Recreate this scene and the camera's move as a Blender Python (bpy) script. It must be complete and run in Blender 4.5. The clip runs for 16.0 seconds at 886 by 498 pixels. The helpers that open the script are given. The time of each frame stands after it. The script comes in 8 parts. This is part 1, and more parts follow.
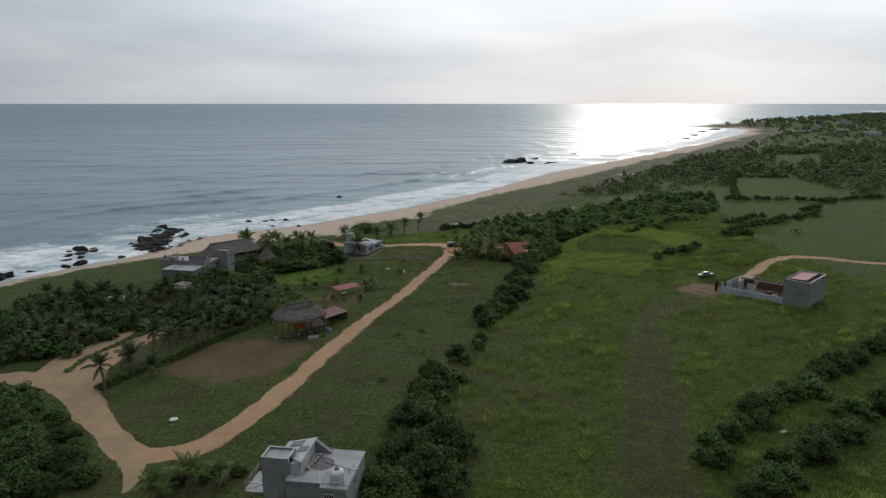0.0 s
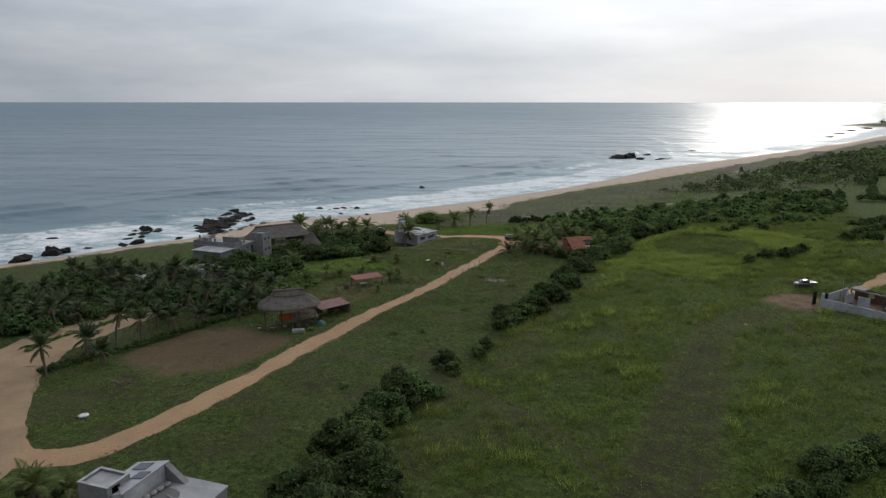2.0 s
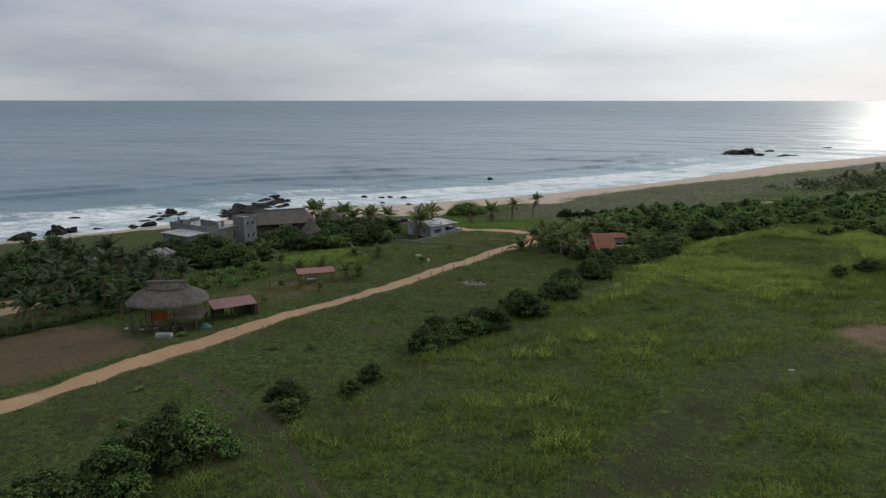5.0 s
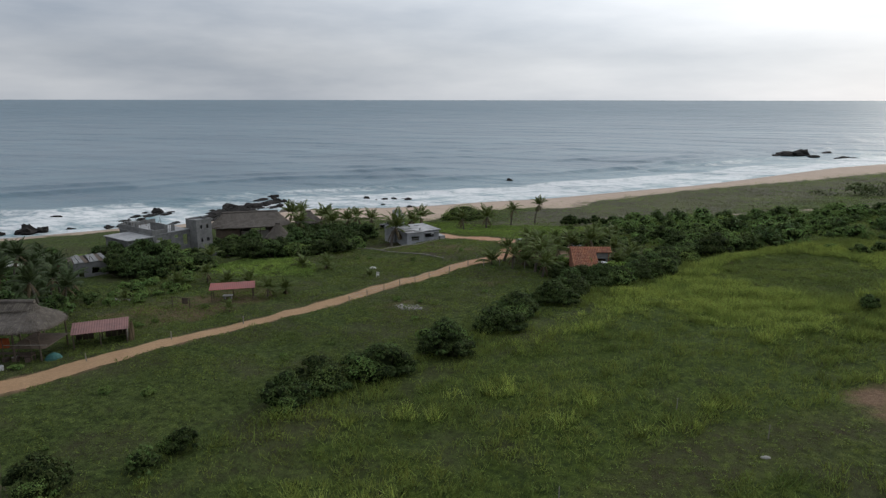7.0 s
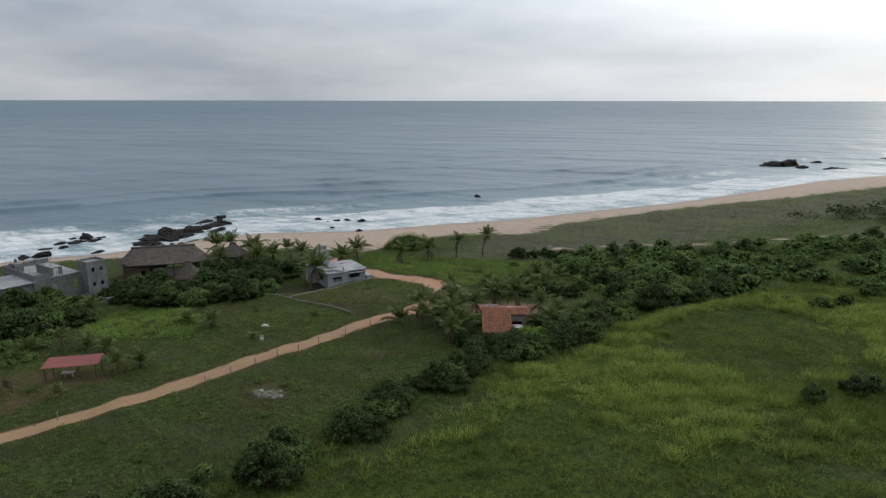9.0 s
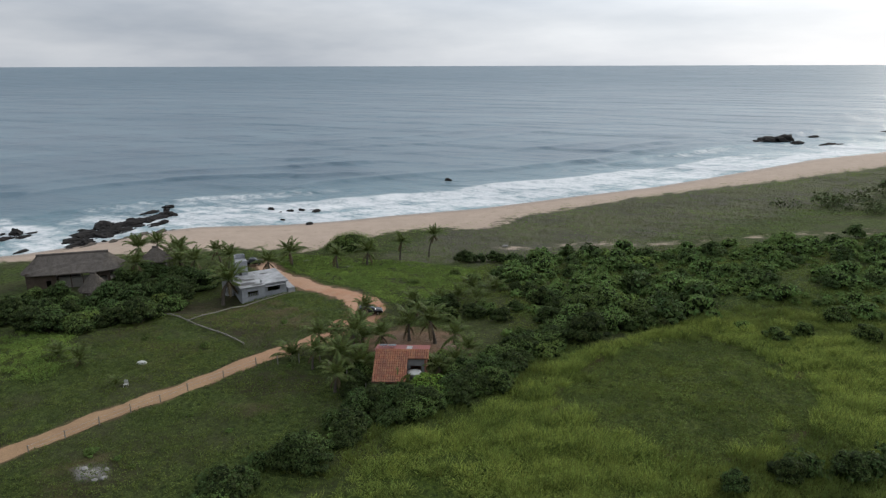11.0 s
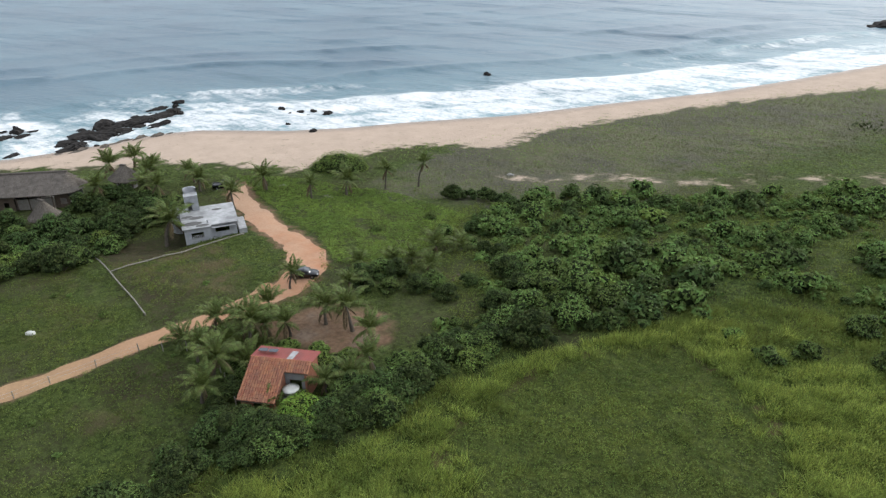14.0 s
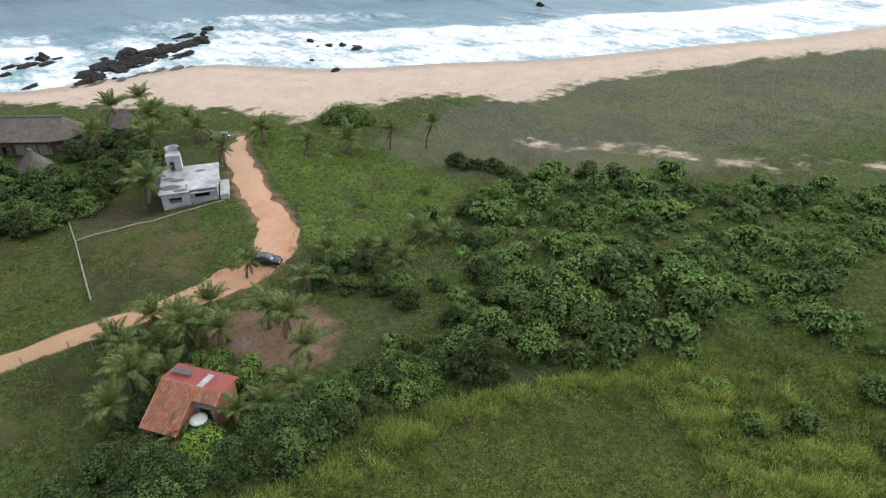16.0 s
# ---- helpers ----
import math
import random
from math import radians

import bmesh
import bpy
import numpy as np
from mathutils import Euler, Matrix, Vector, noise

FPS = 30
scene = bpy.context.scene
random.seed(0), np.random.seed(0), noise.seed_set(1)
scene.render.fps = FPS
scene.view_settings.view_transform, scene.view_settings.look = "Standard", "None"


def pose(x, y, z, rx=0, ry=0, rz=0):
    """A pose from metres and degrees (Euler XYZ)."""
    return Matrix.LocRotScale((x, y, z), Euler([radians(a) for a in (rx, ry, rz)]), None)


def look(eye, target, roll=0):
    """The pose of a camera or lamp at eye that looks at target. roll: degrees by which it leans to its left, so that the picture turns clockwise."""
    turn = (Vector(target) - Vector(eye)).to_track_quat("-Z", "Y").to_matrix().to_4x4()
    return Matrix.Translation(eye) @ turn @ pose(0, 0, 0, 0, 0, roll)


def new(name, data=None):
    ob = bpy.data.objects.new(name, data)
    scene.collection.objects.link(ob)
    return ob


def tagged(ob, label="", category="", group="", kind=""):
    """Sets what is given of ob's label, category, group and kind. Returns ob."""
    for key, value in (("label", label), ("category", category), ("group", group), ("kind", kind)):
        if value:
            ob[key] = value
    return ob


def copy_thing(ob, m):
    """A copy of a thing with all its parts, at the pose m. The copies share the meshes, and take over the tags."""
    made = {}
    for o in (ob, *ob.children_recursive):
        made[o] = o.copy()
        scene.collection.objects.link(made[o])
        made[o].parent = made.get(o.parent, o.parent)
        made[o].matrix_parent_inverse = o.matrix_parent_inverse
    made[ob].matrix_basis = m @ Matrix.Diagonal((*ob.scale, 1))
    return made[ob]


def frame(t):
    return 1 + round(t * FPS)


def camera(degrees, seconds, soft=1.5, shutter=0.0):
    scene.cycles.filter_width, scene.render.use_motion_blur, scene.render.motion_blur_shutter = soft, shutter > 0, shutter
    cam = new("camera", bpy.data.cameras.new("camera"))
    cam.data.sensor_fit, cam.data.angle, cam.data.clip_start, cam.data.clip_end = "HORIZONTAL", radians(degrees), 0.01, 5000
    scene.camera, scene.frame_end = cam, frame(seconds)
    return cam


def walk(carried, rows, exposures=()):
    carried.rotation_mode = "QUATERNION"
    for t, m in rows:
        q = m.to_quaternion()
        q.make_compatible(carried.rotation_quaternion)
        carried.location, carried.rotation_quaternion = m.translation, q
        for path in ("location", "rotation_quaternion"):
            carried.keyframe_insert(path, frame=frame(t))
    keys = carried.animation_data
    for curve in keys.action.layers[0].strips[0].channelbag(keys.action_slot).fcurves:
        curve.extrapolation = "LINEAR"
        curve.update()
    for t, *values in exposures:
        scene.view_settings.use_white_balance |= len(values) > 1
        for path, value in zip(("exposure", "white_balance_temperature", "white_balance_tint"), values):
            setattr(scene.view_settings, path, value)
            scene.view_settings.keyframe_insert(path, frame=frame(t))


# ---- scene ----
cam = camera(67.7, 16.0, soft=1.3)
METRES, EYE, TILT, LEAN, TURN = 213.0, 47.0, -12.65, 0.0, 0.0
ROWS = [
    (0.0, 0.0, 0.0, 0.0, -0.0, 0.0, -0.0),
    (0.5, 0.0255, 0.0277, -0.0052, 2.89, -0.0, -0.64),
    (1.0, 0.0497, 0.0573, -0.0079, 5.77, -0.06, -1.31),
    (1.5, 0.0725, 0.0876, -0.0095, 8.25, -0.13, -1.86),
    (2.0, 0.0938, 0.1184, -0.0101, 10.31, -0.24, -2.32),
    (2.5, 0.1138, 0.1499, -0.0108, 12.23, -0.32, -2.73),
    (3.0, 0.1329, 0.1821, -0.0111, 14.08, -0.41, -3.14),
    (3.5, 0.1505, 0.2149, -0.0106, 15.73, -0.52, -3.48),
    (6.0, 0.2184, 0.3755, -0.0044, 23.97, -1.18, -5.26),
    (6.5, 0.2288, 0.4059, 0.0008, 25.08, -1.29, -5.49),
    (7.0, 0.2396, 0.436, 0.0087, 25.14, -1.31, -5.52),
    (7.5, 0.2491, 0.4637, 0.0213, 25.13, -1.31, -5.51),
    (8.0, 0.2585, 0.4895, 0.0349, 25.14, -1.35, -5.55),
    (8.5, 0.2673, 0.5141, 0.0478, 25.13, -1.34, -5.51),
    (9.0, 0.2759, 0.5384, 0.0603, 25.14, -1.33, -5.53),
    (9.5, 0.2847, 0.5623, 0.0727, 25.17, -1.34, -5.53),
    (12.0, 0.3261, 0.6789, 0.1319, 26.54, -8.06, -5.62),
    (12.5, 0.3333, 0.7013, 0.1434, 27.81, -10.09, -5.82),
    (13.0, 0.3397, 0.724, 0.155, 29.55, -12.22, -6.13),
    (13.5, 0.3456, 0.7468, 0.1667, 31.34, -14.3, -6.44),
    (14.0, 0.3504, 0.7696, 0.1784, 33.07, -16.36, -6.75),
    (14.5, 0.3546, 0.7926, 0.1901, 34.83, -18.46, -7.06),
    (15.0, 0.358, 0.8159, 0.202, 36.61, -20.55, -7.37),
    (15.5, 0.3606, 0.8392, 0.214, 38.38, -22.65, -7.68),
    (16.0, 0.3625, 0.8628, 0.2262, 40.17, -24.78, -7.99),
]
walk(cam, [(t, pose(0, 0, EYE, TILT, LEAN, TURN) @ pose(METRES * x, METRES * y, METRES * z, 90 + pitch, roll, yaw)) for t, x, y, z, yaw, pitch, roll in ROWS],
     exposures=[(0, -0.12), (2, -0.06), (3.5, -0.02), (7, 0.04), (9.5, 0.08), (12.0, 0.46), (12.7, 0.68), (14.0, 0.90), (16, 1.1)])

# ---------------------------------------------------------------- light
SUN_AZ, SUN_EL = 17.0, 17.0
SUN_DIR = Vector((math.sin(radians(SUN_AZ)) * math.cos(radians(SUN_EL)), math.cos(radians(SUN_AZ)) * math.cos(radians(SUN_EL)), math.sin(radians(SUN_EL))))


def build_world():
    w = bpy.data.worlds.new("overcast_sky")
    scene.world = w
    w.use_nodes = True
    nt = w.node_tree
    nt.nodes.clear()
    n, l = nt.nodes.new, nt.links.new
    out = n("ShaderNodeOutputWorld")
    sky = n("ShaderNodeTexSky")
    sky.sky_type = "NISHITA"
    sky.sun_disc = False
    sky.sun_elevation, sky.sun_rotation = radians(SUN_EL), radians(SUN_AZ)
    bg_sky = n("ShaderNodeBackground")
    bg_sky.inputs["Strength"].default_value = 0.05
    l(sky.outputs[0], bg_sky.inputs[0])
    tc = n("ShaderNodeTexCoord")
    mp = n("ShaderNodeMapping")
    mp.inputs["Scale"].default_value = (1.2, 1.2, 5.5)
    l(tc.outputs["Generated"], mp.inputs[0])
    no = n("ShaderNodeTexNoise")
    no.inputs["Scale"].default_value = 2.6
    no.inputs["Detail"].default_value = 7
    no.inputs["Roughness"].default_value = 0.52
    l(mp.outputs[0], no.inputs["Vector"])
    ramp = n("ShaderNodeValToRGB")
    ramp.color_ramp.elements[0].position, ramp.color_ramp.elements[0].color = 0.27, (0.283, 0.328, 0.394, 1)
    ramp.color_ramp.elements[1].position, ramp.color_ramp.elements[1].color = 0.74, (0.548, 0.572, 0.610, 1)
    l(no.outputs["Fac"], ramp.inputs[0])
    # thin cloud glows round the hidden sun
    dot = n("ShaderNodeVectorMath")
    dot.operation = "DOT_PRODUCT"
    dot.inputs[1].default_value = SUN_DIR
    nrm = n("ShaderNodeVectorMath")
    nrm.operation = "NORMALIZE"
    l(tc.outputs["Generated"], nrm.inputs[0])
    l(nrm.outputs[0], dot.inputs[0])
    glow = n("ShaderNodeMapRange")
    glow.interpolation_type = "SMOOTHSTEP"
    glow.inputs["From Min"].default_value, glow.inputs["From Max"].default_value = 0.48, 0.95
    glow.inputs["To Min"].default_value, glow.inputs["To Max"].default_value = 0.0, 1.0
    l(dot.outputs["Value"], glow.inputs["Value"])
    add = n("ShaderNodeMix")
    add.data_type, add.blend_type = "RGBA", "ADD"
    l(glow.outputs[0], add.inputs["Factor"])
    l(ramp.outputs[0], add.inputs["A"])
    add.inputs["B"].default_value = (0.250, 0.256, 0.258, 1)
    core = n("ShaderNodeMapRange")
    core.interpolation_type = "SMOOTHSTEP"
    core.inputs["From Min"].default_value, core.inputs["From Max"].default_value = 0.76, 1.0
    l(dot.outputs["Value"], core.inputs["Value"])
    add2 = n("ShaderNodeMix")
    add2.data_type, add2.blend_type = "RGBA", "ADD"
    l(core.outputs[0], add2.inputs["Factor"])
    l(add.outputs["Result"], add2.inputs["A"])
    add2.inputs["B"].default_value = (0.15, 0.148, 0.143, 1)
    # an overcast sky is brighter towards the zenith
    sep = n("ShaderNodeSeparateXYZ")
    l(nrm.outputs[0], sep.inputs[0])
    up = n("ShaderNodeMapRange")
    up.inputs["From Min"].default_value, up.inputs["From Max"].default_value = 0.06, 0.5
    up.inputs["To Min"].default_value, up.inputs["To Max"].default_value = 1.0, 2.35
    l(sep.outputs["Z"], up.inputs["Value"])
    back = n("ShaderNodeMapRange")
    back.inputs["From Min"].default_value, back.inputs["From Max"].default_value = -0.8, 0.25
    back.inputs["To Min"].default_value, back.inputs["To Max"].default_value = 0.5, 1.0
    l(dot.outputs["Value"], back.inputs["Value"])
    both = n("ShaderNodeMath")
    both.operation = "MULTIPLY"
    l(up.outputs[0], both.inputs[0])
    l(back.outputs[0], both.inputs[1])
    bg_cloud = n("ShaderNodeBackground")
    l(both.outputs[0], bg_cloud.inputs["Strength"])
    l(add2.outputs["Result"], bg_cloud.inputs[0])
    mix = n("ShaderNodeMixShader")
    mix.inputs[0].default_value = 0.94
    l(bg_sky.outputs[0], mix.inputs[1])
    l(bg_cloud.outputs[0], mix.inputs[2])
    l(mix.outputs[0], out.inputs[0])


build_world()
sun_data = bpy.data.lights.new("sun", "SUN")
sun_data.energy, sun_data.angle, sun_data.color = 1.05, radians(9), (1.0, 0.93, 0.82)
sun = new("sun", sun_data)
sun.matrix_world = look(SUN_DIR * 500, (0, 0, 0))

# ---------------------------------------------------------------- materials


def material(name, base, rough=0.8, spec=0.3, noise_amount=0.35, scale=3.0, bump=0.2, bump_scale=None, second=None, island=0.0, obj_rand=0.0, metal=0.0, translucent=0.0, bump_dist=0.05):
    """Two scales of noise over a base colour (towards second), relief, random tint by island or by object."""
    m = bpy.data.materials.new(name)
    m.use_nodes = True
    nt = m.node_tree
    n, l = nt.nodes.new, nt.links.new
    b = nt.nodes["Principled BSDF"]
    b.inputs["Roughness"].default_value = rough
    b.inputs["Metallic"].default_value = metal
    b.inputs["Specular IOR Level"].default_value = spec
    tc = n("ShaderNodeTexCoord")
    big = n("ShaderNodeTexNoise")
    big.inputs["Scale"].default_value, big.inputs["Detail"].default_value = scale * 0.22, 3
    fine = n("ShaderNodeTexNoise")
    fine.inputs["Scale"].default_value, fine.inputs["Detail"].default_value = scale, 6
    l(tc.outputs["Object"], big.inputs["Vector"])
    l(tc.outputs["Object"], fine.inputs["Vector"])
    avg = n("ShaderNodeMath")
    avg.operation = "MULTIPLY_ADD"
    avg.inputs[1].default_value = 0.5
    half = n("ShaderNodeMath")
    half.operation = "MULTIPLY"
    half.inputs[1].default_value = 0.5
    l(fine.outputs["Fac"], half.inputs[0])
    l(big.outputs["Fac"], avg.inputs[0])
    l(half.outputs[0], avg.inputs[2])
    rng = n("ShaderNodeMapRange")
    rng.inputs["From Min"].default_value, rng.inputs["From Max"].default_value = 0.36, 0.64
    l(avg.outputs[0], rng.inputs["Value"])
    mix = n("ShaderNodeMix")
    mix.data_type = "RGBA"
    second = second or tuple(c * (1 - noise_amount) for c in base)
    mix.inputs["A"].default_value = (*base, 1)
    mix.inputs["B"].default_value = (*second, 1)
    l(rng.outputs[0], mix.inputs["Factor"])
    col = mix.outputs["Result"]
    if island or obj_rand:
        for amount, src in ((island, n("ShaderNodeNewGeometry").outputs["Random Per Island"]), (obj_rand, n("ShaderNodeObjectInfo").outputs["Random"])):
            if not amount:
                continue
            hsv = n("ShaderNodeHueSaturation")
            vr = n("ShaderNodeMapRange")
            vr.inputs["To Min"].default_value, vr.inputs["To Max"].default_value = 1 - amount, 1 + amount
            l(src, vr.inputs["Value"])
            l(vr.outputs[0], hsv.inputs["Value"])
            hr = n("ShaderNodeMapRange")
            hr.inputs["To Min"].default_value, hr.inputs["To Max"].default_value = 0.5 - 0.05 * amount, 0.5 + 0.05 * amount
            l(src, hr.inputs["Value"])
            l(hr.outputs[0], hsv.inputs["Hue"])
            l(col, hsv.inputs["Color"])
            col = hsv.outputs[0]
    l(col, b.inputs["Base Color"])
    if bump:
        bp = n("ShaderNodeBump")
        bp.inputs["Strength"].default_value, bp.inputs["Distance"].default_value = bump, bump_dist
        bn = n("ShaderNodeTexNoise")
        bn.inputs["Scale"].default_value, bn.inputs["Detail"].default_value = bump_scale or scale * 3, 5
        l(tc.outputs["Object"], bn.inputs["Vector"])
        l(bn.outputs["Fac"], bp.inputs["Height"])
        l(bp.outputs[0], b.inputs["Normal"])
    if translucent:
        tr = n("ShaderNodeBsdfTranslucent")
        l(col, tr.inputs["Color"])
        ms = n("ShaderNodeMixShader")
        ms.inputs[0].default_value = translucent
        l(b.outputs[0], ms.inputs[1])
        l(tr.outputs[0], ms.inputs[2])
        l(ms.outputs[0], nt.nodes["Material Output"].inputs["Surface"])
    return m


M = {
    "concrete": material("grey_concrete", (0.182, 0.180, 0.176), 0.85, 0.2, scale=1.6, second=(0.105, 0.104, 0.102), bump=0.25),
    "concrete_pale": material("pale_concrete", (0.335, 0.335, 0.335), 0.8, 0.2, scale=1.0, second=(0.167, 0.167, 0.167), bump=0.25),
    "damp": material("damp_old_mortar", (0.105, 0.102, 0.099), 0.85, 0.2, scale=1.2, second=(0.068, 0.065, 0.062), bump=0.2),
    "brick": material("rough_brown_block", (0.124, 0.074, 0.053), 0.9, 0.15, scale=2.0, second=(0.068, 0.046, 0.034), bump=0.3),
    "roof_slab": material("stained_roof_slab", (0.260, 0.260, 0.260), 0.8, 0.2, scale=0.8, second=(0.161, 0.161, 0.161), bump=0.2),
    "plaster_white": material("whitewashed_plaster", (0.347, 0.353, 0.366), 0.8, 0.2, scale=1.2, second=(0.223, 0.229, 0.239), bump=0.2),
    "plaster_red": material("rust_red_plaster", (0.279, 0.118, 0.074), 0.8, 0.2, scale=2.0, bump=0.15),
    "thatch": material("weathered_palm_thatch", (0.136, 0.118, 0.102), 0.95, 0.1, scale=5.0, second=(0.076, 0.066, 0.058), bump=0.8, bump_scale=26, bump_dist=0.08),
    "thatch_strand": material("palm_thatch_strand", (0.138, 0.118, 0.098), 0.95, 0.1, scale=5.0, island=0.45, bump=0),
    "metal_red": material("red_sheet_metal", (0.205, 0.046, 0.036), 0.55, 0.22, scale=1.5, second=(0.125, 0.034, 0.030), bump=0.1),
    "metal_faded": material("faded_maroon_sheet_metal", (0.165, 0.072, 0.062), 0.6, 0.25, scale=2.2, second=(0.090, 0.042, 0.038), bump=0.15),
    "leaf_bright": material("fresh_bright_leaf", (0.175, 0.262, 0.046), 0.75, 0.08, scale=0.9, second=(0.105, 0.172, 0.034), island=0.45, bump=0, translucent=0.35),
    "metal_grey": material("galvanised_sheet", (0.310, 0.316, 0.322), 0.45, 0.5, scale=1.5, bump=0.1, metal=0.3),
    "wood": material("weathered_wood", (0.099, 0.074, 0.056), 0.9, 0.15, scale=6, second=(0.056, 0.043, 0.034), bump=0.3),
    "wood_pale": material("sun_bleached_wood", (0.223, 0.205, 0.180), 0.9, 0.15, scale=6, bump=0.3),
    "dark": material("dark_opening", (0.012, 0.012, 0.014), 0.9, 0.1, bump=0),
    "glass": material("window_glass", (0.031, 0.037, 0.043), 0.08, 0.6, bump=0),
    "plastic_white": material("white_plastic", (0.446, 0.440, 0.409), 0.45, 0.4, scale=2.0, second=(0.310, 0.304, 0.273), bump=0.05),
    "plastic_black": material("black_plastic", (0.019, 0.019, 0.020), 0.5, 0.4, bump=0.05),
    "panel": material("solar_panel_glass", (0.012, 0.015, 0.025), 0.15, 0.6, bump=0),
    "rock": material("wet_black_rock", (0.027, 0.024, 0.022), 0.92, 0.1, scale=1.4, second=(0.010, 0.009, 0.008), bump=1.0, bump_scale=2.0, bump_dist=0.5),
    "rock_sandy": material("sand_worn_rock", (0.120, 0.098, 0.078), 0.85, 0.2, scale=1.2, second=(0.045, 0.038, 0.032), bump=0.8, bump_scale=3.0, bump_dist=0.3),
    "rubble": material("pale_rubble", (0.260, 0.248, 0.229), 0.9, 0.15, scale=5, bump=0.4, obj_rand=0.2),
    "trunk": material("palm_trunk_bark", (0.105, 0.090, 0.074), 0.95, 0.1, scale=5, second=(0.062, 0.053, 0.043), bump=0.5),
    "frond": material("palm_leaflet", (0.116, 0.142, 0.038), 0.6, 0.15, scale=1.5, second=(0.054, 0.074, 0.022), island=0.45, bump=0, translucent=0.28),
    # darker copy of the leaflet: the palm garden's dimmer light put into the colour
    "frond_shaded": material("shaded_palm_leaflet", (0.056, 0.076, 0.028), 0.6, 0.15, scale=1.5, second=(0.028, 0.042, 0.015), island=0.4, bump=0, translucent=0.2),
    "frond_dry": material("dry_palm_leaflet", (0.124, 0.093, 0.053), 0.8, 0.15, scale=1.5, island=0.35, bump=0, translucent=0.15),
    "leaf": material("shrub_leaf", (0.122, 0.168, 0.044), 0.75, 0.08, scale=0.9, second=(0.072, 0.112, 0.034), island=0.45, obj_rand=0.22, bump=0, translucent=0.3),
    "leaf_light": material("sunny_shrub_leaf", (0.158, 0.212, 0.048), 0.75, 0.08, scale=0.9, second=(0.104, 0.154, 0.042), island=0.45, obj_rand=0.2, bump=0, translucent=0.3),
    "leaf_dark": material("dark_shrub_leaf", (0.070, 0.098, 0.028), 0.75, 0.08, scale=0.9, second=(0.038, 0.060, 0.020), island=0.45, obj_rand=0.28, bump=0, translucent=0.22),
    # greyed far leaf colours, the pale one most, stand for haze over distance
    "leaf_far": material("hazed_wood_leaf", (0.084, 0.104, 0.044), 0.8, 0.05, scale=0.3, second=(0.052, 0.068, 0.030), island=0.4, bump=0, translucent=0.2),
    "leaf_far_pale": material("hazed_pale_wood_leaf", (0.118, 0.132, 0.060), 0.8, 0.05, scale=0.3, second=(0.076, 0.092, 0.042), island=0.4, bump=0, translucent=0.2),
    # near-black green: the shade inside a bush, put into the colour
    "core": material("shade_dark_bush_core", (0.024, 0.035, 0.012), 0.95, 0.05, scale=7.0, second=(0.008, 0.012, 0.005), bump=1.0, bump_scale=9, bump_dist=0.25),
    "grass_tall": material("tall_grass_blade", (0.164, 0.196, 0.045), 0.75, 0.08, scale=0.45, second=(0.084, 0.114, 0.030), island=0.38, bump=0, translucent=0.45),
    "grass_seed": material("yellow_seeding_grass_blade", (0.335, 0.392, 0.090), 0.75, 0.08, scale=0.25, second=(0.195, 0.255, 0.060), island=0.35, bump=0, translucent=0.45),
    "grass_short": material("short_grass_blade", (0.138, 0.170, 0.041), 0.75, 0.08, scale=0.45, second=(0.070, 0.096, 0.026), island=0.32, bump=0, translucent=0.38),
    "grass_meadow": material("meadow_leaf", (0.196, 0.270, 0.058), 0.75, 0.08, scale=0.3, second=(0.112, 0.168, 0.038), island=0.38, bump=0, translucent=0.38),
    "grass_cut": material("cut_field_weed_leaf", (0.150, 0.184, 0.043), 0.75, 0.08, scale=0.5, second=(0.076, 0.104, 0.028), island=0.5, bump=0, translucent=0.35),
    "car_black": material("black_car_paint", (0.007, 0.008, 0.010), 0.18, 0.6, bump=0),
    "car_white": material("silver_car_paint", (0.068, 0.072, 0.077), 0.3, 0.5, bump=0, noise_amount=0.1),
    "tyre": material("tyre_rubber", (0.012, 0.012, 0.012), 0.8, 0.2, bump=0.1),
    "chrome": material("steel_rim", (0.341, 0.341, 0.347), 0.3, 0.5, metal=0.8, bump=0),
    "head": material("head_lamp_lens", (0.465, 0.471, 0.484), 0.1, 0.6, bump=0),
    "tail": material("tail_lamp_lens", (0.248, 0.012, 0.012), 0.2, 0.5, bump=0),
    "orange": material("orange_tarpaulin", (0.341, 0.081, 0.025), 0.7, 0.2, bump=0.2),
    "green_tarp": material("faded_green_tarpaulin", (0.031, 0.099, 0.087), 0.7, 0.2, bump=0.2),
}

# ---------------------------------------------------------------- lie of the land
SEA = -12.0
SHORE = [(-420, -60), (-260, 95), (-190, 165), (-148, 212), (-133, 236), (-122.5, 247), (-117, 259), (-113, 270), (-108, 285), (-101, 294), (-90, 301), (-77, 309), (-64, 321), (-52, 336), (-28, 361), (-5, 395), (22, 432), (42, 468),
         (90, 560), (165, 660), (280, 820), (475, 1112), (620, 1380), (560, 1560), (760, 1800), (1300, 2300), (2600, 3300), (5200, 5000)]
VEG = [(-420, -90), (-245, 75), (-180, 150), (-142, 204), (-132, 222), (-112, 240), (-91, 252), (-65, 271), (-44, 279), (-36, 303), (-28, 315), (-8, 323), (-9, 340), (8, 371),
       (33, 413), (72, 458), (122, 530), (192, 640), (306, 796), (505, 1095), (650, 1375), (600, 1550), (790, 1770), (1330, 2270), (2630, 3270), (5220, 4970)]
PROFILE_S = [-400, -60, 0, 20, 35, 65, 100, 120, 150, 185, 250, 600, 6000]
PROFILE_Z = [-24, -14.5, -12.1, -10.3, -9.5, -9.2, -5.5, -4.0, -2.4, -1.2, -0.2, 0.5, 14]


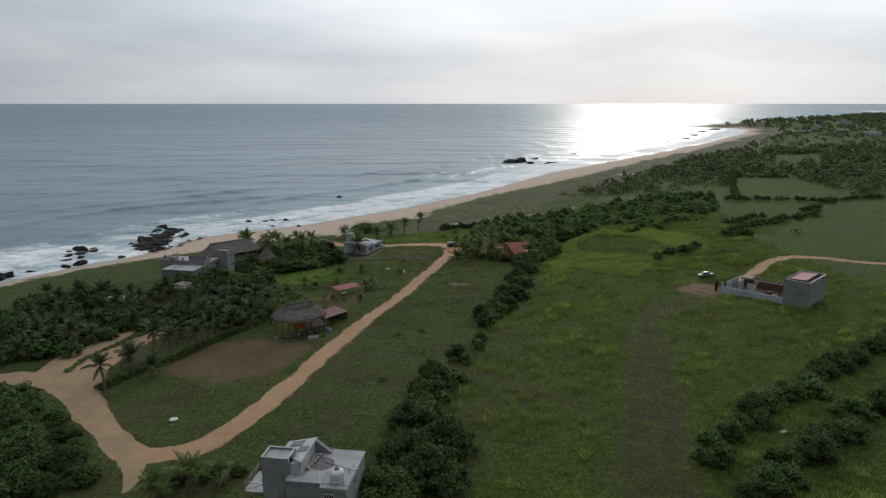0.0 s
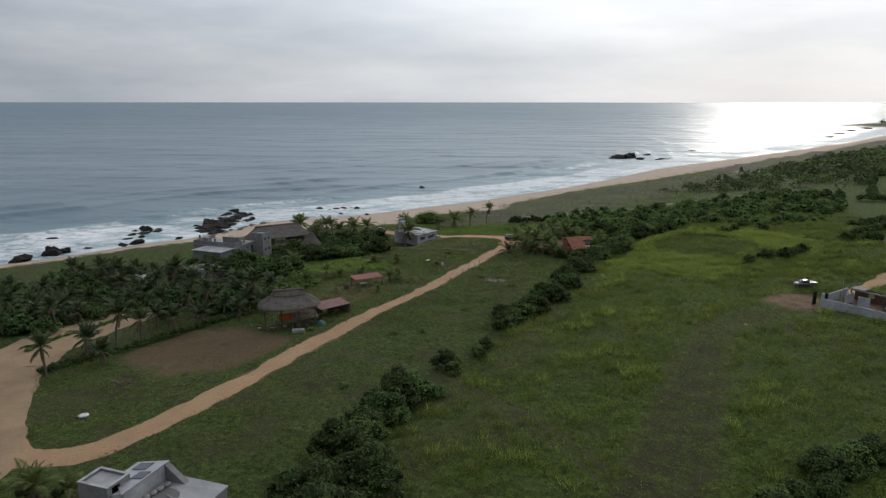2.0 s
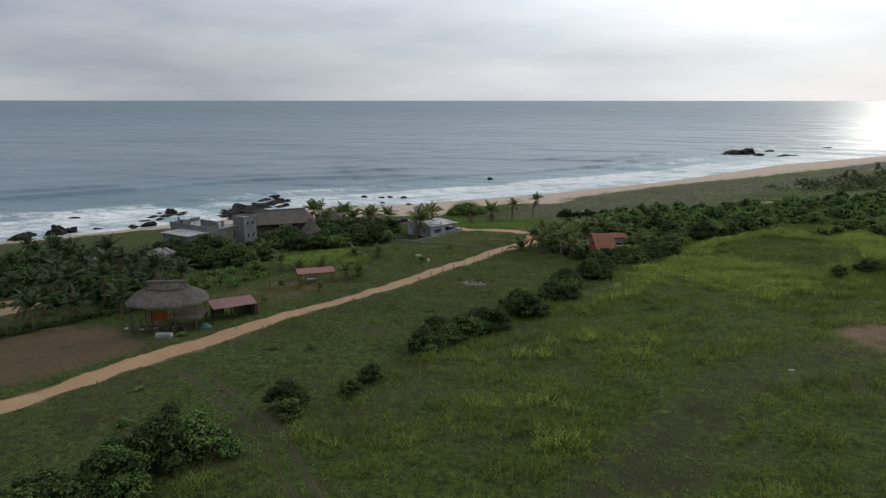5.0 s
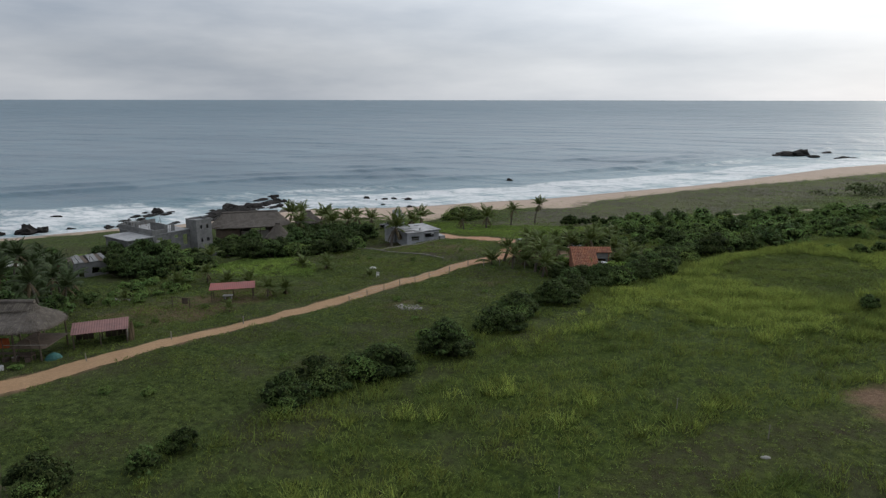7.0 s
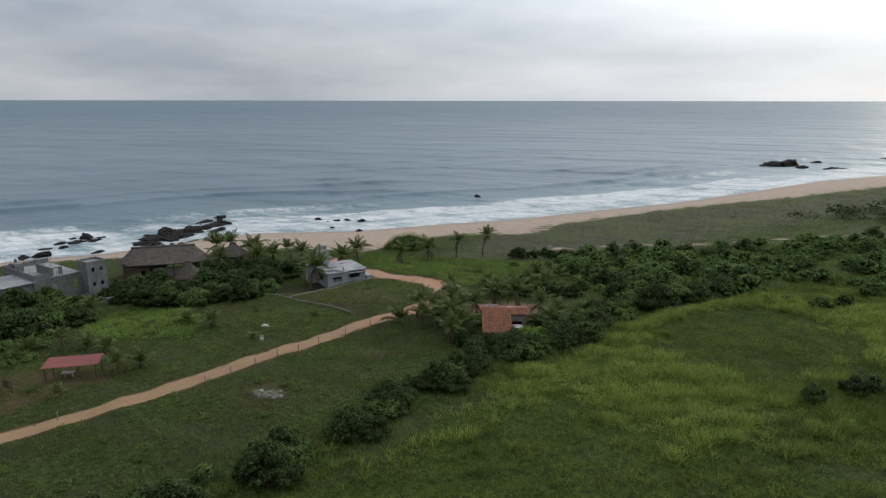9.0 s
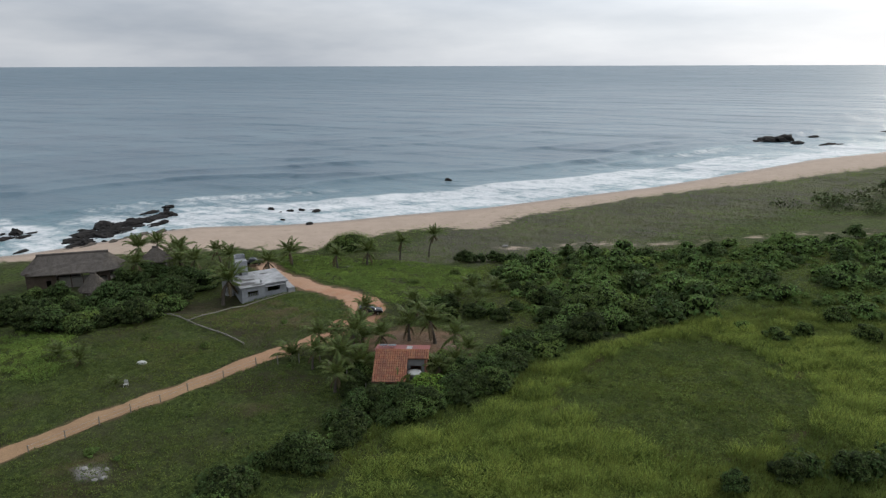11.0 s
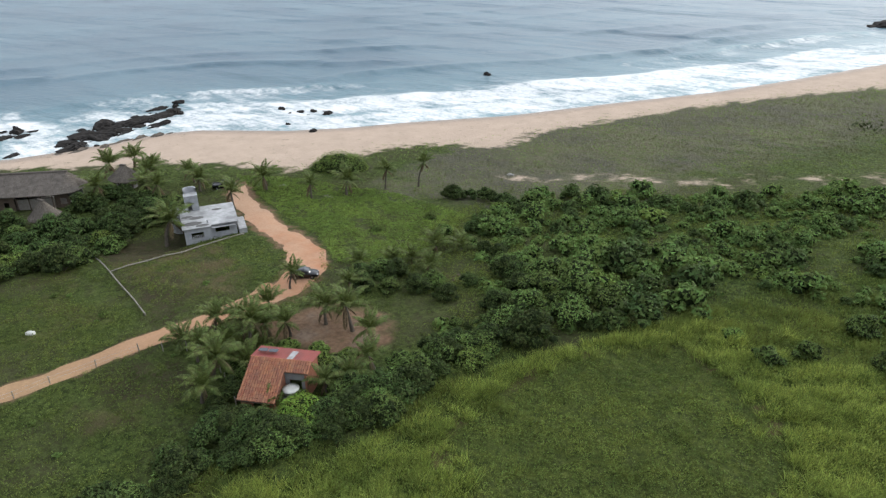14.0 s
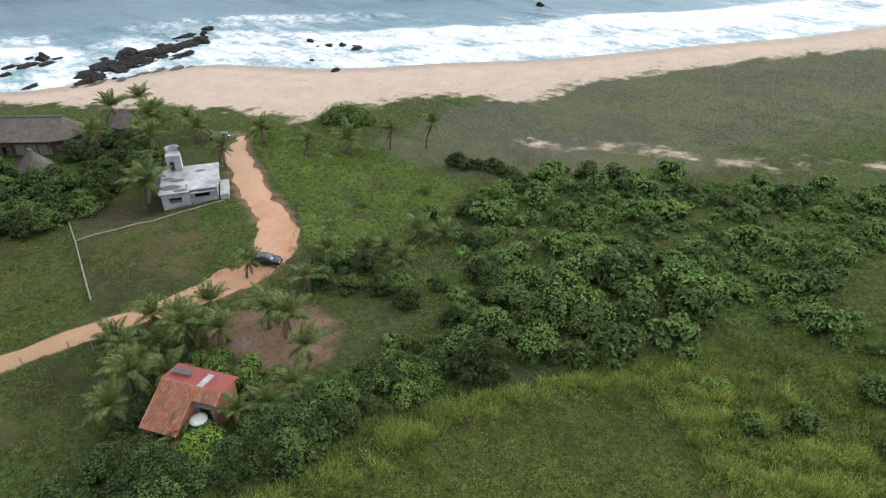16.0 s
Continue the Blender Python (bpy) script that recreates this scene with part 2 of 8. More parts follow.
def line_dist(x, y, line):
    """Signed distance to a polyline (plus: to the right of its run) and the way along it."""
    x, y = np.asarray(x, float), np.asarray(y, float)
    best, sign, along = np.full(x.shape, 1e9), np.ones(x.shape), np.zeros(x.shape)
    run = 0.0
    for (ax, ay), (bx_, by_) in zip(line[:-1], line[1:]):
        dx, dy = bx_ - ax, by_ - ay
        length = math.hypot(dx, dy)
        u = np.clip(((x - ax) * dx + (y - ay) * dy) / length ** 2, 0, 1)
        d = np.hypot(x - ax - u * dx, y - ay - u * dy)
        near = d < best - 1e-9
        best = np.where(near, d, best)
        sign = np.where(near, np.where((x - ax) * dy - (y - ay) * dx > 0, 1, -1), sign)
        along = np.where(near, run + u * length, along)
        run += length
    return best * sign, along


def waves(x, y, seed, step):
    """Smooth noise from a few sines, about -1 to 1."""
    r = np.random.RandomState(seed)
    total = 0
    for k in range(6):
        a, f, p = r.uniform(0, 6.283), (0.6 + 0.28 * k) * 6.283 / step, r.uniform(0, 6.283)
        total = total + np.sin((x * math.cos(a) + y * math.sin(a)) * f + p)
    return total / 3.2


def height(x, y):
    x, y = np.asarray(x, float), np.asarray(y, float)
    s, _ = line_dist(x, y, SHORE)
    z = np.interp(s, PROFILE_S, PROFILE_Z)
    rough = np.clip((s - 15) / 60, 0, 1)
    z = z - 1.35 * np.exp(-((x + 31) ** 2 + (y - 231.5) ** 2) / 7.5 ** 2)
    z = z + 2.6 * np.exp(-((x + 80) ** 2 + (y - 196) ** 2) / 15 ** 2)
    return z + rough * (0.22 * waves(x, y, 1, 31) + 0.10 * waves(x, y, 2, 11))


def ground_z(x, y):
    return float(height(np.array([x]), np.array([y]))[0])


def inside(x, y, poly):
    """Which points lie in a polygon."""
    res = np.zeros(np.shape(x), bool)
    for (ax, ay), (bx_, by_) in zip(poly, poly[1:] + poly[:1]):
        cross = ((ay > y) != (by_ > y)) & (x < (bx_ - ax) * (y - ay) / (by_ - ay + 1e-12) + ax)
        res ^= cross
    return res


def soft_inside(x, y, poly, width):
    """1 in the polygon, falling to 0 over width at its edge."""
    d, _ = line_dist(x, y, poly + poly[:1])
    return np.clip(0.5 + np.where(inside(x, y, poly), 1, -1) * np.abs(d) / width, 0, 1)


BARE_LOT = [(-54, 117), (-50, 135), (-37, 135), (-28, 130), (-27, 126), (-32, 114), (-40.6, 109)]
YARD = [(9, 219), (11, 230), (22, 232), (29, 225), (27, 217), (15, 217)]
GATE_DIRT = [(60, 163), (64, 170), (74, 172), (72, 160), (66, 157)]
COMPOUND_PLOT = [(70.5, 162.5), (82.5, 174.5), (97, 160), (85, 147.5)]
MOWN = [(43.5, 213), (45.5, 221), (48, 232), (54, 241), (62, 245), (67.5, 241), (73, 236), (77, 229), (75, 218), (69, 209), (62, 205), (54, 207), (47, 210)]
STRIP = [(19, 70), (26, 90), (31, 106), (38, 129), (43, 145), (55, 158), (68, 166), (72, 158), (58, 150), (51, 142), (41, 106), (35, 83), (33, 70)]
SHRUBS = [(12, 274), (21, 297), (53, 311), (80, 329), (132, 368), (140, 340), (128, 306), (108, 272), (92, 262), (83, 264), (77, 269), (62, 263), (58, 250), (47, 241), (43, 232), (39, 223), (33, 220), (30, 236), (27, 252), (16, 262)]
HEDGE = [(-3, 66), (-3, 84), (-1, 98), (3, 118), (8, 131), (9, 138), (12, 150), (16, 164), (21, 180), (25, 196), (31, 209), (38, 220)]
STREAK = [(4, 303), (22, 314), (41, 317), (62, 329), (82, 341), (130, 375)]
ROAD = [(-47, 87.4, 4.2), (-44, 85, 4.3), (-39.6, 84.4, 4.3), (-35.2, 86.4, 4.3), (-32.2, 92, 4.2), (-29.4, 99.5, 3.9), (-24.8, 119, 3.8), (-19.1, 141, 3.6), (-10.9, 168, 3.6), (-6.8, 184, 3.5), (-1.4, 203, 3.7), (1.8, 217, 4.4), (3.4, 229, 7.0)]
PATH = [(4.6, 227, 4.6), (1.8, 236, 6.4), (-4.5, 242, 6.4), (-14, 246, 4.4), (-25, 250.5, 5.4), (-38, 257, 5.0), (-48, 263, 4.0)]
TRACK = [(-40.2, 75, 1.4), (-41.3, 79.5, 2.2), (-44.4, 84.6, 4.0), (-49, 89.6, 4.4), (-54.2, 95.5, 4.8), (-61.5, 105, 6.0), (-69, 113, 7.5), (-78, 117, 6.5), (-88, 117.5, 5.0), (-100, 116, 4.0)]
GARDEN_TRACK = [(-65.5, 112, 6.0), (-68.5, 121, 8.0), (-68, 133, 6.4), (-64, 146, 3.8), (-61.5, 155, 3.2)]
FAR_LANE = [(-76, 116, 7.5), (-76.4, 127, 6.2), (-74.4, 136, 5.0), (-72, 148, 3.2)]
RUTS = [[(-16, 125.4, 0.8), (-8, 121.6, 0.8), (0, 117.4, 0.8), (9, 111, 0.8), (20.5, 100, 0.8), (26, 92, 0.8)], [(-16.6, 123.6, 0.8), (-8.8, 119.8, 0.8), (-0.8, 115.6, 0.8), (8, 109.2, 0.8), (19.4, 98.4, 0.8), (24.8, 90.6, 0.8)]]
# plots of worn ground and how bare each is
PLOTS = [(BARE_LOT, 0.85), ([(-40, 150), (-36, 168), (-30, 182), (-20, 178), (-20, 160), (-26, 148)], 0.6),
         ([(-40, 223), (-25.5, 218.5), (-22, 240), (-28, 233), (-36, 232)], 0.7), ([(-37, 221), (-23, 238), (-4, 231), (0, 224), (-8, 213)], 0.45), ([(-47, 211), (-38, 219), (-8, 211), (-8, 197), (-24, 196)], 0.32), ([(4, 206), (17, 203), (20, 196), (12, 190), (2, 193)], 0.34), ([(-4, 172), (2, 184), (12, 178), (8, 168)], 0.4)]
# plots of dark turned soil and how bare each is
SOILS = [([(20, 68), (25, 88), (30.5, 105), (37, 126), (42, 138), (48, 137), (45, 120), (40.5, 104), (35.5, 86), (31.5, 68)], 0.6), ([(40, 134), (45, 153), (57, 158), (66, 163), (70, 158), (58, 151), (50, 138)], 0.45), ([(-47, 112), (-47.5, 102), (-42, 99), (-41, 107)], 0.85),
         ([(-20, 107), (-17, 113), (-12.5, 113), (-15, 107)], 0.62), ([(-26, 217), (-17, 224), (-8, 222), (-1, 213), (-4, 209), (-8, 212)], 0.66), ([(-40, 222), (-34, 240), (-27, 238), (-24, 224), (-30, 219)], 0.7), ([(0, 200), (6, 208), (16, 207), (15, 200), (6, 196)], 0.6), ([(2, 166), (1, 178), (9, 180), (10, 170)], 0.55)]
FIELD_TRACK = [(80, 174, 3.0), (90, 184, 3.5), (100, 196, 3.5), (110, 202, 3.5), (120, 199, 3.2), (134, 190, 3.0), (170, 176, 3.0)]


def mesh_object(name, verts, faces, mat, parent=None, smooth=False):
    """A mesh from arrays; all faces have the same number of corners."""
    me = bpy.data.meshes.new(name)
    verts, faces = np.asarray(verts, np.float32), np.asarray(faces, np.int32)
    k = faces.shape[1]
    me.vertices.add(len(verts))
    me.vertices.foreach_set("co", verts.ravel())
    me.loops.add(faces.size)
    me.loops.foreach_set("vertex_index", faces.ravel())
    me.polygons.add(len(faces))
    me.polygons.foreach_set("loop_start", np.arange(0, faces.size, k, dtype=np.int32))
    me.update(calc_edges=True)
    me.polygons.foreach_set("use_smooth", np.full(len(faces), smooth, bool))
    me.materials.append(mat)
    ob = new(name, me)
    if parent:
        ob.parent = parent
    return ob


def set_values(ob, name, values):
    at = ob.data.attributes.new(name, "FLOAT", "POINT")
    at.data.foreach_set("value", np.asarray(values, np.float32).ravel())


def axis(lo, fine_lo, fine_hi, hi, step, grow=1.16):
    """Grid lines: even steps in the middle, growing outwards."""
    mid = list(np.arange(fine_lo, fine_hi + step * 0.5, step))
    out, s, v = [], step, mid[-1]
    while v < hi:
        s *= grow
        v = min(v + s, hi)
        out.append(v)
    low, s, v = [], step, mid[0]
    while v > lo:
        s *= grow
        v = max(v - s, lo)
        low.append(v)
    return np.array(low[::-1] + mid + out)


def grid(xs, ys):
    X, Y = np.meshgrid(xs, ys)
    nx, ny = len(xs), len(ys)
    i = (np.arange(ny - 1)[:, None] * nx + np.arange(nx - 1)[None]).ravel()
    return X.ravel(), Y.ravel(), np.stack([i, i + 1, i + nx + 1, i + nx], 1)


def attr(nt, name):
    a = nt.nodes.new("ShaderNodeAttribute")
    a.attribute_name = name
    return a.outputs["Fac"]


def mix_rgb(nt, fac, a, b):
    m = nt.nodes.new("ShaderNodeMix")
    m.data_type = "RGBA"
    for sock, v in (("Factor", fac), ("A", a), ("B", b)):
        if isinstance(v, tuple):
            m.inputs[sock].default_value = (*v, 1)
        elif isinstance(v, (int, float)):
            m.inputs[sock].default_value = v
        else:
            nt.links.new(v, m.inputs[sock])
    return m.outputs["Result"]


def noise_fac(nt, scale, detail=5, rough=0.55, vec=None, lo=0.35, hi=0.65):
    no = nt.nodes.new("ShaderNodeTexNoise")
    no.inputs["Scale"].default_value, no.inputs["Detail"].default_value, no.inputs["Roughness"].default_value = scale, detail, rough
    nt.links.new(vec or nt.nodes.new("ShaderNodeTexCoord").outputs["Object"], no.inputs["Vector"])
    mr = nt.nodes.new("ShaderNodeMapRange")
    mr.inputs["From Min"].default_value, mr.inputs["From Max"].default_value = lo, hi
    nt.links.new(no.outputs["Fac"], mr.inputs["Value"])
    return mr.outputs[0]


def math_node(nt, op, a, b=None, clamp=False):
    m = nt.nodes.new("ShaderNodeMath")
    m.operation, m.use_clamp = op, clamp
    for i, v in enumerate((a, b)):
        if v is None:
            continue
        if isinstance(v, (int, float)):
            m.inputs[i].default_value = v
        else:
            nt.links.new(v, m.inputs[i])
    return m.outputs[0]


def broken(nt, mask, noise_out, width=0.25):
    """A mask whose edge is frayed by noise."""
    d = math_node(nt, "MULTIPLY", mask, math_node(nt, "ADD", math_node(nt, "MULTIPLY", noise_out, 0.9), 0.6))
    mr = nt.nodes.new("ShaderNodeMapRange")
    mr.interpolation_type = "SMOOTHSTEP"
    mr.inputs["From Min"].default_value, mr.inputs["From Max"].default_value = 0.5 - width, 0.5 + width
    nt.links.new(d, mr.inputs["Value"])
    return mr.outputs[0]


def ground_material():
    m = bpy.data.materials.new("grassy_sandy_ground")
    m.use_nodes = True
    nt = m.node_tree
    b = nt.nodes["Principled BSDF"]
    b.inputs["Specular IOR Level"].default_value = 0.08
    fine, mid, big = noise_fac(nt, 1.6, 6), noise_fac(nt, 0.22, 5), noise_fac(nt, 0.035, 4)
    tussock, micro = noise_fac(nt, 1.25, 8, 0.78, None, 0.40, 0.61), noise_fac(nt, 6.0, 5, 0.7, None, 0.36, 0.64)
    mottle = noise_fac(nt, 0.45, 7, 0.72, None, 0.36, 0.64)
    # gaps between tussocks coloured near black, for shade down in the grass
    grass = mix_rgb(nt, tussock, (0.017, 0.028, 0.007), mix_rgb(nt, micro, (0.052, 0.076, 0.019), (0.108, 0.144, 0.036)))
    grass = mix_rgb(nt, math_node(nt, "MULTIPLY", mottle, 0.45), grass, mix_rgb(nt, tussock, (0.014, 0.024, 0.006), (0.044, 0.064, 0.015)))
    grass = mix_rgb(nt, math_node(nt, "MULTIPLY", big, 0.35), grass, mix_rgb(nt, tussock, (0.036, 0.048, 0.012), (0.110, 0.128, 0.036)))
    patch = noise_fac(nt, 0.085, 6, 0.62, None, 0.46, 0.58)
    grass = mix_rgb(nt, math_node(nt, "MULTIPLY", patch, 0.5), grass, mix_rgb(nt, tussock, (0.058, 0.046, 0.031), (0.050, 0.050, 0.024)))
    # lush and mown grass carry the same painted shade in their gaps
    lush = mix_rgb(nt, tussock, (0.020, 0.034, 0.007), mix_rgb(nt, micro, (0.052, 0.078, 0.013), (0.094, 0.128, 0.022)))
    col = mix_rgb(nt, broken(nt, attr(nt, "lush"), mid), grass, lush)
    scrub = mix_rgb(nt, mottle, mix_rgb(nt, fine, (0.094, 0.112, 0.044), (0.066, 0.084, 0.030)), (0.104, 0.092, 0.064))
    scrub = mix_rgb(nt, noise_fac(nt, 0.05, 6, 0.65, None, 0.42, 0.6), scrub, mix_rgb(nt, fine, (0.096, 0.088, 0.064), (0.060, 0.060, 0.042)))
    col = mix_rgb(nt, broken(nt, attr(nt, "scrub"), mid), col, scrub)
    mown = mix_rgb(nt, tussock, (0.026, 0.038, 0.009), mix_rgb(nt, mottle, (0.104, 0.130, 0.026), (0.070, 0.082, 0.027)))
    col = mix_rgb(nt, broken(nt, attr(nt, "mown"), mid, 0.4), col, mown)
    earth = mix_rgb(nt, fine, (0.139, 0.093, 0.055), (0.091, 0.065, 0.040))
    earth = mix_rgb(nt, math_node(nt, "MULTIPLY", mid, 0.5), earth, (0.066, 0.062, 0.024))
    col = mix_rgb(nt, broken(nt, attr(nt, "bare"), mid), col, earth)
    soil = mix_rgb(nt, tussock, (0.054, 0.042, 0.026), mix_rgb(nt, mid, (0.024, 0.026, 0.012), (0.040, 0.056, 0.014)))
    col = mix_rgb(nt, broken(nt, attr(nt, "soil"), mottle, 0.35), col, soil)
    dirt = mix_rgb(nt, fine, (0.194, 0.124, 0.078), (0.137, 0.087, 0.056))
    col = mix_rgb(nt, broken(nt, attr(nt, "dirt"), mid), col, dirt)
    pale = mix_rgb(nt, fine, (0.298, 0.279, 0.254), (0.205, 0.192, 0.174))
    col = mix_rgb(nt, broken(nt, attr(nt, "pale"), mid), col, pale)
    sand = mix_rgb(nt, mid, (0.398, 0.308, 0.240), (0.350, 0.272, 0.212))
    sand = mix_rgb(nt, math_node(nt, "MULTIPLY", fine, 0.25), sand, (0.248, 0.198, 0.155))
    sandy = broken(nt, attr(nt, "sand"), noise_fac(nt, 0.5, 6, 0.65), 0.3)
    col = mix_rgb(nt, sandy, col, sand)
    wet = attr(nt, "wet")
    col = mix_rgb(nt, math_node(nt, "MULTIPLY", wet, 0.55), col, (0.136, 0.102, 0.074))
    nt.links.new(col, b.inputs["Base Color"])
    rough = math_node(nt, "SUBTRACT", 0.95, math_node(nt, "MULTIPLY", wet, 0.6))
    nt.links.new(rough, b.inputs["Roughness"])
    bp = nt.nodes.new("ShaderNodeBump")
    bp.inputs["Strength"].default_value, bp.inputs["Distance"].default_value = 0.7, 0.25
    keep = math_node(nt, "SUBTRACT", 1.0, math_node(nt, "MULTIPLY", sandy, 0.75))
    nt.links.new(math_node(nt, "MULTIPLY", math_node(nt, "ADD", noise_fac(nt, 2.4, 6, 0.65), math_node(nt, "MULTIPLY", tussock, 1.2)), keep), bp.inputs["Height"])
    nt.links.new(bp.outputs[0], b.inputs["Normal"])
    return m


def build_ground():
    xs = axis(-900, -125, 112, 4900, 1.7, 1.08)
    ys = axis(-500, 62, 345, 4900, 1.7, 1.06)
    x, y, f = grid(xs, ys)
    z = height(x, y)
    # far hills behind the coast
    s, _ = line_dist(x, y, SHORE)
    z = z + np.clip((s - 300) / 900, 0, 1) * (15 * np.clip((np.hypot(x, y) - 900) / 1500, 0, 1)) * (1 + waves(x, y, 5, 900))
    ob = mesh_object("ground", np.stack([x, y, z], 1), f, ground_material(), smooth=True)
    v, _ = line_dist(x, y, VEG)
    n1 = waves(x, y, 7, 9)
    sand = np.clip(0.5 - (v + 2.2 * n1 + 1.2 * waves(x, y, 8, 4)) / 7, 0, 1)
    sk, _ = line_dist(x, y, STREAK)
    sand = np.maximum(sand, np.clip(0.66 - np.abs(sk + 2.2 * n1) / 9, 0, 0.5) * np.clip(0.70 + 0.75 * waves(x, y, 15, 12) + 0.3 * waves(x, y, 17, 4.5), 0.15, 1.15))
    sand = np.maximum(sand, 0.8 * soft_inside(x, y, [(128, 512), (140, 522), (160, 508), (150, 498)], 12))
    set_values(ob, "sand", sand)
    set_values(ob, "wet", np.clip(1 - (s - 2.5) / 5.0, 0, 1) * (s < 40))
    bare = np.zeros(len(x))
    for poly, k in PLOTS:
        bare = np.maximum(bare, k * soft_inside(x, y, poly, 5))
    soil = np.zeros(len(x))
    for poly, k in SOILS:
        soil = np.maximum(soil, k * soft_inside(x, y, poly, 4))
    set_values(ob, "soil", soil)
    m0, _ = line_dist(x, y, MOWN + MOWN[:1])
    bare = np.maximum(bare, 0.75 * np.clip(1.2 - np.abs(m0) / 1.7, 0, 1) * np.clip(0.55 + 0.6 * waves(x, y, 14, 11), 0, 1))
    set_values(ob, "bare", bare)
    dirt = np.maximum(np.clip(0.8 + 0.35 * waves(x, y, 16, 5), 0.3, 1) * soft_inside(x, y, YARD, 6), 0.8 * soft_inside(x, y, GATE_DIRT, 6))
    for line, w in ((ROAD, 3.6), (PATH, 7.0)):
        d, _ = line_dist(x, y, [(q[0], q[1]) for q in line])
        dirt = np.maximum(dirt, np.clip(0.6 - (np.abs(d) - w / 2) / 1.8, 0, 0.6))
    set_values(ob, "dirt", dirt)
    set_values(ob, "pale", np.clip(1 - np.hypot((x - 4.6) / 4.2, (y - 176) / 2.6), 0, 1) * 0.95 + 0.27 * soft_inside(x, y, YARD, 6))
    set_values(ob, "mown", np.maximum(soft_inside(x, y, MOWN, 3), soft_inside(x, y, STRIP, 2.5)))
    set_values(ob, "scrub", np.clip(1.5 - v / 48, 0, 1) * np.clip((x + 30) / 20, 0, 1) * np.clip((y - 268) / 15, 0, 1) * (v > -3))
    h, _ = line_dist(x, y, HEDGE)
    set_values(ob, "lush", np.clip((h - 3) / 8, 0, 1) * (0.62 + 0.25 * waves(x, y, 9, 40)) * np.clip((700 - y) / 300, 0.75, 1))
    return tagged(ob, "gently sloping coastal ground of grass, scrub and sand", "ground", kind="structure")


def road_material(name, a, b2, c, redder=None):
    m = bpy.data.materials.new(name)
    m.use_nodes = True
    nt = m.node_tree
    b = nt.nodes["Principled BSDF"]
    b.inputs["Roughness"].default_value = 0.95
    b.inputs["Specular IOR Level"].default_value = 0.15
    fine, mid = noise_fac(nt, 2.5, 6), noise_fac(nt, 0.3, 5)
    col = mix_rgb(nt, mid, a, b2)
    col = mix_rgb(nt, math_node(nt, "MULTIPLY", fine, 0.4), col, c)
    if redder:
        tc, sp = nt.nodes.new("ShaderNodeTexCoord"), nt.nodes.new("ShaderNodeSeparateXYZ")
        nt.links.new(tc.outputs["Object"], sp.inputs[0])
        ramp = nt.nodes.new("ShaderNodeMapRange")
        ramp.inputs["From Min"].default_value, ramp.inputs["From Max"].default_value = 195, 232
        nt.links.new(sp.outputs["Y"], ramp.inputs["Value"])
        red = mix_rgb(nt, mid, redder[0], redder[1])
        red = mix_rgb(nt, math_node(nt, "MULTIPLY", noise_fac(nt, 0.7, 7, 0.7), 0.55), red, redder[2])
        col = mix_rgb(nt, ramp.outputs[0], col, red)
        end = nt.nodes.new("ShaderNodeMapRange")
        end.inputs["From Min"].default_value, end.inputs["From Max"].default_value = 243, 256
        nt.links.new(sp.outputs["Y"], end.inputs["Value"])
        worn = math_node(nt, "MULTIPLY", noise_fac(nt, 0.16, 6, 0.65, None, 0.40, 0.60), 0.5)
        col = mix_rgb(nt, math_node(nt, "MAXIMUM", math_node(nt, "MULTIPLY", end.outputs[0], 0.75), math_node(nt, "MULTIPLY", ramp.outputs[0], worn)), col, mix_rgb(nt, fine, (0.390, 0.262, 0.178), (0.300, 0.200, 0.132)))
    nt.links.new(col, b.inputs["Base Color"])
    bp = nt.nodes.new("ShaderNodeBump")
    bp.inputs["Strength"].default_value, bp.inputs["Distance"].default_value = 0.5, 0.08
    nt.links.new(noise_fac(nt, 3.5, 6, 0.65), bp.inputs["Height"])
    nt.links.new(bp.outputs[0], b.inputs["Normal"])
    return m


def smooth_line(line, step=0.8):
    """Points along a rounded polyline whose rows may carry a width."""
    p = np.array(line, float)
    out = []
    for i in range(len(p) - 1):
        p0, p1, p2, p3 = p[max(i - 1, 0)], p[i], p[i + 1], p[min(i + 2, len(p) - 1)]
        n = max(2, int(np.linalg.norm(p2[:2] - p1[:2]) / step))
        for k in range(n):
            t = k / n
            out.append(0.5 * (2 * p1 + (p2 - p0) * t + (2 * p0 - 5 * p1 + 4 * p2 - p3) * t * t + (3 * p1 - p0 - 3 * p2 + p3) * t ** 3))
    out.append(p[-1])
    return np.array(out)


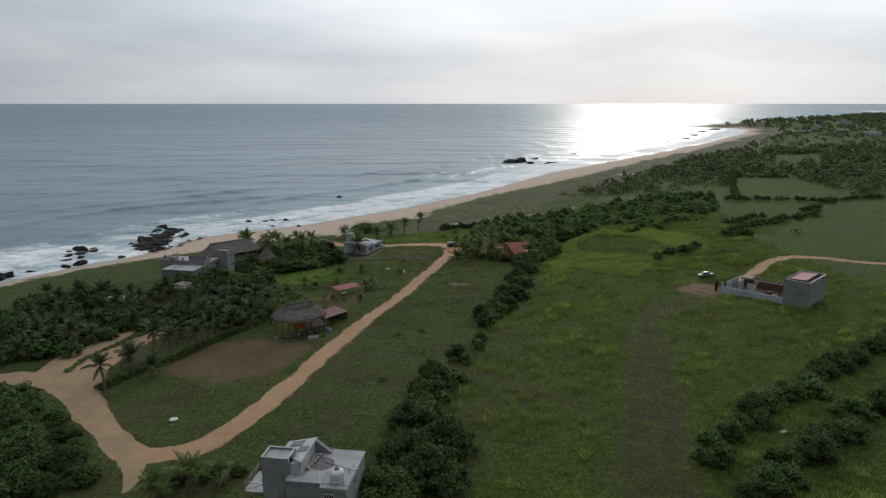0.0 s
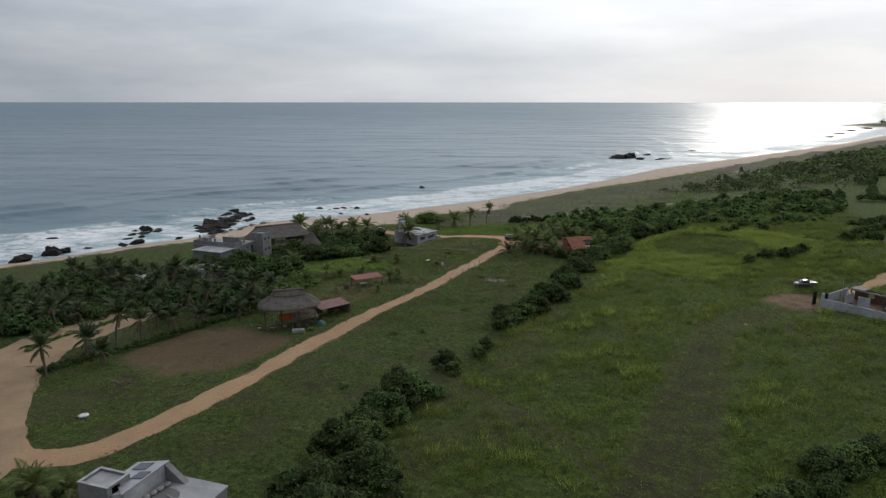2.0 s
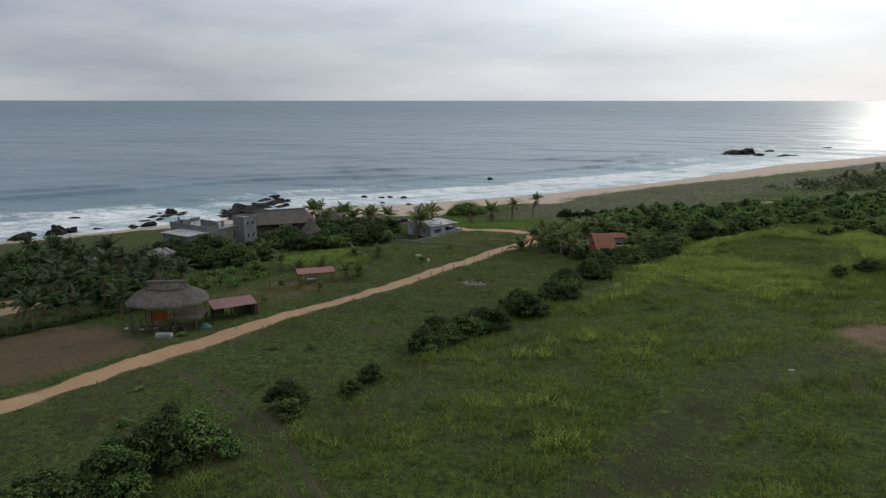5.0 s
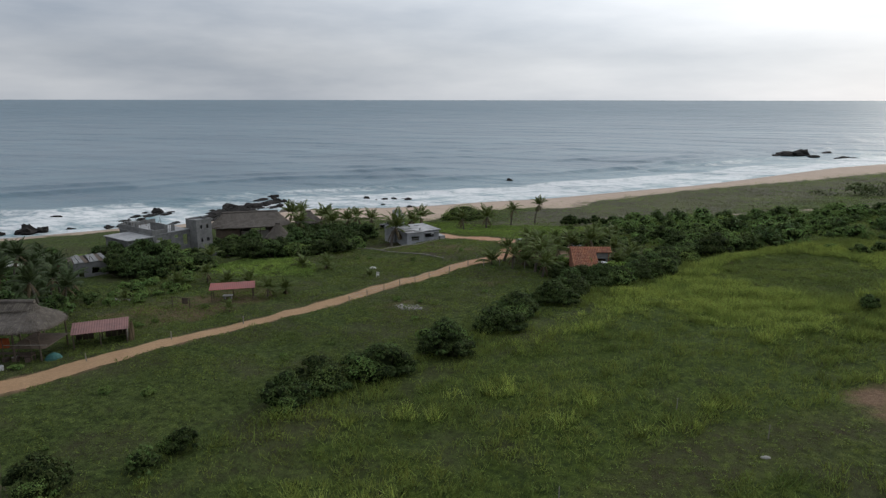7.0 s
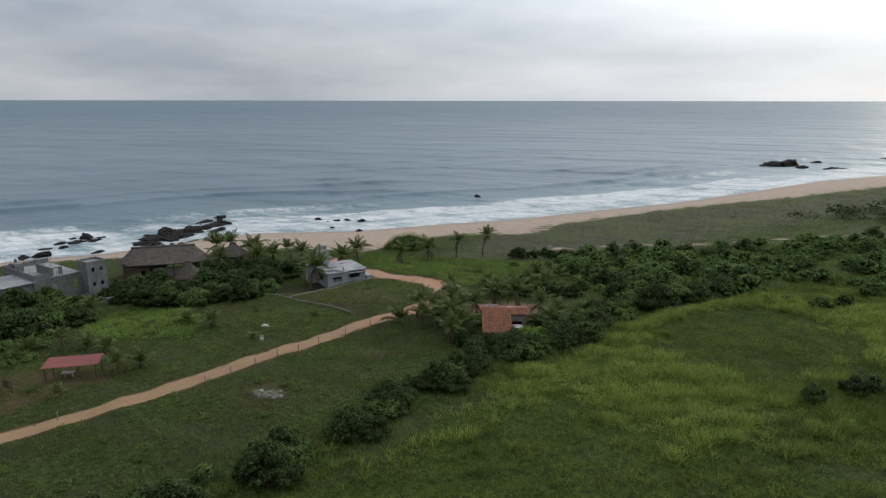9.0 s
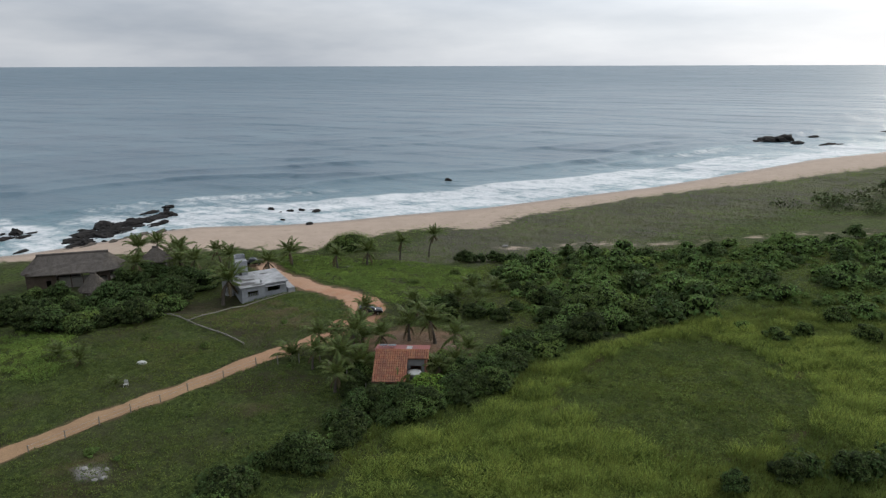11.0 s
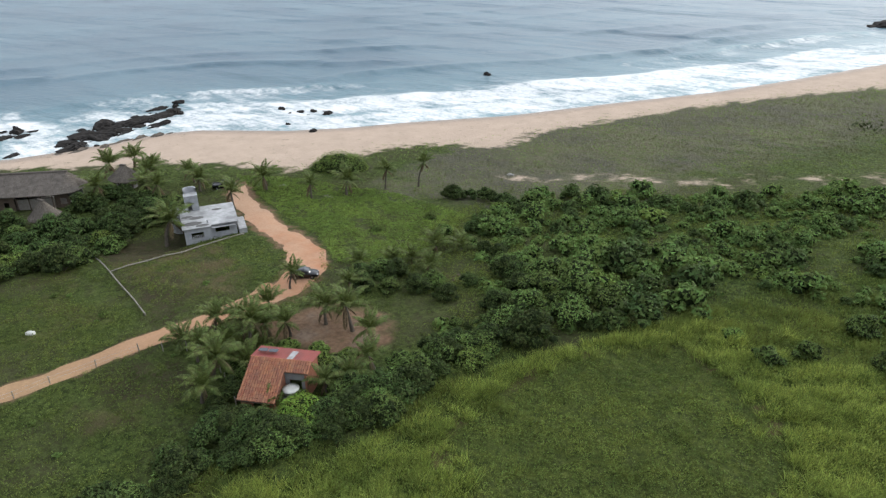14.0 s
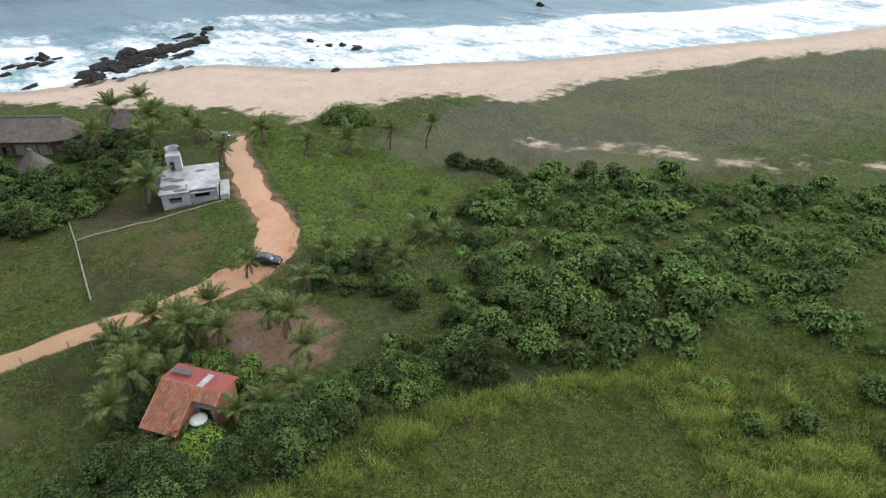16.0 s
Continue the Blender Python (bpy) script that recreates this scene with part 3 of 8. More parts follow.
def build_track(name, line, mat, label, lift=0.09, seed=3, ragged=0.5):
    p = smooth_line(line)
    d = np.gradient(p[:, :2], axis=0)
    d /= np.linalg.norm(d, axis=1)[:, None] + 1e-9
    nrm = np.stack([-d[:, 1], d[:, 0]], 1)
    r = np.random.RandomState(seed)
    cols = 7
    jl = np.convolve(r.normal(0, ragged, len(p) + 4), np.ones(4) / 3, "same")[2:-2]
    jr = np.convolve(r.normal(0, ragged, len(p) + 4), np.ones(4) / 3, "same")[2:-2]
    vs = []
    for k in range(cols):
        u = k / (cols - 1) * 2 - 1
        off = u * p[:, 2] / 2 + np.where(u < 0, jl, jr) * abs(u) ** 3
        q = p[:, :2] + nrm * off[:, None]
        z = height(q[:, 0], q[:, 1]) + lift * (1 - 0.75 * abs(u) ** 4) - 0.05 * (abs(abs(u) - 0.5) < 0.2)
        vs.append(np.column_stack([q, z]))
    v = np.stack(vs, 1).reshape(-1, 3)
    i = (np.arange(len(p) - 1)[:, None] * cols + np.arange(cols - 1)[None]).ravel()
    f = np.stack([i, i + cols, i + cols + 1, i + 1], 1)
    return tagged(mesh_object(name, v, f[:, ::-1], mat, smooth=True), label, "dirt road", kind="structure")


build_ground()
RED_SOIL = ((0.320, 0.150, 0.080), (0.345, 0.205, 0.128), (0.235, 0.118, 0.070))
ROAD_TAN = road_material("packed_tan_dirt", (0.298, 0.192, 0.108), (0.258, 0.160, 0.090), (0.176, 0.112, 0.064), RED_SOIL)
ROAD_PALE = road_material("packed_pale_dirt", (0.262, 0.178, 0.106), (0.212, 0.146, 0.088), (0.150, 0.102, 0.062))
# dark soil, its colour lowered further for the shade lying in the ruts
ROAD_RUT = road_material("shade_dark_rut_soil", (0.050, 0.042, 0.022), (0.036, 0.038, 0.015), (0.024, 0.024, 0.010))
build_track("road", ROAD, ROAD_TAN, "straight tan dirt road between grassy plots", 0.10, 3, 0.28)
build_track("road_2", PATH, ROAD_TAN, "winding reddish dirt track leading to the beach", 0.13, 4, 0.5)
build_track("road_3", TRACK, ROAD_PALE, "wide pale dirt junction beside a palm garden", 0.14, 5, 0.3)
build_track("road_4", GARDEN_TRACK, ROAD_PALE, "pale dirt drive into a palm garden", 0.18, 6, 0.3)
build_track("road_8", FAR_LANE, ROAD_PALE, "narrow pale dirt lane behind a row of garden bushes", 0.16, 9, 0.3)
for k, rut in enumerate(RUTS):
    build_track("road_%d" % (6 + k), rut, ROAD_RUT, "narrow wheel rut of bare soil through a grassy field", 0.06, 8 + k, 0.12)
build_track("road_5", FIELD_TRACK, ROAD_TAN, "narrow tan dirt track across a field", 0.10, 7, 0.4)

# ---------------------------------------------------------------- sea


def sea_material():
    m = bpy.data.materials.new("grey_green_sea_water")
    m.use_nodes = True
    nt = m.node_tree
    b = nt.nodes["Principled BSDF"]
    b.inputs["IOR"].default_value = 1.33
    tc = nt.nodes.new("ShaderNodeTexCoord")
    mp = nt.nodes.new("ShaderNodeMapping")
    mp.inputs["Rotation"].default_value = (0, 0, radians(-49))
    mp.inputs["Scale"].default_value = (0.252, 0.720, 0.720)
    nt.links.new(tc.outputs["Object"], mp.inputs[0])
    streak = mp.outputs[0]
    deep = mix_rgb(nt, noise_fac(nt, 0.02, 4), (0.034, 0.074, 0.104), (0.048, 0.100, 0.130))
    shallow = mix_rgb(nt, noise_fac(nt, 0.25, 4), (0.044, 0.124, 0.146), (0.076, 0.182, 0.200))
    water = mix_rgb(nt, attr(nt, "shallow"), deep, shallow)
    # lacy foam
    n1 = noise_fac(nt, 0.34, 8, 0.7, streak, 0.25, 0.75)
    n2 = noise_fac(nt, 0.55, 7, 0.72, tc.outputs["Object"], 0.25, 0.75)
    lace = math_node(nt, "ADD", math_node(nt, "MULTIPLY", n1, 0.55), math_node(nt, "MULTIPLY", n2, 0.45))
    f = math_node(nt, "ADD", math_node(nt, "SUBTRACT", attr(nt, "foam"), 1.0), lace)
    mr = nt.nodes.new("ShaderNodeMapRange")
    mr.interpolation_type = "SMOOTHSTEP"
    mr.inputs["From Min"].default_value, mr.inputs["From Max"].default_value = 0.08, 0.62
    nt.links.new(f, mr.inputs["Value"])
    foam = mr.outputs[0]
    nt.links.new(mix_rgb(nt, foam, water, (0.57, 0.575, 0.57)), b.inputs["Base Color"])
    nt.links.new(math_node(nt, "ADD", math_node(nt, "ADD", 0.29, math_node(nt, "MULTIPLY", attr(nt, "far"), 0.16)), math_node(nt, "ADD", math_node(nt, "MULTIPLY", foam, 0.5), math_node(nt, "MULTIPLY", noise_fac(nt, 0.012, 6, 0.6, streak), 0.05))), b.inputs["Roughness"])
    h = math_node(nt, "ADD", math_node(nt, "MULTIPLY", noise_fac(nt, 0.10, 4, 0.5, streak, 0, 1), 1.0), math_node(nt, "ADD", math_node(nt, "MULTIPLY", noise_fac(nt, 0.5, 5, 0.6, streak, 0, 1), 0.40), math_node(nt, "MULTIPLY", noise_fac(nt, 1.4, 4, 0.6, streak, 0, 1), 0.18)))
    h = math_node(nt, "ADD", h, math_node(nt, "MULTIPLY", noise_fac(nt, 0.032, 3, 0.4, streak, 0.3, 0.7), 4.0))
    h = math_node(nt, "ADD", h, math_node(nt, "MULTIPLY", foam, 0.10))
    bp = nt.nodes.new("ShaderNodeBump")
    bp.inputs["Strength"].default_value, bp.inputs["Distance"].default_value = 1.0, 1.3
    nt.links.new(h, bp.inputs["Height"])
    nt.links.new(bp.outputs[0], b.inputs["Normal"])
    return m


# rows of breakers: metres off the shore, height, foam, seed
BREAKERS = [(-15, 0.5, 0.25, 21), (-33, 1.0, 0.55, 22), (-52, 1.4, 0.30, 23), (-74, 1.6, 0.12, 24), (-98, 1.6, 0.0, 25), (-127, 1.5, 0.0, 26), (-160, 1.3, 0.0, 27), (-198, 0.9, 0.0, 28), (-240, 0.8, 0.0, 29), (-290, 0.8, 0.0, 30), (-345, 0.8, 0.0, 31)]


def build_sea():
    x, y, f = grid(axis(-6800, -250, 150, 6800, 2.5), axis(-2500, 150, 560, 6800, 2.5))
    s, al = line_dist(x, y, SHORE)
    r = np.hypot(x - 40, y - 100)
    u = np.clip((r - 900) / 3950, 0, 1)
    z = SEA + 36 * u * u * (3 - 2 * u)
    edge = 46 + 10 * waves(al, al * 0, 12, 110) + 4 * waves(al, al * 0, 13, 35)
    foam = np.clip(0.86 + 0.14 * waves(al, s * 2, 11, 33), 0, 0.97) * np.clip(1.35 + s / edge * 0.75, 0, 1)
    near = np.clip(1.6 - r / 900, 0.15, 1)
    shallow = np.clip(1 + s / 105, 0, 1) ** 1.6
    for off, hgt, fo, seed in BREAKERS:
        line = off + 5 * waves(al, al * 0, seed, 150) + 1.5 * waves(al, al * 0, seed + 40, 27)
        part_on = np.clip(0.55 + 0.8 * waves(al, al * 0, seed + 80, 230), 0, 1)
        d = s - line
        crest = np.where(d > 0, np.exp(-(d / (1.6 - 0.012 * off)) ** 2), np.exp(-(d / (5.5 - 0.02 * off)) ** 2))
        z = z + near * hgt * part_on * crest
        foam = foam + near * fo * part_on * np.where(d > 0, np.exp(-(d / 9.0) ** 2), np.exp(-(d / 1.8) ** 2)) * 1.3
        shallow = np.maximum(shallow, 0.7 * crest * part_on * (off > -60))
    land = np.clip(-s / 10, 0, 1)
    z = np.where(s > 0, SEA, z * 1.0)
    z = SEA + (z - SEA) * np.where(r < 900, land, 1)
    ob = mesh_object("water", np.stack([x, y, z], 1), f, sea_material(), smooth=True)
    set_values(ob, "foam", np.clip(foam, 0, 1))
    set_values(ob, "far", np.clip((r - 250) / 1800, 0, 1))
    set_values(ob, "shallow", np.clip(shallow, 0, 1))
    return tagged(ob, "grey-green ocean with swell and white surf along the beach", "sea", kind="structure")


build_sea()

# ---------------------------------------------------------------- building helpers


def part(name, bm, mat, parent, label="", smooth=False):
    """Links a bmesh as one mesh under a thing or a part."""
    me = bpy.data.meshes.new(name)
    bm.to_mesh(me)
    bm.free()
    me.materials.append(mat)
    if smooth:
        me.polygons.foreach_set("use_smooth", np.ones(len(me.polygons), bool))
    ob = new(name, me)
    ob.parent = parent
    if label:
        ob["label"] = label
    return ob


def thing(name, x, y, turn, label, category, group="", z=None):
    """An empty at the base of a thing, that carries its parts."""
    e = new(name)
    e.matrix_world = pose(x, y, ground_z(x, y) if z is None else z, 0, 0, turn)
    return tagged(e, label, category, group)


def bx(bm, x0, x1, y0, y1, z0, z1):
    """A box from its bounds."""
    v = [bm.verts.new((x, y, z)) for z in (z0, z1) for x, y in ((x0, y0), (x1, y0), (x1, y1), (x0, y1))]
    for q in ((3, 2, 1, 0), (4, 5, 6, 7), (0, 1, 5, 4), (1, 2, 6, 5), (2, 3, 7, 6), (3, 0, 4, 7)):
        bm.faces.new([v[i] for i in q])
    return bm


def box(x0, x1, y0, y1, z0, z1, bevel=0.02):
    bm = bx(bmesh.new(), x0, x1, y0, y1, z0, z1)
    if bevel:
        bmesh.ops.bevel(bm, geom=bm.edges[:], offset=bevel, segments=1, affect="EDGES")
    return bm


def rod(p, q, r0, r1=None, sides=7, bm=None):
    """A tapered round bar between two points."""
    bm = bm or bmesh.new()
    p, q, r1 = Vector(p), Vector(q), r0 if r1 is None else r1
    turn = (q - p).to_track_quat("Z", "Y").to_matrix()
    rings = [[bm.verts.new(c + turn @ Vector((math.cos(a) * r, math.sin(a) * r, 0))) for a in [6.28318 * i / sides for i in range(sides)]] for c, r in ((p, r0), (q, r1))]
    for i in range(sides):
        j = (i + 1) % sides
        bm.faces.new((rings[0][i], rings[0][j], rings[1][j], rings[1][i]))
    bm.faces.new(rings[0][::-1])
    bm.faces.new(rings[1])
    return bm


def lathe(profile, sides=20):
    """A turned body from (radius, height) rows."""
    bm = bmesh.new()
    rings = [[bm.verts.new((max(r, 0.001) * math.cos(6.28318 * i / sides), max(r, 0.001) * math.sin(6.28318 * i / sides), z)) for i in range(sides)] for r, z in profile]
    for a, b in zip(rings[:-1], rings[1:]):
        for i in range(sides):
            j = (i + 1) % sides
            bm.faces.new((a[i], a[j], b[j], b[i]))
    bm.faces.new(rings[0][::-1])
    bm.faces.new(rings[-1])
    return bm


def wall(x0, x1, y0, y1, z0, z1, holes=(), along="x"):
    """A wall with openings cut through it: holes are (from, to, sill, head) along its run."""
    bm = bmesh.new()
    lo, hi = (x0, x1) if along == "x" else (y0, y1)
    us = sorted({lo, hi, *[h[0] for h in holes], *[h[1] for h in holes]})
    for a, b in zip(us[:-1], us[1:]):
        cuts = sorted([(h[2], h[3]) for h in holes if h[0] <= a + 1e-6 and h[1] >= b - 1e-6])
        z = z0
        for c0, c1 in cuts + [(z1, z1)]:
            if c0 > z + 1e-6:
                if along == "x":
                    bx(bm, a, b, y0, y1, z, c0)
                else:
                    bx(bm, x0, x1, a, b, z, c0)
            z = c1
    bmesh.ops.remove_doubles(bm, verts=bm.verts[:], dist=0.001)
    return bm

# ---------------------------------------------------------------- plants


def leaf_cloud(rnd, lobes, count, size):
    """Leaf quads over the surfaces of several lobes (cx, cy, cz, rx, rz)."""
    w = np.array([l[3] ** 2 for l in lobes])
    pick = rnd.choice(len(lobes), count, p=w / w.sum())
    L = np.array(lobes)[pick]
    d = rnd.normal(size=(count, 3))
    d /= np.linalg.norm(d, axis=1)[:, None]
    d[:, 2] = np.where(d[:, 2] < -0.35, -d[:, 2], d[:, 2])
    rad = rnd.uniform(0.72, 1.14, count)
    c = L[:, :3] + d * np.stack([L[:, 3], L[:, 3], L[:, 4]], 1) * rad[:, None]
    c[:, 2] = np.maximum(c[:, 2], 0.08)
    nrm = d * 1.1 + rnd.normal(0, 0.5, (count, 3)) + np.array([0, 0, 0.35])
    nrm /= np.linalg.norm(nrm, axis=1)[:, None]
    a = np.cross(nrm, rnd.normal(size=(count, 3)))
    a /= np.linalg.norm(a, axis=1)[:, None]
    b = np.cross(nrm, a)
    s = rnd.uniform(0.5, 1.5, count)[:, None] * size
    v = np.stack([c - a * s - b * s * 0.55, c + a * s * 1.2, c - a * s * 0.6 + b * s * 0.8], 1).reshape(-1, 3)
    return v, np.arange(count * 3).reshape(-1, 3)


def bush_meshes(seed, count, size, spread, tall, n_lobes, mat):
    """Mesh data of one kind of bush: an uneven dome of leafy boughs round a core coloured dark as inner shade, with
    stems.
    """
    rnd = np.random.RandomState(seed)
    lobes = [(0, 0, tall * 0.42, spread * 0.50, tall * 0.36)]
    ph = rnd.uniform(0, 6.283, 4)
    for i in range(n_lobes * 2):
        a, up = 2.39996 * i + rnd.normal(0, 0.35), rnd.uniform(0.05, 1.0)
        out = math.sqrt(1 - up * up) if up < 0.98 else 0.2
        bulge = 0.78 + 0.16 * math.sin(a + ph[0]) + 0.12 * math.sin(2 * a + ph[1] + 2 * up) + 0.08 * math.sin(5 * a + ph[2]) + rnd.normal(0, 0.06)
        q = rnd.uniform(0.17, 0.33) * spread
        lobes.append((out * spread * 0.78 * bulge * math.cos(a), out * spread * 0.78 * bulge * math.sin(a), max(0.28 * tall * rnd.uniform(0.6, 1), up * tall * 0.76 * (0.55 + 0.45 * bulge)), q, q * rnd.uniform(0.55, 0.85)))
    v, f = leaf_cloud(rnd, lobes, count, size)
    crown = mesh_object("crown", v, f, mat)
    # solid core lobes behind the leaves, coloured dark for inner shade
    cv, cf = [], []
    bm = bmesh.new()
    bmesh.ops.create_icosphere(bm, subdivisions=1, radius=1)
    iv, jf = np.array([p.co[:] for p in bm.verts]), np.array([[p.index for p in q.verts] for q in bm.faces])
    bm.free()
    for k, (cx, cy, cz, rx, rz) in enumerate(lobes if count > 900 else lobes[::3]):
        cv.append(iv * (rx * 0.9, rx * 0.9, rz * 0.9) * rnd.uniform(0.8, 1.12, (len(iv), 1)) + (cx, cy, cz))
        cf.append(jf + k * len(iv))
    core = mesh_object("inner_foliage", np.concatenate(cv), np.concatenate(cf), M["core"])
    bm = bmesh.new()
    for cx, cy, cz, rx, rz in lobes[1:6]:
        rod((cx * 0.15, cy * 0.15, -0.3), (cx, cy, cz), 0.07 * tall / 3, 0.03, 5, bm)
    me = bpy.data.meshes.new("stems")
    bm.to_mesh(me)
    bm.free()
    me.materials.append(M["trunk"])
    me.name = "trunk"
    out = (crown.data, core.data, me)
    for o in (crown, core):
        bpy.data.objects.remove(o)
    return out


BUSH = {}
for k in range(4):
    BUSH["dark", k] = bush_meshes(100 + k, 2000, 0.096, 2.3, 3.0, 13, M["leaf_dark"])
    BUSH["mid", k] = bush_meshes(110 + k, 2100, 0.098, 2.4, 2.6, 13, M["leaf"])
    BUSH["light", k] = bush_meshes(120 + k, 1900, 0.094, 2.2, 2.0, 12, M["leaf_light"])
    BUSH["tree", k] = bush_meshes(130 + k, 1700, 0.15, 3.2, 4.8, 14, M["leaf_dark"])
    BUSH["bright", k] = bush_meshes(150 + k, 4200, 0.075, 2.2, 2.2, 12, M["leaf_bright"])
    BUSH["far_dark", k] = bush_meshes(100 + k, 560, 0.180, 2.3, 3.0, 11, M["leaf_dark"])
    BUSH["far_mid", k] = bush_meshes(110 + k, 600, 0.180, 2.4, 2.6, 11, M["leaf"])
    BUSH["far_light", k] = bush_meshes(120 + k, 540, 0.175, 2.2, 2.0, 10, M["leaf_light"])
    BUSH["far_tree", k] = bush_meshes(130 + k, 520, 0.30, 3.2, 4.8, 12, M["leaf_dark"])
    BUSH["far_low", k] = bush_meshes(140 + k, 240, 0.16, 1.1, 0.9, 5, M["leaf"])
    BUSH["low", k] = bush_meshes(140 + k, 700, 0.10, 1.1, 0.9, 5, M["leaf"])

BUSH_LABEL = {
    "dark": "dense dark green shrub in a hedge line", "mid": "rounded green coastal shrub among tall grass", "light": "low light green shrub with broad leaves",
    "bright": "round shrub with fresh bright green leaves beside a house",
    "tree": "small dark green broadleaf tree with a dense crown", "low": "small green bush in the grass"}


def bush(kind, k, x, y, size, turn, group="", sink=0.0):
    e = new("tree" if kind == "tree" else "shrub")
    e.matrix_world = pose(x, y, ground_z(x, y) - sink, 0, 0, turn) @ Matrix.Diagonal((size, size, size * (0.9 + 0.2 * ((k * 7 + int(turn)) % 5) / 4), 1))
    for nm, me in zip(("crown", "inner_foliage", "trunk"), BUSH[kind, k]):
        o = new(nm, me)
        o.parent = e
    return tagged(e, BUSH_LABEL[kind], "tree" if kind == "tree" else "shrub", group)


FAR_BUSHES = []


def far_bush(kind, k, x, y, size, turn):
    """A bush too far off to be counted: it goes into one joined mesh."""
    FAR_BUSHES.append(("far_" + kind, k, x, y, size, turn))


def join_far_bushes():
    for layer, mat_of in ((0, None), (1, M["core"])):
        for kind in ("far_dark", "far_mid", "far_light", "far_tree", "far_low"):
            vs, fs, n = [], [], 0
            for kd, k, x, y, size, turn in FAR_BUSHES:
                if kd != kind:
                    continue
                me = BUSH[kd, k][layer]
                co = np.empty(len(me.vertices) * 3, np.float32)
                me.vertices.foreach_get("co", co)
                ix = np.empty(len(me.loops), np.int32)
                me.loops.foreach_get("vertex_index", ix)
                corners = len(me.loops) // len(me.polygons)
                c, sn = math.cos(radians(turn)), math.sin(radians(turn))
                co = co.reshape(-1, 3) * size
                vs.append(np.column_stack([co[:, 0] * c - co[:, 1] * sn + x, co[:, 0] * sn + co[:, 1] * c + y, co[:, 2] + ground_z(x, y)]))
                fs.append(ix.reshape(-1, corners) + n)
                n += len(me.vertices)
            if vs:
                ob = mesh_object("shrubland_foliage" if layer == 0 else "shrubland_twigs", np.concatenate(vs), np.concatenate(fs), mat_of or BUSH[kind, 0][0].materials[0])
                tagged(ob, "mass of rounded green shrubs and undergrowth along the coast", "shrubs", kind="stuff")


def along_line(line, step):
    p = np.array(line, float)
    out = []
    for a, b in zip(p[:-1], p[1:]):
        n = max(1, int(round(np.linalg.norm(b - a) / step)))
        out += [a + (b - a) * i / n for i in range(n)]
    return out


rng = random.Random(5)
# hedge of dark shrubs beside the road plots: grown-out clumps with low growth and grass between them
HEDGE_CLUMPS = [(-6, 72, 1.9, 5), (-1.5, 76, 2.0, 4), (-4, 82, 1.9, 5), (0.5, 86, 1.8, 4), (-4.5, 90, 1.8, 4), (-3.5, 96, 1.8, 4), (-2.5, 101, 1.5, 3), (-1.5, 105.8, 1.75, 3), (3.0, 119, 1.25, 2), (7.6, 128.5, 0.75, 2), (9.5, 140, 1.35, 2),
                (9.5, 146.5, 1.35, 3), (14.5, 151.5, 1.5, 4), (17.8, 160, 1.45, 4), (16, 165, 1.2, 2), (20.5, 171, 1.35, 3), (21.5, 178.5, 1.4, 4), (24, 187, 1.35, 4), (25.5, 194, 1.3, 4), (29, 202, 1.3, 4), (33, 211, 1.25, 4), (37, 219, 1.2, 3)]
for cx, cy, big, count in HEDGE_CLUMPS:
    for i in range(count):
        a, r = 2.4 * i + cx, 0 if i == 0 else 1.7 * big
        bush("mid" if i % 3 == 1 else "dark", rng.randrange(4), cx + r * math.cos(a) * 0.8, cy + r * math.sin(a), big * (1.0 if i == 0 else rng.uniform(0.5, 0.85)), rng.uniform(0, 360), "hedge shrubs")
for px, py in along_line(HEDGE, 2.9):
    if py > 140 or rng.random() < 0.3:
        far_bush(rng.choice(["dark", "dark", "mid"]), rng.randrange(4), px + rng.uniform(-2.4, 2.4), py + rng.uniform(-1.5, 1.5), rng.uniform(0.4, 1.05), rng.uniform(0, 360))
# shrubland behind the dunes: close canopy, with grassy gaps on the landward side
CANOPY = [(36, 240), (34, 256), (40, 266), (50, 274), (60, 268), (64, 257), (60, 250), (52, 246), (46, 243), (45, 234), (41, 228)]
pts = []
tries = 0
while len(pts) < 430 and tries < 14000:
    tries += 1
    px, py = rng.uniform(10, 140), rng.uniform(218, 365)
    if not bool(inside(np.array([px]), np.array([py]), SHRUBS)[0]):
        continue
    thick = bool(inside(np.array([px]), np.array([py]), CANOPY)[0])
    gap = float(waves(np.array([px]), np.array([py]), 91, 30)[0])
    if not thick and (gap > 0.3 and px > 58 or gap > 0.62):
        continue
    big = rng.uniform(1.3, 2.1) if thick else rng.choice((0.45, 0.6, 0.8, 1.0, 1.2, 1.5)) * rng.uniform(0.85, 1.15)
    if any((px - a) ** 2 + (py - b) ** 2 < (1.05 * (big + c)) ** 2 for a, b, c in pts):
        continue
    pts.append((px, py, big))
    tone = float(waves(np.array([px]), np.array([py]), 45, 17)[0]) + rng.uniform(-0.6, 0.6)
    row = ("dark" if tone < -0.3 else "light" if tone > 0.8 else "mid", rng.randrange(4), px, py, big, rng.uniform(0, 360))
    if px < 50 and py < 254:
        bush(*row, "shrubland")
    else:
        far_bush(*row)
# undergrowth that fills the shrubland between the larger crowns
n = 0
while n < 430:
    px, py = rng.uniform(10, 128), rng.uniform(222, 345)
    if bool(inside(np.array([px]), np.array([py]), SHRUBS)[0]):
        n += 1
        far_bush("low", rng.randrange(4), px, py, rng.uniform(0.7, 1.7), rng.uniform(0, 360))
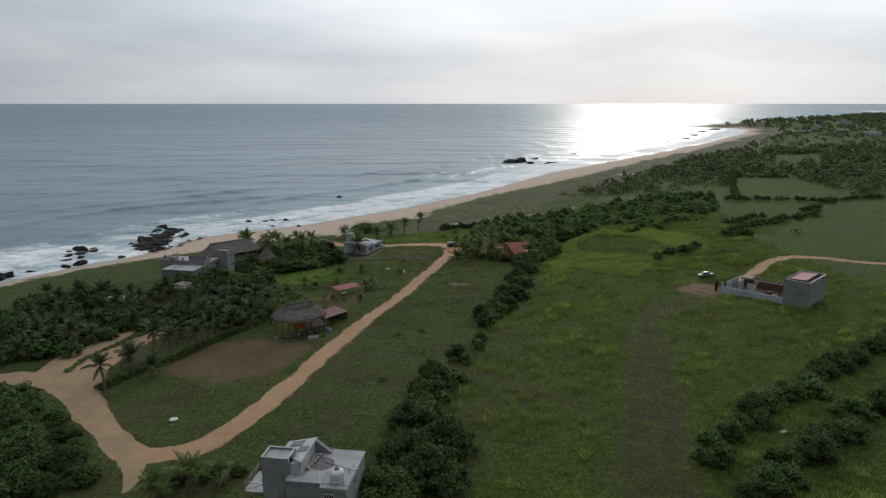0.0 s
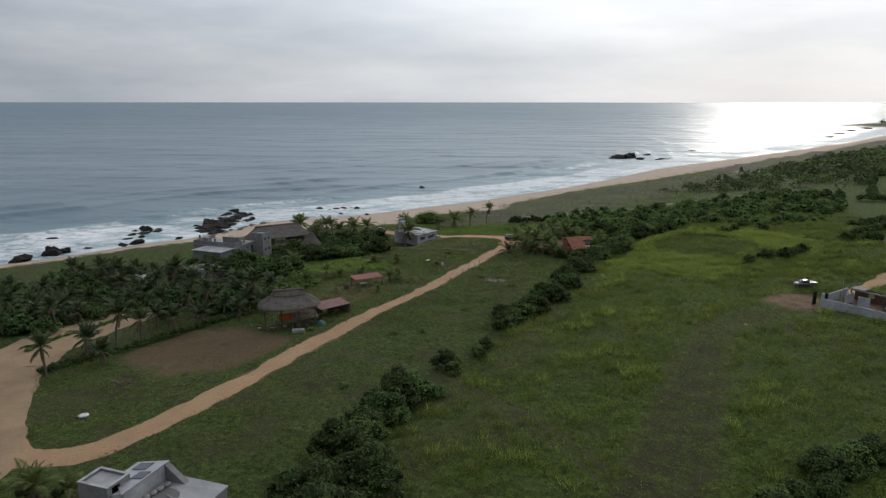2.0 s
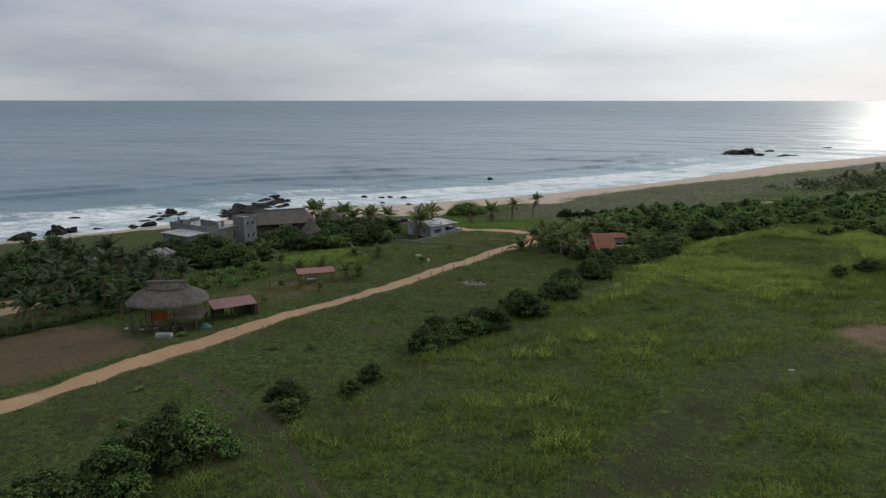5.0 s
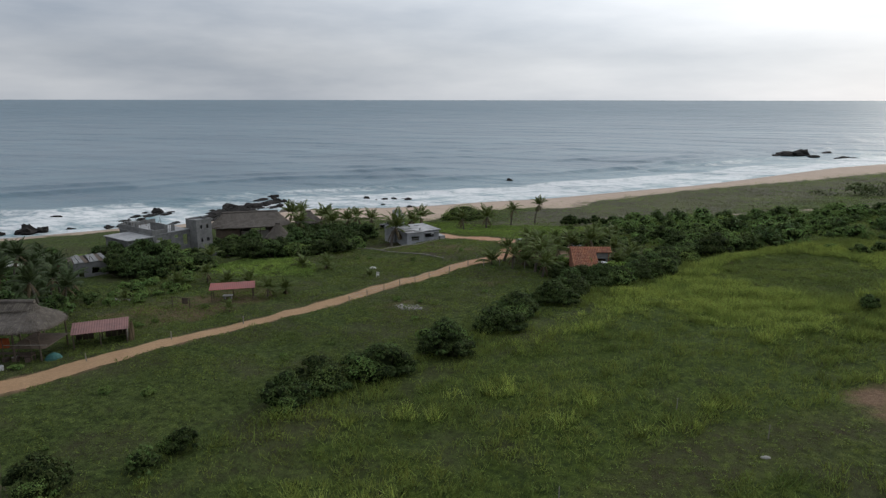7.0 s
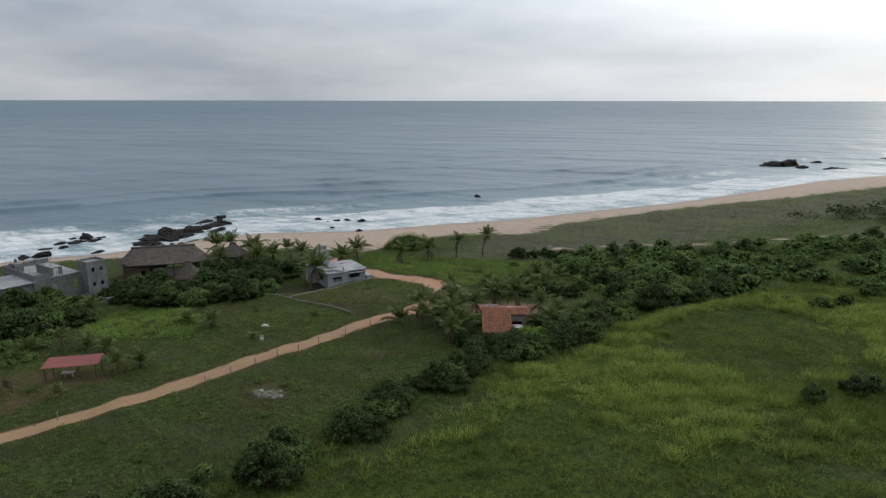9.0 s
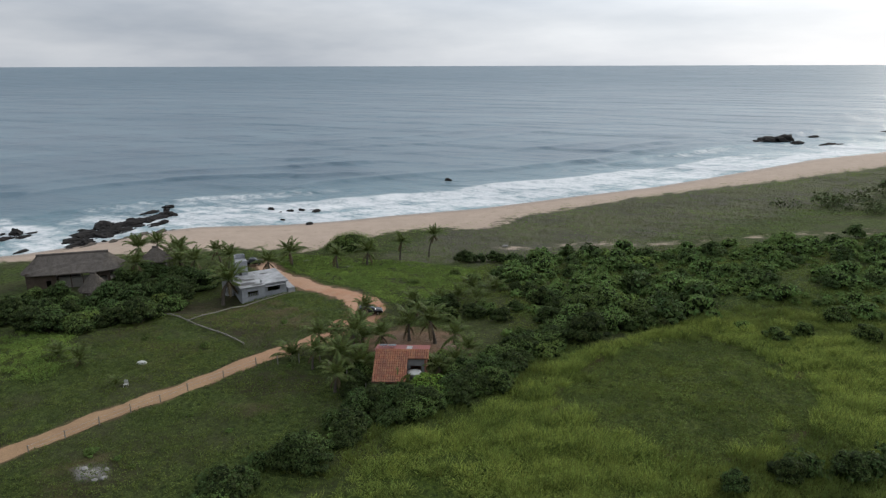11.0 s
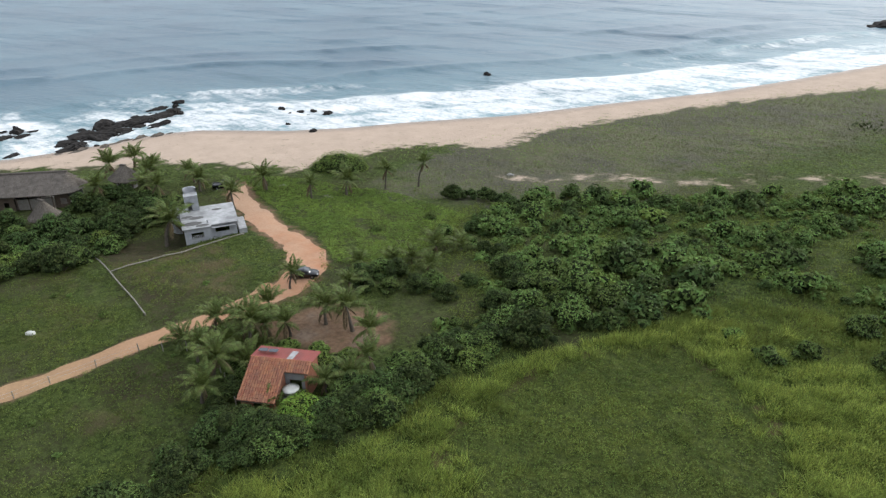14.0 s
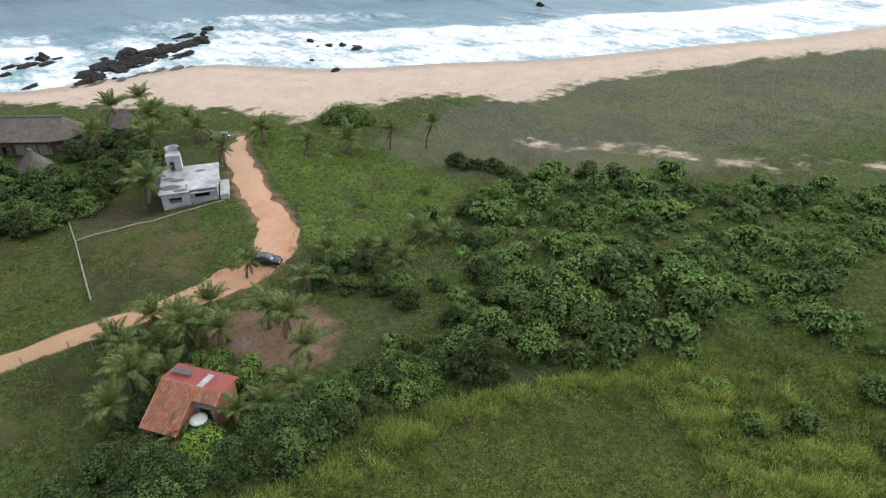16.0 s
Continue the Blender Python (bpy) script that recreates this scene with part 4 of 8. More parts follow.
# rows of trees beside the right-hand field
for line, big in (([(35, 80), (47, 92), (60, 102.5), (75, 114), (92, 127)], 0.9), ([(38, 72), (51, 82), (65, 93), (84, 106)], 1.0)):
    for px, py in along_line(line, 3.0):
        bush(rng.choice(["dark", "dark", "dark", "mid"]), rng.randrange(4), px + rng.uniform(-1.5, 1.5), py + rng.uniform(-1.5, 1.5), big * rng.uniform(0.95, 1.6), rng.uniform(0, 360), "field-edge shrubs")
# far hedges
for line in ([(74, 207.5), (80, 211), (88, 218)], [(108, 244), (126, 258), (145, 270), (163, 282)], [(115, 262), (125, 270), (136, 277)], [(190, 321), (206, 325), (223, 330)], [(160, 290), (175, 300)], [(144, 329), (165, 326), (190, 312)], [(150, 335), (190, 436), (224, 424)], [(112, 236), (100, 236)]):
    for px, py in along_line(line, 3.2):
        far_bush("dark", rng.randrange(4), px + rng.uniform(-1, 1), py + rng.uniform(-1, 1), rng.uniform(0.7, 1.2), rng.uniform(0, 360))


def grass_stuff(name, pts, tall, width, mat, label, seed, lean=0.35, z_off=0.0):
    """Blades of grass, three to a tuft, as one mesh."""
    r = np.random.RandomState(seed)
    p = np.repeat(pts, 3, axis=0) + r.normal(0, 0.12, (len(pts) * 3, 2))
    n = len(p)
    z = height(p[:, 0], p[:, 1]) - 0.05
    a = r.uniform(0, 6.283, n)
    h = np.repeat(tall, 3) * r.uniform(0.6, 1.15, n) if np.ndim(tall) else tall * r.uniform(0.5, 1.2, n)
    w = width * r.uniform(0.6, 1.3, n)
    dx, dy = np.cos(a), np.sin(a)
    lx, ly = r.normal(0, lean, n) * h, r.normal(0, lean, n) * h
    base = np.column_stack([p, z])
    v0 = base + np.column_stack([dx * w, dy * w, 0 * w])
    v1 = base - np.column_stack([dx * w, dy * w, 0 * w])
    v2 = base + np.column_stack([lx, ly, h])
    v = np.stack([v0, v1, v2], 1).reshape(-1, 3)
    return tagged(mesh_object(name, v, np.arange(n * 3).reshape(-1, 3), mat), label, "grass", kind="stuff")


def scatter(x0, x1, y0, y1, count, seed):
    r = np.random.RandomState(seed)
    return np.column_stack([r.uniform(x0, x1, count), r.uniform(y0, y1, count)])


def off_roads(p):
    keep = np.hypot(p[:, 0] + 42, p[:, 1] - 83) > 3.0
    for line in (ROAD, PATH, TRACK, GARDEN_TRACK, FAR_LANE, FIELD_TRACK, *RUTS):
        d, _ = line_dist(p[:, 0], p[:, 1], [(q[0], q[1]) for q in line])
        w = float(np.mean([q[2] for q in line])) / 2 + 0.1
        keep &= np.abs(d) > w
    for poly in (BARE_LOT, YARD, GATE_DIRT, COMPOUND_PLOT, [(-24, 67), (-24, 76), (-9.5, 75), (-9.5, 66)], [(20, 204), (19, 212), (26, 215), (29, 208)], [(-39, 223), (-34, 239), (-28, 236), (-25, 225), (-30, 220)]):
        keep &= ~inside(p[:, 0], p[:, 1], poly)
    return keep


def blades(centres, count, spread, tall, width, seed):
    """Upright grass blades that lean outwards from each centre."""
    r = np.random.RandomState(seed)
    n = len(centres) * count
    c = np.repeat(centres, count, axis=0)
    off = r.normal(0, 1, (n, 2)) * spread
    h = np.repeat(tall, count) * r.uniform(0.6, 1.2, n)
    a, w = r.uniform(0, 6.283, n), width * r.uniform(0.6, 1.4, n)
    base = np.column_stack([c + off, height(c[:, 0], c[:, 1]) - 0.05])
    side = np.column_stack([np.cos(a) * w, np.sin(a) * w, 0 * w])
    tip = base + np.column_stack([off * 0.9 + r.normal(0, 0.38, (n, 2)) * h[:, None], h])
    return np.stack([base + side, base - side, tip], 1).reshape(-1, 3)


def tufts(centres, leaves, spread, tall, leaf, seed, upright=0.25):
    """Low leafy plants: small tilted leaves through a dome over each centre, with some upright blades."""
    r = np.random.RandomState(seed)
    n = len(centres) * leaves
    c = np.repeat(centres, leaves, axis=0)
    off = r.normal(0, 1, (n, 2)) * spread
    dome = np.clip(1 - (off ** 2).sum(1) / (3.2 * spread) ** 2, 0.15, 1)
    z = height(c[:, 0], c[:, 1]) + np.repeat(tall, leaves) * dome * r.uniform(0.35, 1.05, n)
    p = np.column_stack([c + off, z])
    nrm = r.normal(0, 0.55, (n, 3)) + np.column_stack([off / spread * 0.35, np.ones(n)])
    nrm /= np.linalg.norm(nrm, axis=1)[:, None]
    a = np.cross(nrm, r.normal(size=(n, 3)))
    a /= np.linalg.norm(a, axis=1)[:, None]
    a[r.uniform(0, 1, n) < upright] = (0.12, 0.05, 1.0)
    b = np.cross(nrm, a)
    s = (leaf * r.uniform(0.6, 1.4, n))[:, None]
    v = np.stack([p - a * s - b * s * 0.42, p + a * s * 1.2, p - a * s * 0.7 + b * s * 0.5], 1).reshape(-1, 3)
    return v, np.arange(n * 3).reshape(-1, 3)


def build_grass():
    p = np.concatenate([scatter(-6, 112, 62, 275, 62000, 51), scatter(28, 100, 185, 275, 30000, 50)])
    h, _ = line_dist(p[:, 0], p[:, 1], HEDGE)
    v, _ = line_dist(p[:, 0], p[:, 1], VEG)
    jig = p + np.column_stack([waves(p[:, 0], p[:, 1], 87, 5), waves(p[:, 0], p[:, 1], 88, 5)]) * 1.6
    mow = (inside(jig[:, 0], jig[:, 1], MOWN) & (waves(p[:, 0], p[:, 1], 95, 4.5) + 0.5 * waves(p[:, 0], p[:, 1], 96, 11) - 1.1 * np.clip((210 - p[:, 1]) / 12, 0, 1) < 1.15)) | inside(jig[:, 0], jig[:, 1], STRIP)
    n = waves(p[:, 0], p[:, 1], 61, 12) + 0.6 * waves(p[:, 0], p[:, 1], 63, 37) + 0.7 * waves(p[:, 0], p[:, 1], 68, 3.4)
    m0, _ = line_dist(p[:, 0], p[:, 1], MOWN + MOWN[:1])
    keep = np.random.RandomState(64).uniform(0, 1, len(p)) < np.clip(0.80 + 0.40 * n + 0.5 * np.clip(1 - np.abs(m0) / 14, 0, 1), 0.3, 1)
    ok = (h > 0.5) & ~mow & off_roads(p) & (v > 45) & keep
    m, _ = line_dist(p[:, 0], p[:, 1], MOWN + MOWN[:1])
    mound = waves(p[:, 0], p[:, 1], 97, 2.3) + 0.8 * waves(p[:, 0], p[:, 1], 98, 6.1)
    tall = 0.42 + 0.36 * np.clip(n + 0.4, 0, 1.6) + 0.40 * np.clip(mound, -0.5, 1.6) + 0.40 * np.clip(1 - np.abs(m) / 16, 0, 1)
    tall = np.maximum(tall, 0.22)
    ok &= np.random.RandomState(99).uniform(0, 1, len(p)) < np.clip(0.78 + 0.35 * mound, 0.25, 1)
    vv, ff = tufts(p[ok], 5, 0.36, tall[ok] * 0.75, 0.135, 52, 0.5)
    vv = np.concatenate([vv, blades(p[ok], 6, 0.30, tall[ok] * 1.0, 0.045, 93)])
    ff = np.arange(len(vv)).reshape(-1, 3)
    tagged(mesh_object("tall_grass", vv, ff, M["grass_tall"]), "tall yellow-green grass in clumps over the open field", "grass", kind="stuff")
    # pale seeding grass round the mown field and in drifts
    drift = inside(jig[:, 0], jig[:, 1], [(36, 204), (44, 212), (51, 211), (58, 206), (63, 199), (61, 185), (49, 183), (41, 191)])
    verge = inside(jig[:, 0], jig[:, 1], [(29, 178), (33, 196), (40, 214), (44, 232), (55, 250), (84, 250), (96, 232), (86, 212), (78, 216), (60, 246), (46, 228), (42, 208), (36, 184)])
    pale = ok & (drift | verge & (mound > -0.35) | (n > 1.25) & (mound > 0.2))
    vv, ff = tufts(p[pale], 4, 0.30, tall[pale] * 0.9, 0.10, 71, 0.5)
    vv = np.concatenate([vv, blades(p[pale], 14, 0.32, tall[pale] * 0.95, 0.034, 94)])
    ff = np.arange(len(vv)).reshape(-1, 3)
    tagged(mesh_object("seeding_grass", vv, ff, M["grass_seed"]), "pale yellow-green seeding grass round a mown field", "grass", kind="stuff")
    q = np.concatenate([scatter(-60, 40, 66, 300, 84000, 53), scatter(-48, 22, 140, 240, 36000, 49)])
    h, _ = line_dist(q[:, 0], q[:, 1], HEDGE)
    v, _ = line_dist(q[:, 0], q[:, 1], VEG)
    n = waves(q[:, 0], q[:, 1], 65, 9) + 0.6 * waves(q[:, 0], q[:, 1], 66, 31) + 0.8 * waves(q[:, 0], q[:, 1], 69, 2.7)
    mow = inside(q[:, 0], q[:, 1], MOWN) | inside(q[:, 0], q[:, 1], STRIP)
    keep = np.random.RandomState(67).uniform(0, 1, len(q)) < np.clip(0.62 + 0.55 * n, 0.05, 1)
    ok = ((h < 1.0) | mow) & off_roads(q) & (v > np.where(q[:, 0] > -32, 30, 6)) & keep
    ok &= ~mow
    vv, ff = tufts(q[ok], 4, 0.24, (0.24 + 0.22 * np.clip(n, 0, 1.5))[ok], 0.115, 54, 0.3)
    tagged(mesh_object("short_grass", vv, ff, M["grass_short"]), "short rough grass on the cleared plots", "grass", kind="stuff")
    # leafy regrowth on the cut field and the cut strip
    c = np.concatenate([scatter(40, 78, 203, 248, 34000, 81), scatter(18, 74, 68, 168, 26000, 82)])
    n = waves(c[:, 0], c[:, 1], 83, 7) + 0.7 * waves(c[:, 0], c[:, 1], 84, 2.3)
    strip = inside(c[:, 0], c[:, 1], STRIP)
    cut = (inside(c[:, 0], c[:, 1], MOWN) | strip) & (np.random.RandomState(85).uniform(0, 1, len(c)) < np.clip(0.7 + 0.35 * n, 0.2, 1) * np.where(strip, 0.55, 1)) & off_roads(c)
    vv, ff = tufts(c[cut], 6, 0.17, (0.18 + 0.09 * np.clip(n, 0, 1.5))[cut], 0.10, 86, 0.2)
    tagged(mesh_object("field_grass", vv, ff, M["grass_cut"]), "cut field of low leafy weeds and grass", "grass", kind="stuff")


build_grass()


def build_scrub():
    """Low creepers and scrub on the dunes, and grass through the shrubland."""
    p = scatter(-60, 190, 255, 520, 140000, 55)
    v, _ = line_dist(p[:, 0], p[:, 1], VEG)
    sk, _ = line_dist(p[:, 0], p[:, 1], STREAK)
    n = waves(p[:, 0], p[:, 1], 62, 9)
    ok = (v > 0.5 + n) & (v < np.where(p[:, 1] > 292, 72, 30)) & off_roads(p) & (np.abs(sk) > 2.2 + 1.5 * n) & ~inside(p[:, 0], p[:, 1], SHRUBS)
    green = np.random.RandomState(56).uniform(0, 1, len(p)) < np.clip(np.where(v < 10, 0.95, 0.32) + 0.55 * waves(p[:, 0], p[:, 1], 78, 26) + 0.3 * waves(p[:, 0], p[:, 1], 48, 8), 0, 1)
    stray = (v > -9 + 2 * n) & (v <= 1) & (np.random.RandomState(79).uniform(0, 1, len(p)) < np.clip(0.35 + 0.5 * waves(p[:, 0], p[:, 1], 80, 5) + v / 18, 0, 1)) & off_roads(p)
    ok = ok | stray
    grass_stuff("creeping_vines", p[ok & green], 0.20, 0.10, M["grass_meadow"], "bright green creeping vines along the dune edge", 57, 0.9)
    clump = waves(p[:, 0], p[:, 1], 46, 5.5) + 0.7 * waves(p[:, 0], p[:, 1], 47, 17) > -0.15
    grass_stuff("dune_scrub", p[ok & ~green & clump], 0.26, 0.09, M["scrub"], "low grey-brown scrub over the dunes", 58, 0.6)
    q = scatter(8, 125, 215, 345, 50000, 59)
    v, _ = line_dist(q[:, 0], q[:, 1], VEG)
    n = waves(q[:, 0], q[:, 1], 72, 14) + 0.7 * waves(q[:, 0], q[:, 1], 73, 3.4)
    sk, _ = line_dist(q[:, 0], q[:, 1], STREAK)
    ok = (v > 42) & (n > -0.8) & ((sk > 10) | (q[:, 1] < 290)) & off_roads(q) & ~inside(q[:, 0], q[:, 1], MOWN) & ((q[:, 1] > 240) | inside(q[:, 0], q[:, 1], SHRUBS)) & ((q[:, 0] > 27) | (q[:, 1] > 236))
    vv, ff = tufts(q[ok], 5, 0.27, (0.62 + 0.2 * n)[ok] * 0.8, 0.15, 60, 0.3)
    tagged(mesh_object("shrubland_grass", vv, ff, M["grass_tall"]), "tall grass between the coastal shrubs", "grass", kind="stuff")
    q = scatter(-56, 16, 236, 284, 26000, 74)
    v, _ = line_dist(q[:, 0], q[:, 1], VEG)
    n = waves(q[:, 0], q[:, 1], 75, 10) + 0.7 * waves(q[:, 0], q[:, 1], 76, 3.0)
    ok = inside(q[:, 0], q[:, 1], [(-54, 268), (-42, 273), (-16, 280), (10, 273), (15, 258), (11, 243), (4, 241), (-8, 249), (-30, 258)]) & off_roads(q) & (n > -0.8) & (v > 1)
    vv, ff = tufts(q[ok], 7, 0.22, (0.34 + 0.1 * n)[ok], 0.12, 77, 0.2)
    q = scatter(-56, -20, 182, 212, 9000, 89)
    ok = inside(q[:, 0], q[:, 1], [(-54, 204), (-40, 206), (-30, 199), (-24, 190), (-34, 186), (-44, 185), (-54, 192)]) & off_roads(q) & (waves(q[:, 0], q[:, 1], 90, 6) > -0.5)
    v2, f2 = tufts(q[ok], 6, 0.24, 0.6 + 0 * q[ok][:, 0], 0.13, 92, 0.3)
    vv, ff = np.concatenate([vv, v2]), np.concatenate([ff, f2 + len(vv)])
    tagged(mesh_object("meadow_grass", vv, ff, M["grass_meadow"]), "bright green meadow grass beside a beach track", "grass", kind="stuff")


M["scrub"] = material("dry_scrub_twig", (0.135, 0.145, 0.060), 0.85, 0.05, scale=0.2, second=(0.090, 0.098, 0.042), island=0.4, bump=0, translucent=0.15)
build_scrub()

# thickets of small trees in front of the beach houses
THICKETS = [
    [(-90, 187), (-66, 178), (-52, 179), (-52, 192), (-62, 199), (-70, 197), (-72, 190)],
    [(-73, 214), (-66, 205), (-50, 206), (-42, 206), (-34, 214), (-36, 226), (-40, 236), (-46, 243), (-56, 238), (-56, 229), (-66, 222), (-72, 221)],
    [(-57, 236), (-44, 230), (-42, 240), (-47, 250), (-54, 255), (-64, 252), (-70, 244), (-64, 234)],
]
spots = []
for zone in THICKETS:
    tries, n = 0, 0
    while tries < 2600 and n < 58:
        tries += 1
        px, py = rng.uniform(-92, -32), rng.uniform(176, 246)
        if not bool(inside(np.array([px]), np.array([py]), zone)[0]) or any((px - a) ** 2 + (py - b) ** 2 < 2.7 ** 2 for a, b in spots):
            continue
        if (px + 62) ** 2 + (py - 226) ** 2 < 4.6 ** 2:
            continue
        spots.append((px, py))
        n += 1
        low = 0.75 if py > 236 and px < -48 else 1
        if rng.random() < 0.3:
            bush(rng.choice(["mid", "mid", "light"]), rng.randrange(4), px, py, rng.uniform(1.1, 1.7) * low, rng.uniform(0, 360), "beach thicket")
        else:
            bush("tree", rng.randrange(4), px, py, rng.uniform(0.7, 1.3) * low, rng.uniform(0, 360), "beach thicket")
# shrubs round the tiled house and its palms
for px, py, kind, sc in ((14, 236.5, "dark", 1.1), (18, 238, "mid", 1.0), (22, 240, "dark", 1.1), (27, 240, "dark", 1.0), (29.0, 207.2, "bright", 1.75), (24.6, 203.2, "dark", 1.0), (19.6, 203.4, "dark", 0.85), (21.8, 202.0, "dark", 0.8), (31.8, 213.6, "dark", 1.2), (13.2, 213, "light", 0.7), (17, 217, "light", 0.8), (21.3, 218.6, "light", 0.85), (25.5, 219.4, "light", 0.8), (26, 203.5, "light", 0.75), (29.5, 203.5, "mid", 1.0), (33, 208.5, "dark", 1.1),
                         (19, 206, "dark", 1.0), (17.5, 209, "mid", 0.9), (15.5, 215, "light", 0.8), (18, 215.5, "light", 0.9), (22.2, 217.2, "light", 0.9), (15, 210, "mid", 0.8), (20.5, 214.5, "light", 1.1), (24, 216.5, "light", 1.1), (28.5, 214.5, "dark", 1.1),
                         (31, 212, "mid", 1.1), (33, 216, "dark", 1.2), (35, 221, "mid", 1.2), (36, 227, "dark", 1.1), (27, 199, "dark", 0.8), (30, 201, "mid", 1.0),
                         (0, 257, "low", 1.4), (12, 262, "mid", 0.9), (5, 268, "low", 1.6), (16, 266, "dark", 0.9),
                         (71, 247, "mid", 0.9), (75, 251, "mid", 0.9), (84, 253, "mid", 1.2), (66, 251, "light", 0.8), (80, 262, "mid", 1.2), (67, 201, "dark", 0.8), (72, 205, "dark", 1.0), (78, 209, "dark", 1.1)):
    bush(kind, rng.randrange(4), px, py, sc, rng.uniform(0, 360), "garden shrubs" if py < 250 else "shrubland")
for line, n in (([(24, 199), (29, 203), (33, 209), (35, 216), (36, 224), (38, 233), (39, 243)], 2), ([(29, 200), (34, 206), (38, 216)], 1), ([(12, 239), (17, 243), (23, 243), (29, 246)], 1), ([(24, 258), (31, 254), (37, 246)], 1), ([(20, 280), (8, 284), (-2, 281)], 1)):
    for px, py in along_line(line, 2.4):
        for _ in range(n):
            bush(rng.choice(["dark", "dark", "mid"]), rng.randrange(4), px + rng.uniform(-1.6, 1.6), py + rng.uniform(-1.6, 1.6), rng.uniform(0.75, 1.25), rng.uniform(0, 360), "garden shrubs" if py < 250 else "shrubland")
# overgrown garden between the palapa and the thicket
n = 0
while n < 46:
    px, py = rng.uniform(-60, -35), rng.uniform(156, 186)
    if bool(inside(np.array([px]), np.array([py]), [(-58, 182), (-47, 184), (-38, 174), (-38, 162), (-43, 158), (-52, 168)])[0]):
        n += 1
        kind = rng.choice(["low", "low", "light", "mid"])
        far_bush(kind, rng.randrange(4), px, py, rng.uniform(0.8, 1.5) if kind == "low" else rng.uniform(0.35, 0.6), rng.uniform(0, 360))
# dense bushes by the dirt junction
for _ in range(150):
    px, py = rng.uniform(-98, -46), rng.uniform(66, 112)
    d = float(line_dist(np.array([px]), np.array([py]), [(q[0], q[1]) for q in TRACK])[0][0])
    if d < -30 or abs(d) < 4.8 or px > -47 - (py - 74) * 0.75:
        continue
    row = ("dark", rng.randrange(4), px, py, rng.uniform(0.9, 1.5), rng.uniform(0, 360))
    if px < -52:
        far_bush(*row)
    else:
        bush(*row, "junction bushes")
for px, py, sc in ((-31, 78, 0.6), (-27, 79, 0.6), (-24, 79, 0.5), (-34, 77, 0.6), (-55.5, 88.6, 1.3), (-58, 83, 1.6), (-51, 81.5, 1.4), (-47, 77.5, 1.3), (-64, 91, 1.6), (-61, 96, 1.1), (-70, 103, 1.2), (-52.5, 86, 0.9)):
    bush("dark", rng.randrange(4), px, py, sc, rng.uniform(0, 360), "junction bushes")
# small bushes and tufts on the cleared plots
for _ in range(46):
    px, py = rng.uniform(-45, 20), rng.uniform(95, 225)
    d = min(float(abs(line_dist(np.array([px]), np.array([py]), [(q[0], q[1]) for q in line])[0][0])) for line in (ROAD, PATH))
    if d > 4 and not bool(inside(np.array([px]), np.array([py]), BARE_LOT)[0]) and float(line_dist(np.array([px]), np.array([py]), HEDGE)[0][0]) < -2:
        bush("low", rng.randrange(4), px, py, rng.uniform(0.4, 1.0), rng.uniform(0, 360), "plot bushes")


def round_dune_bush(x, y):
    """A domed wind-clipped bush on the beach edge."""
    r = np.random.RandomState(77)
    lobes = [(a, b, 0.2, q, 0.30 * q * q - 0.06) for a, b, q in ((-3.4, 0, 2.2), (-1.6, 0.5, 3.0), (0.4, -0.4, 3.3), (2.2, 0.4, 2.9), (3.7, 0, 2.0))]
    v, f = leaf_cloud(r, lobes, 11000, 0.10)
    e = thing("shrub", x, y, 34, "wide domed bright green bush at the edge of the beach", "shrub")
    crown = mesh_object("crown", v, f, M["leaf_light"], e)
    e.scale = (1.3, 1.3, 1.4)
    # core lobes, dark in colour to stand for shade under the leaves
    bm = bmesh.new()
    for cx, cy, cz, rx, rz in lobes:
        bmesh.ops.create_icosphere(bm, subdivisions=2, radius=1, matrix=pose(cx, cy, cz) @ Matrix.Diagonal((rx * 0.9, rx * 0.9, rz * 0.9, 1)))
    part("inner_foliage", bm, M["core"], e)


round_dune_bush(-35, 285)

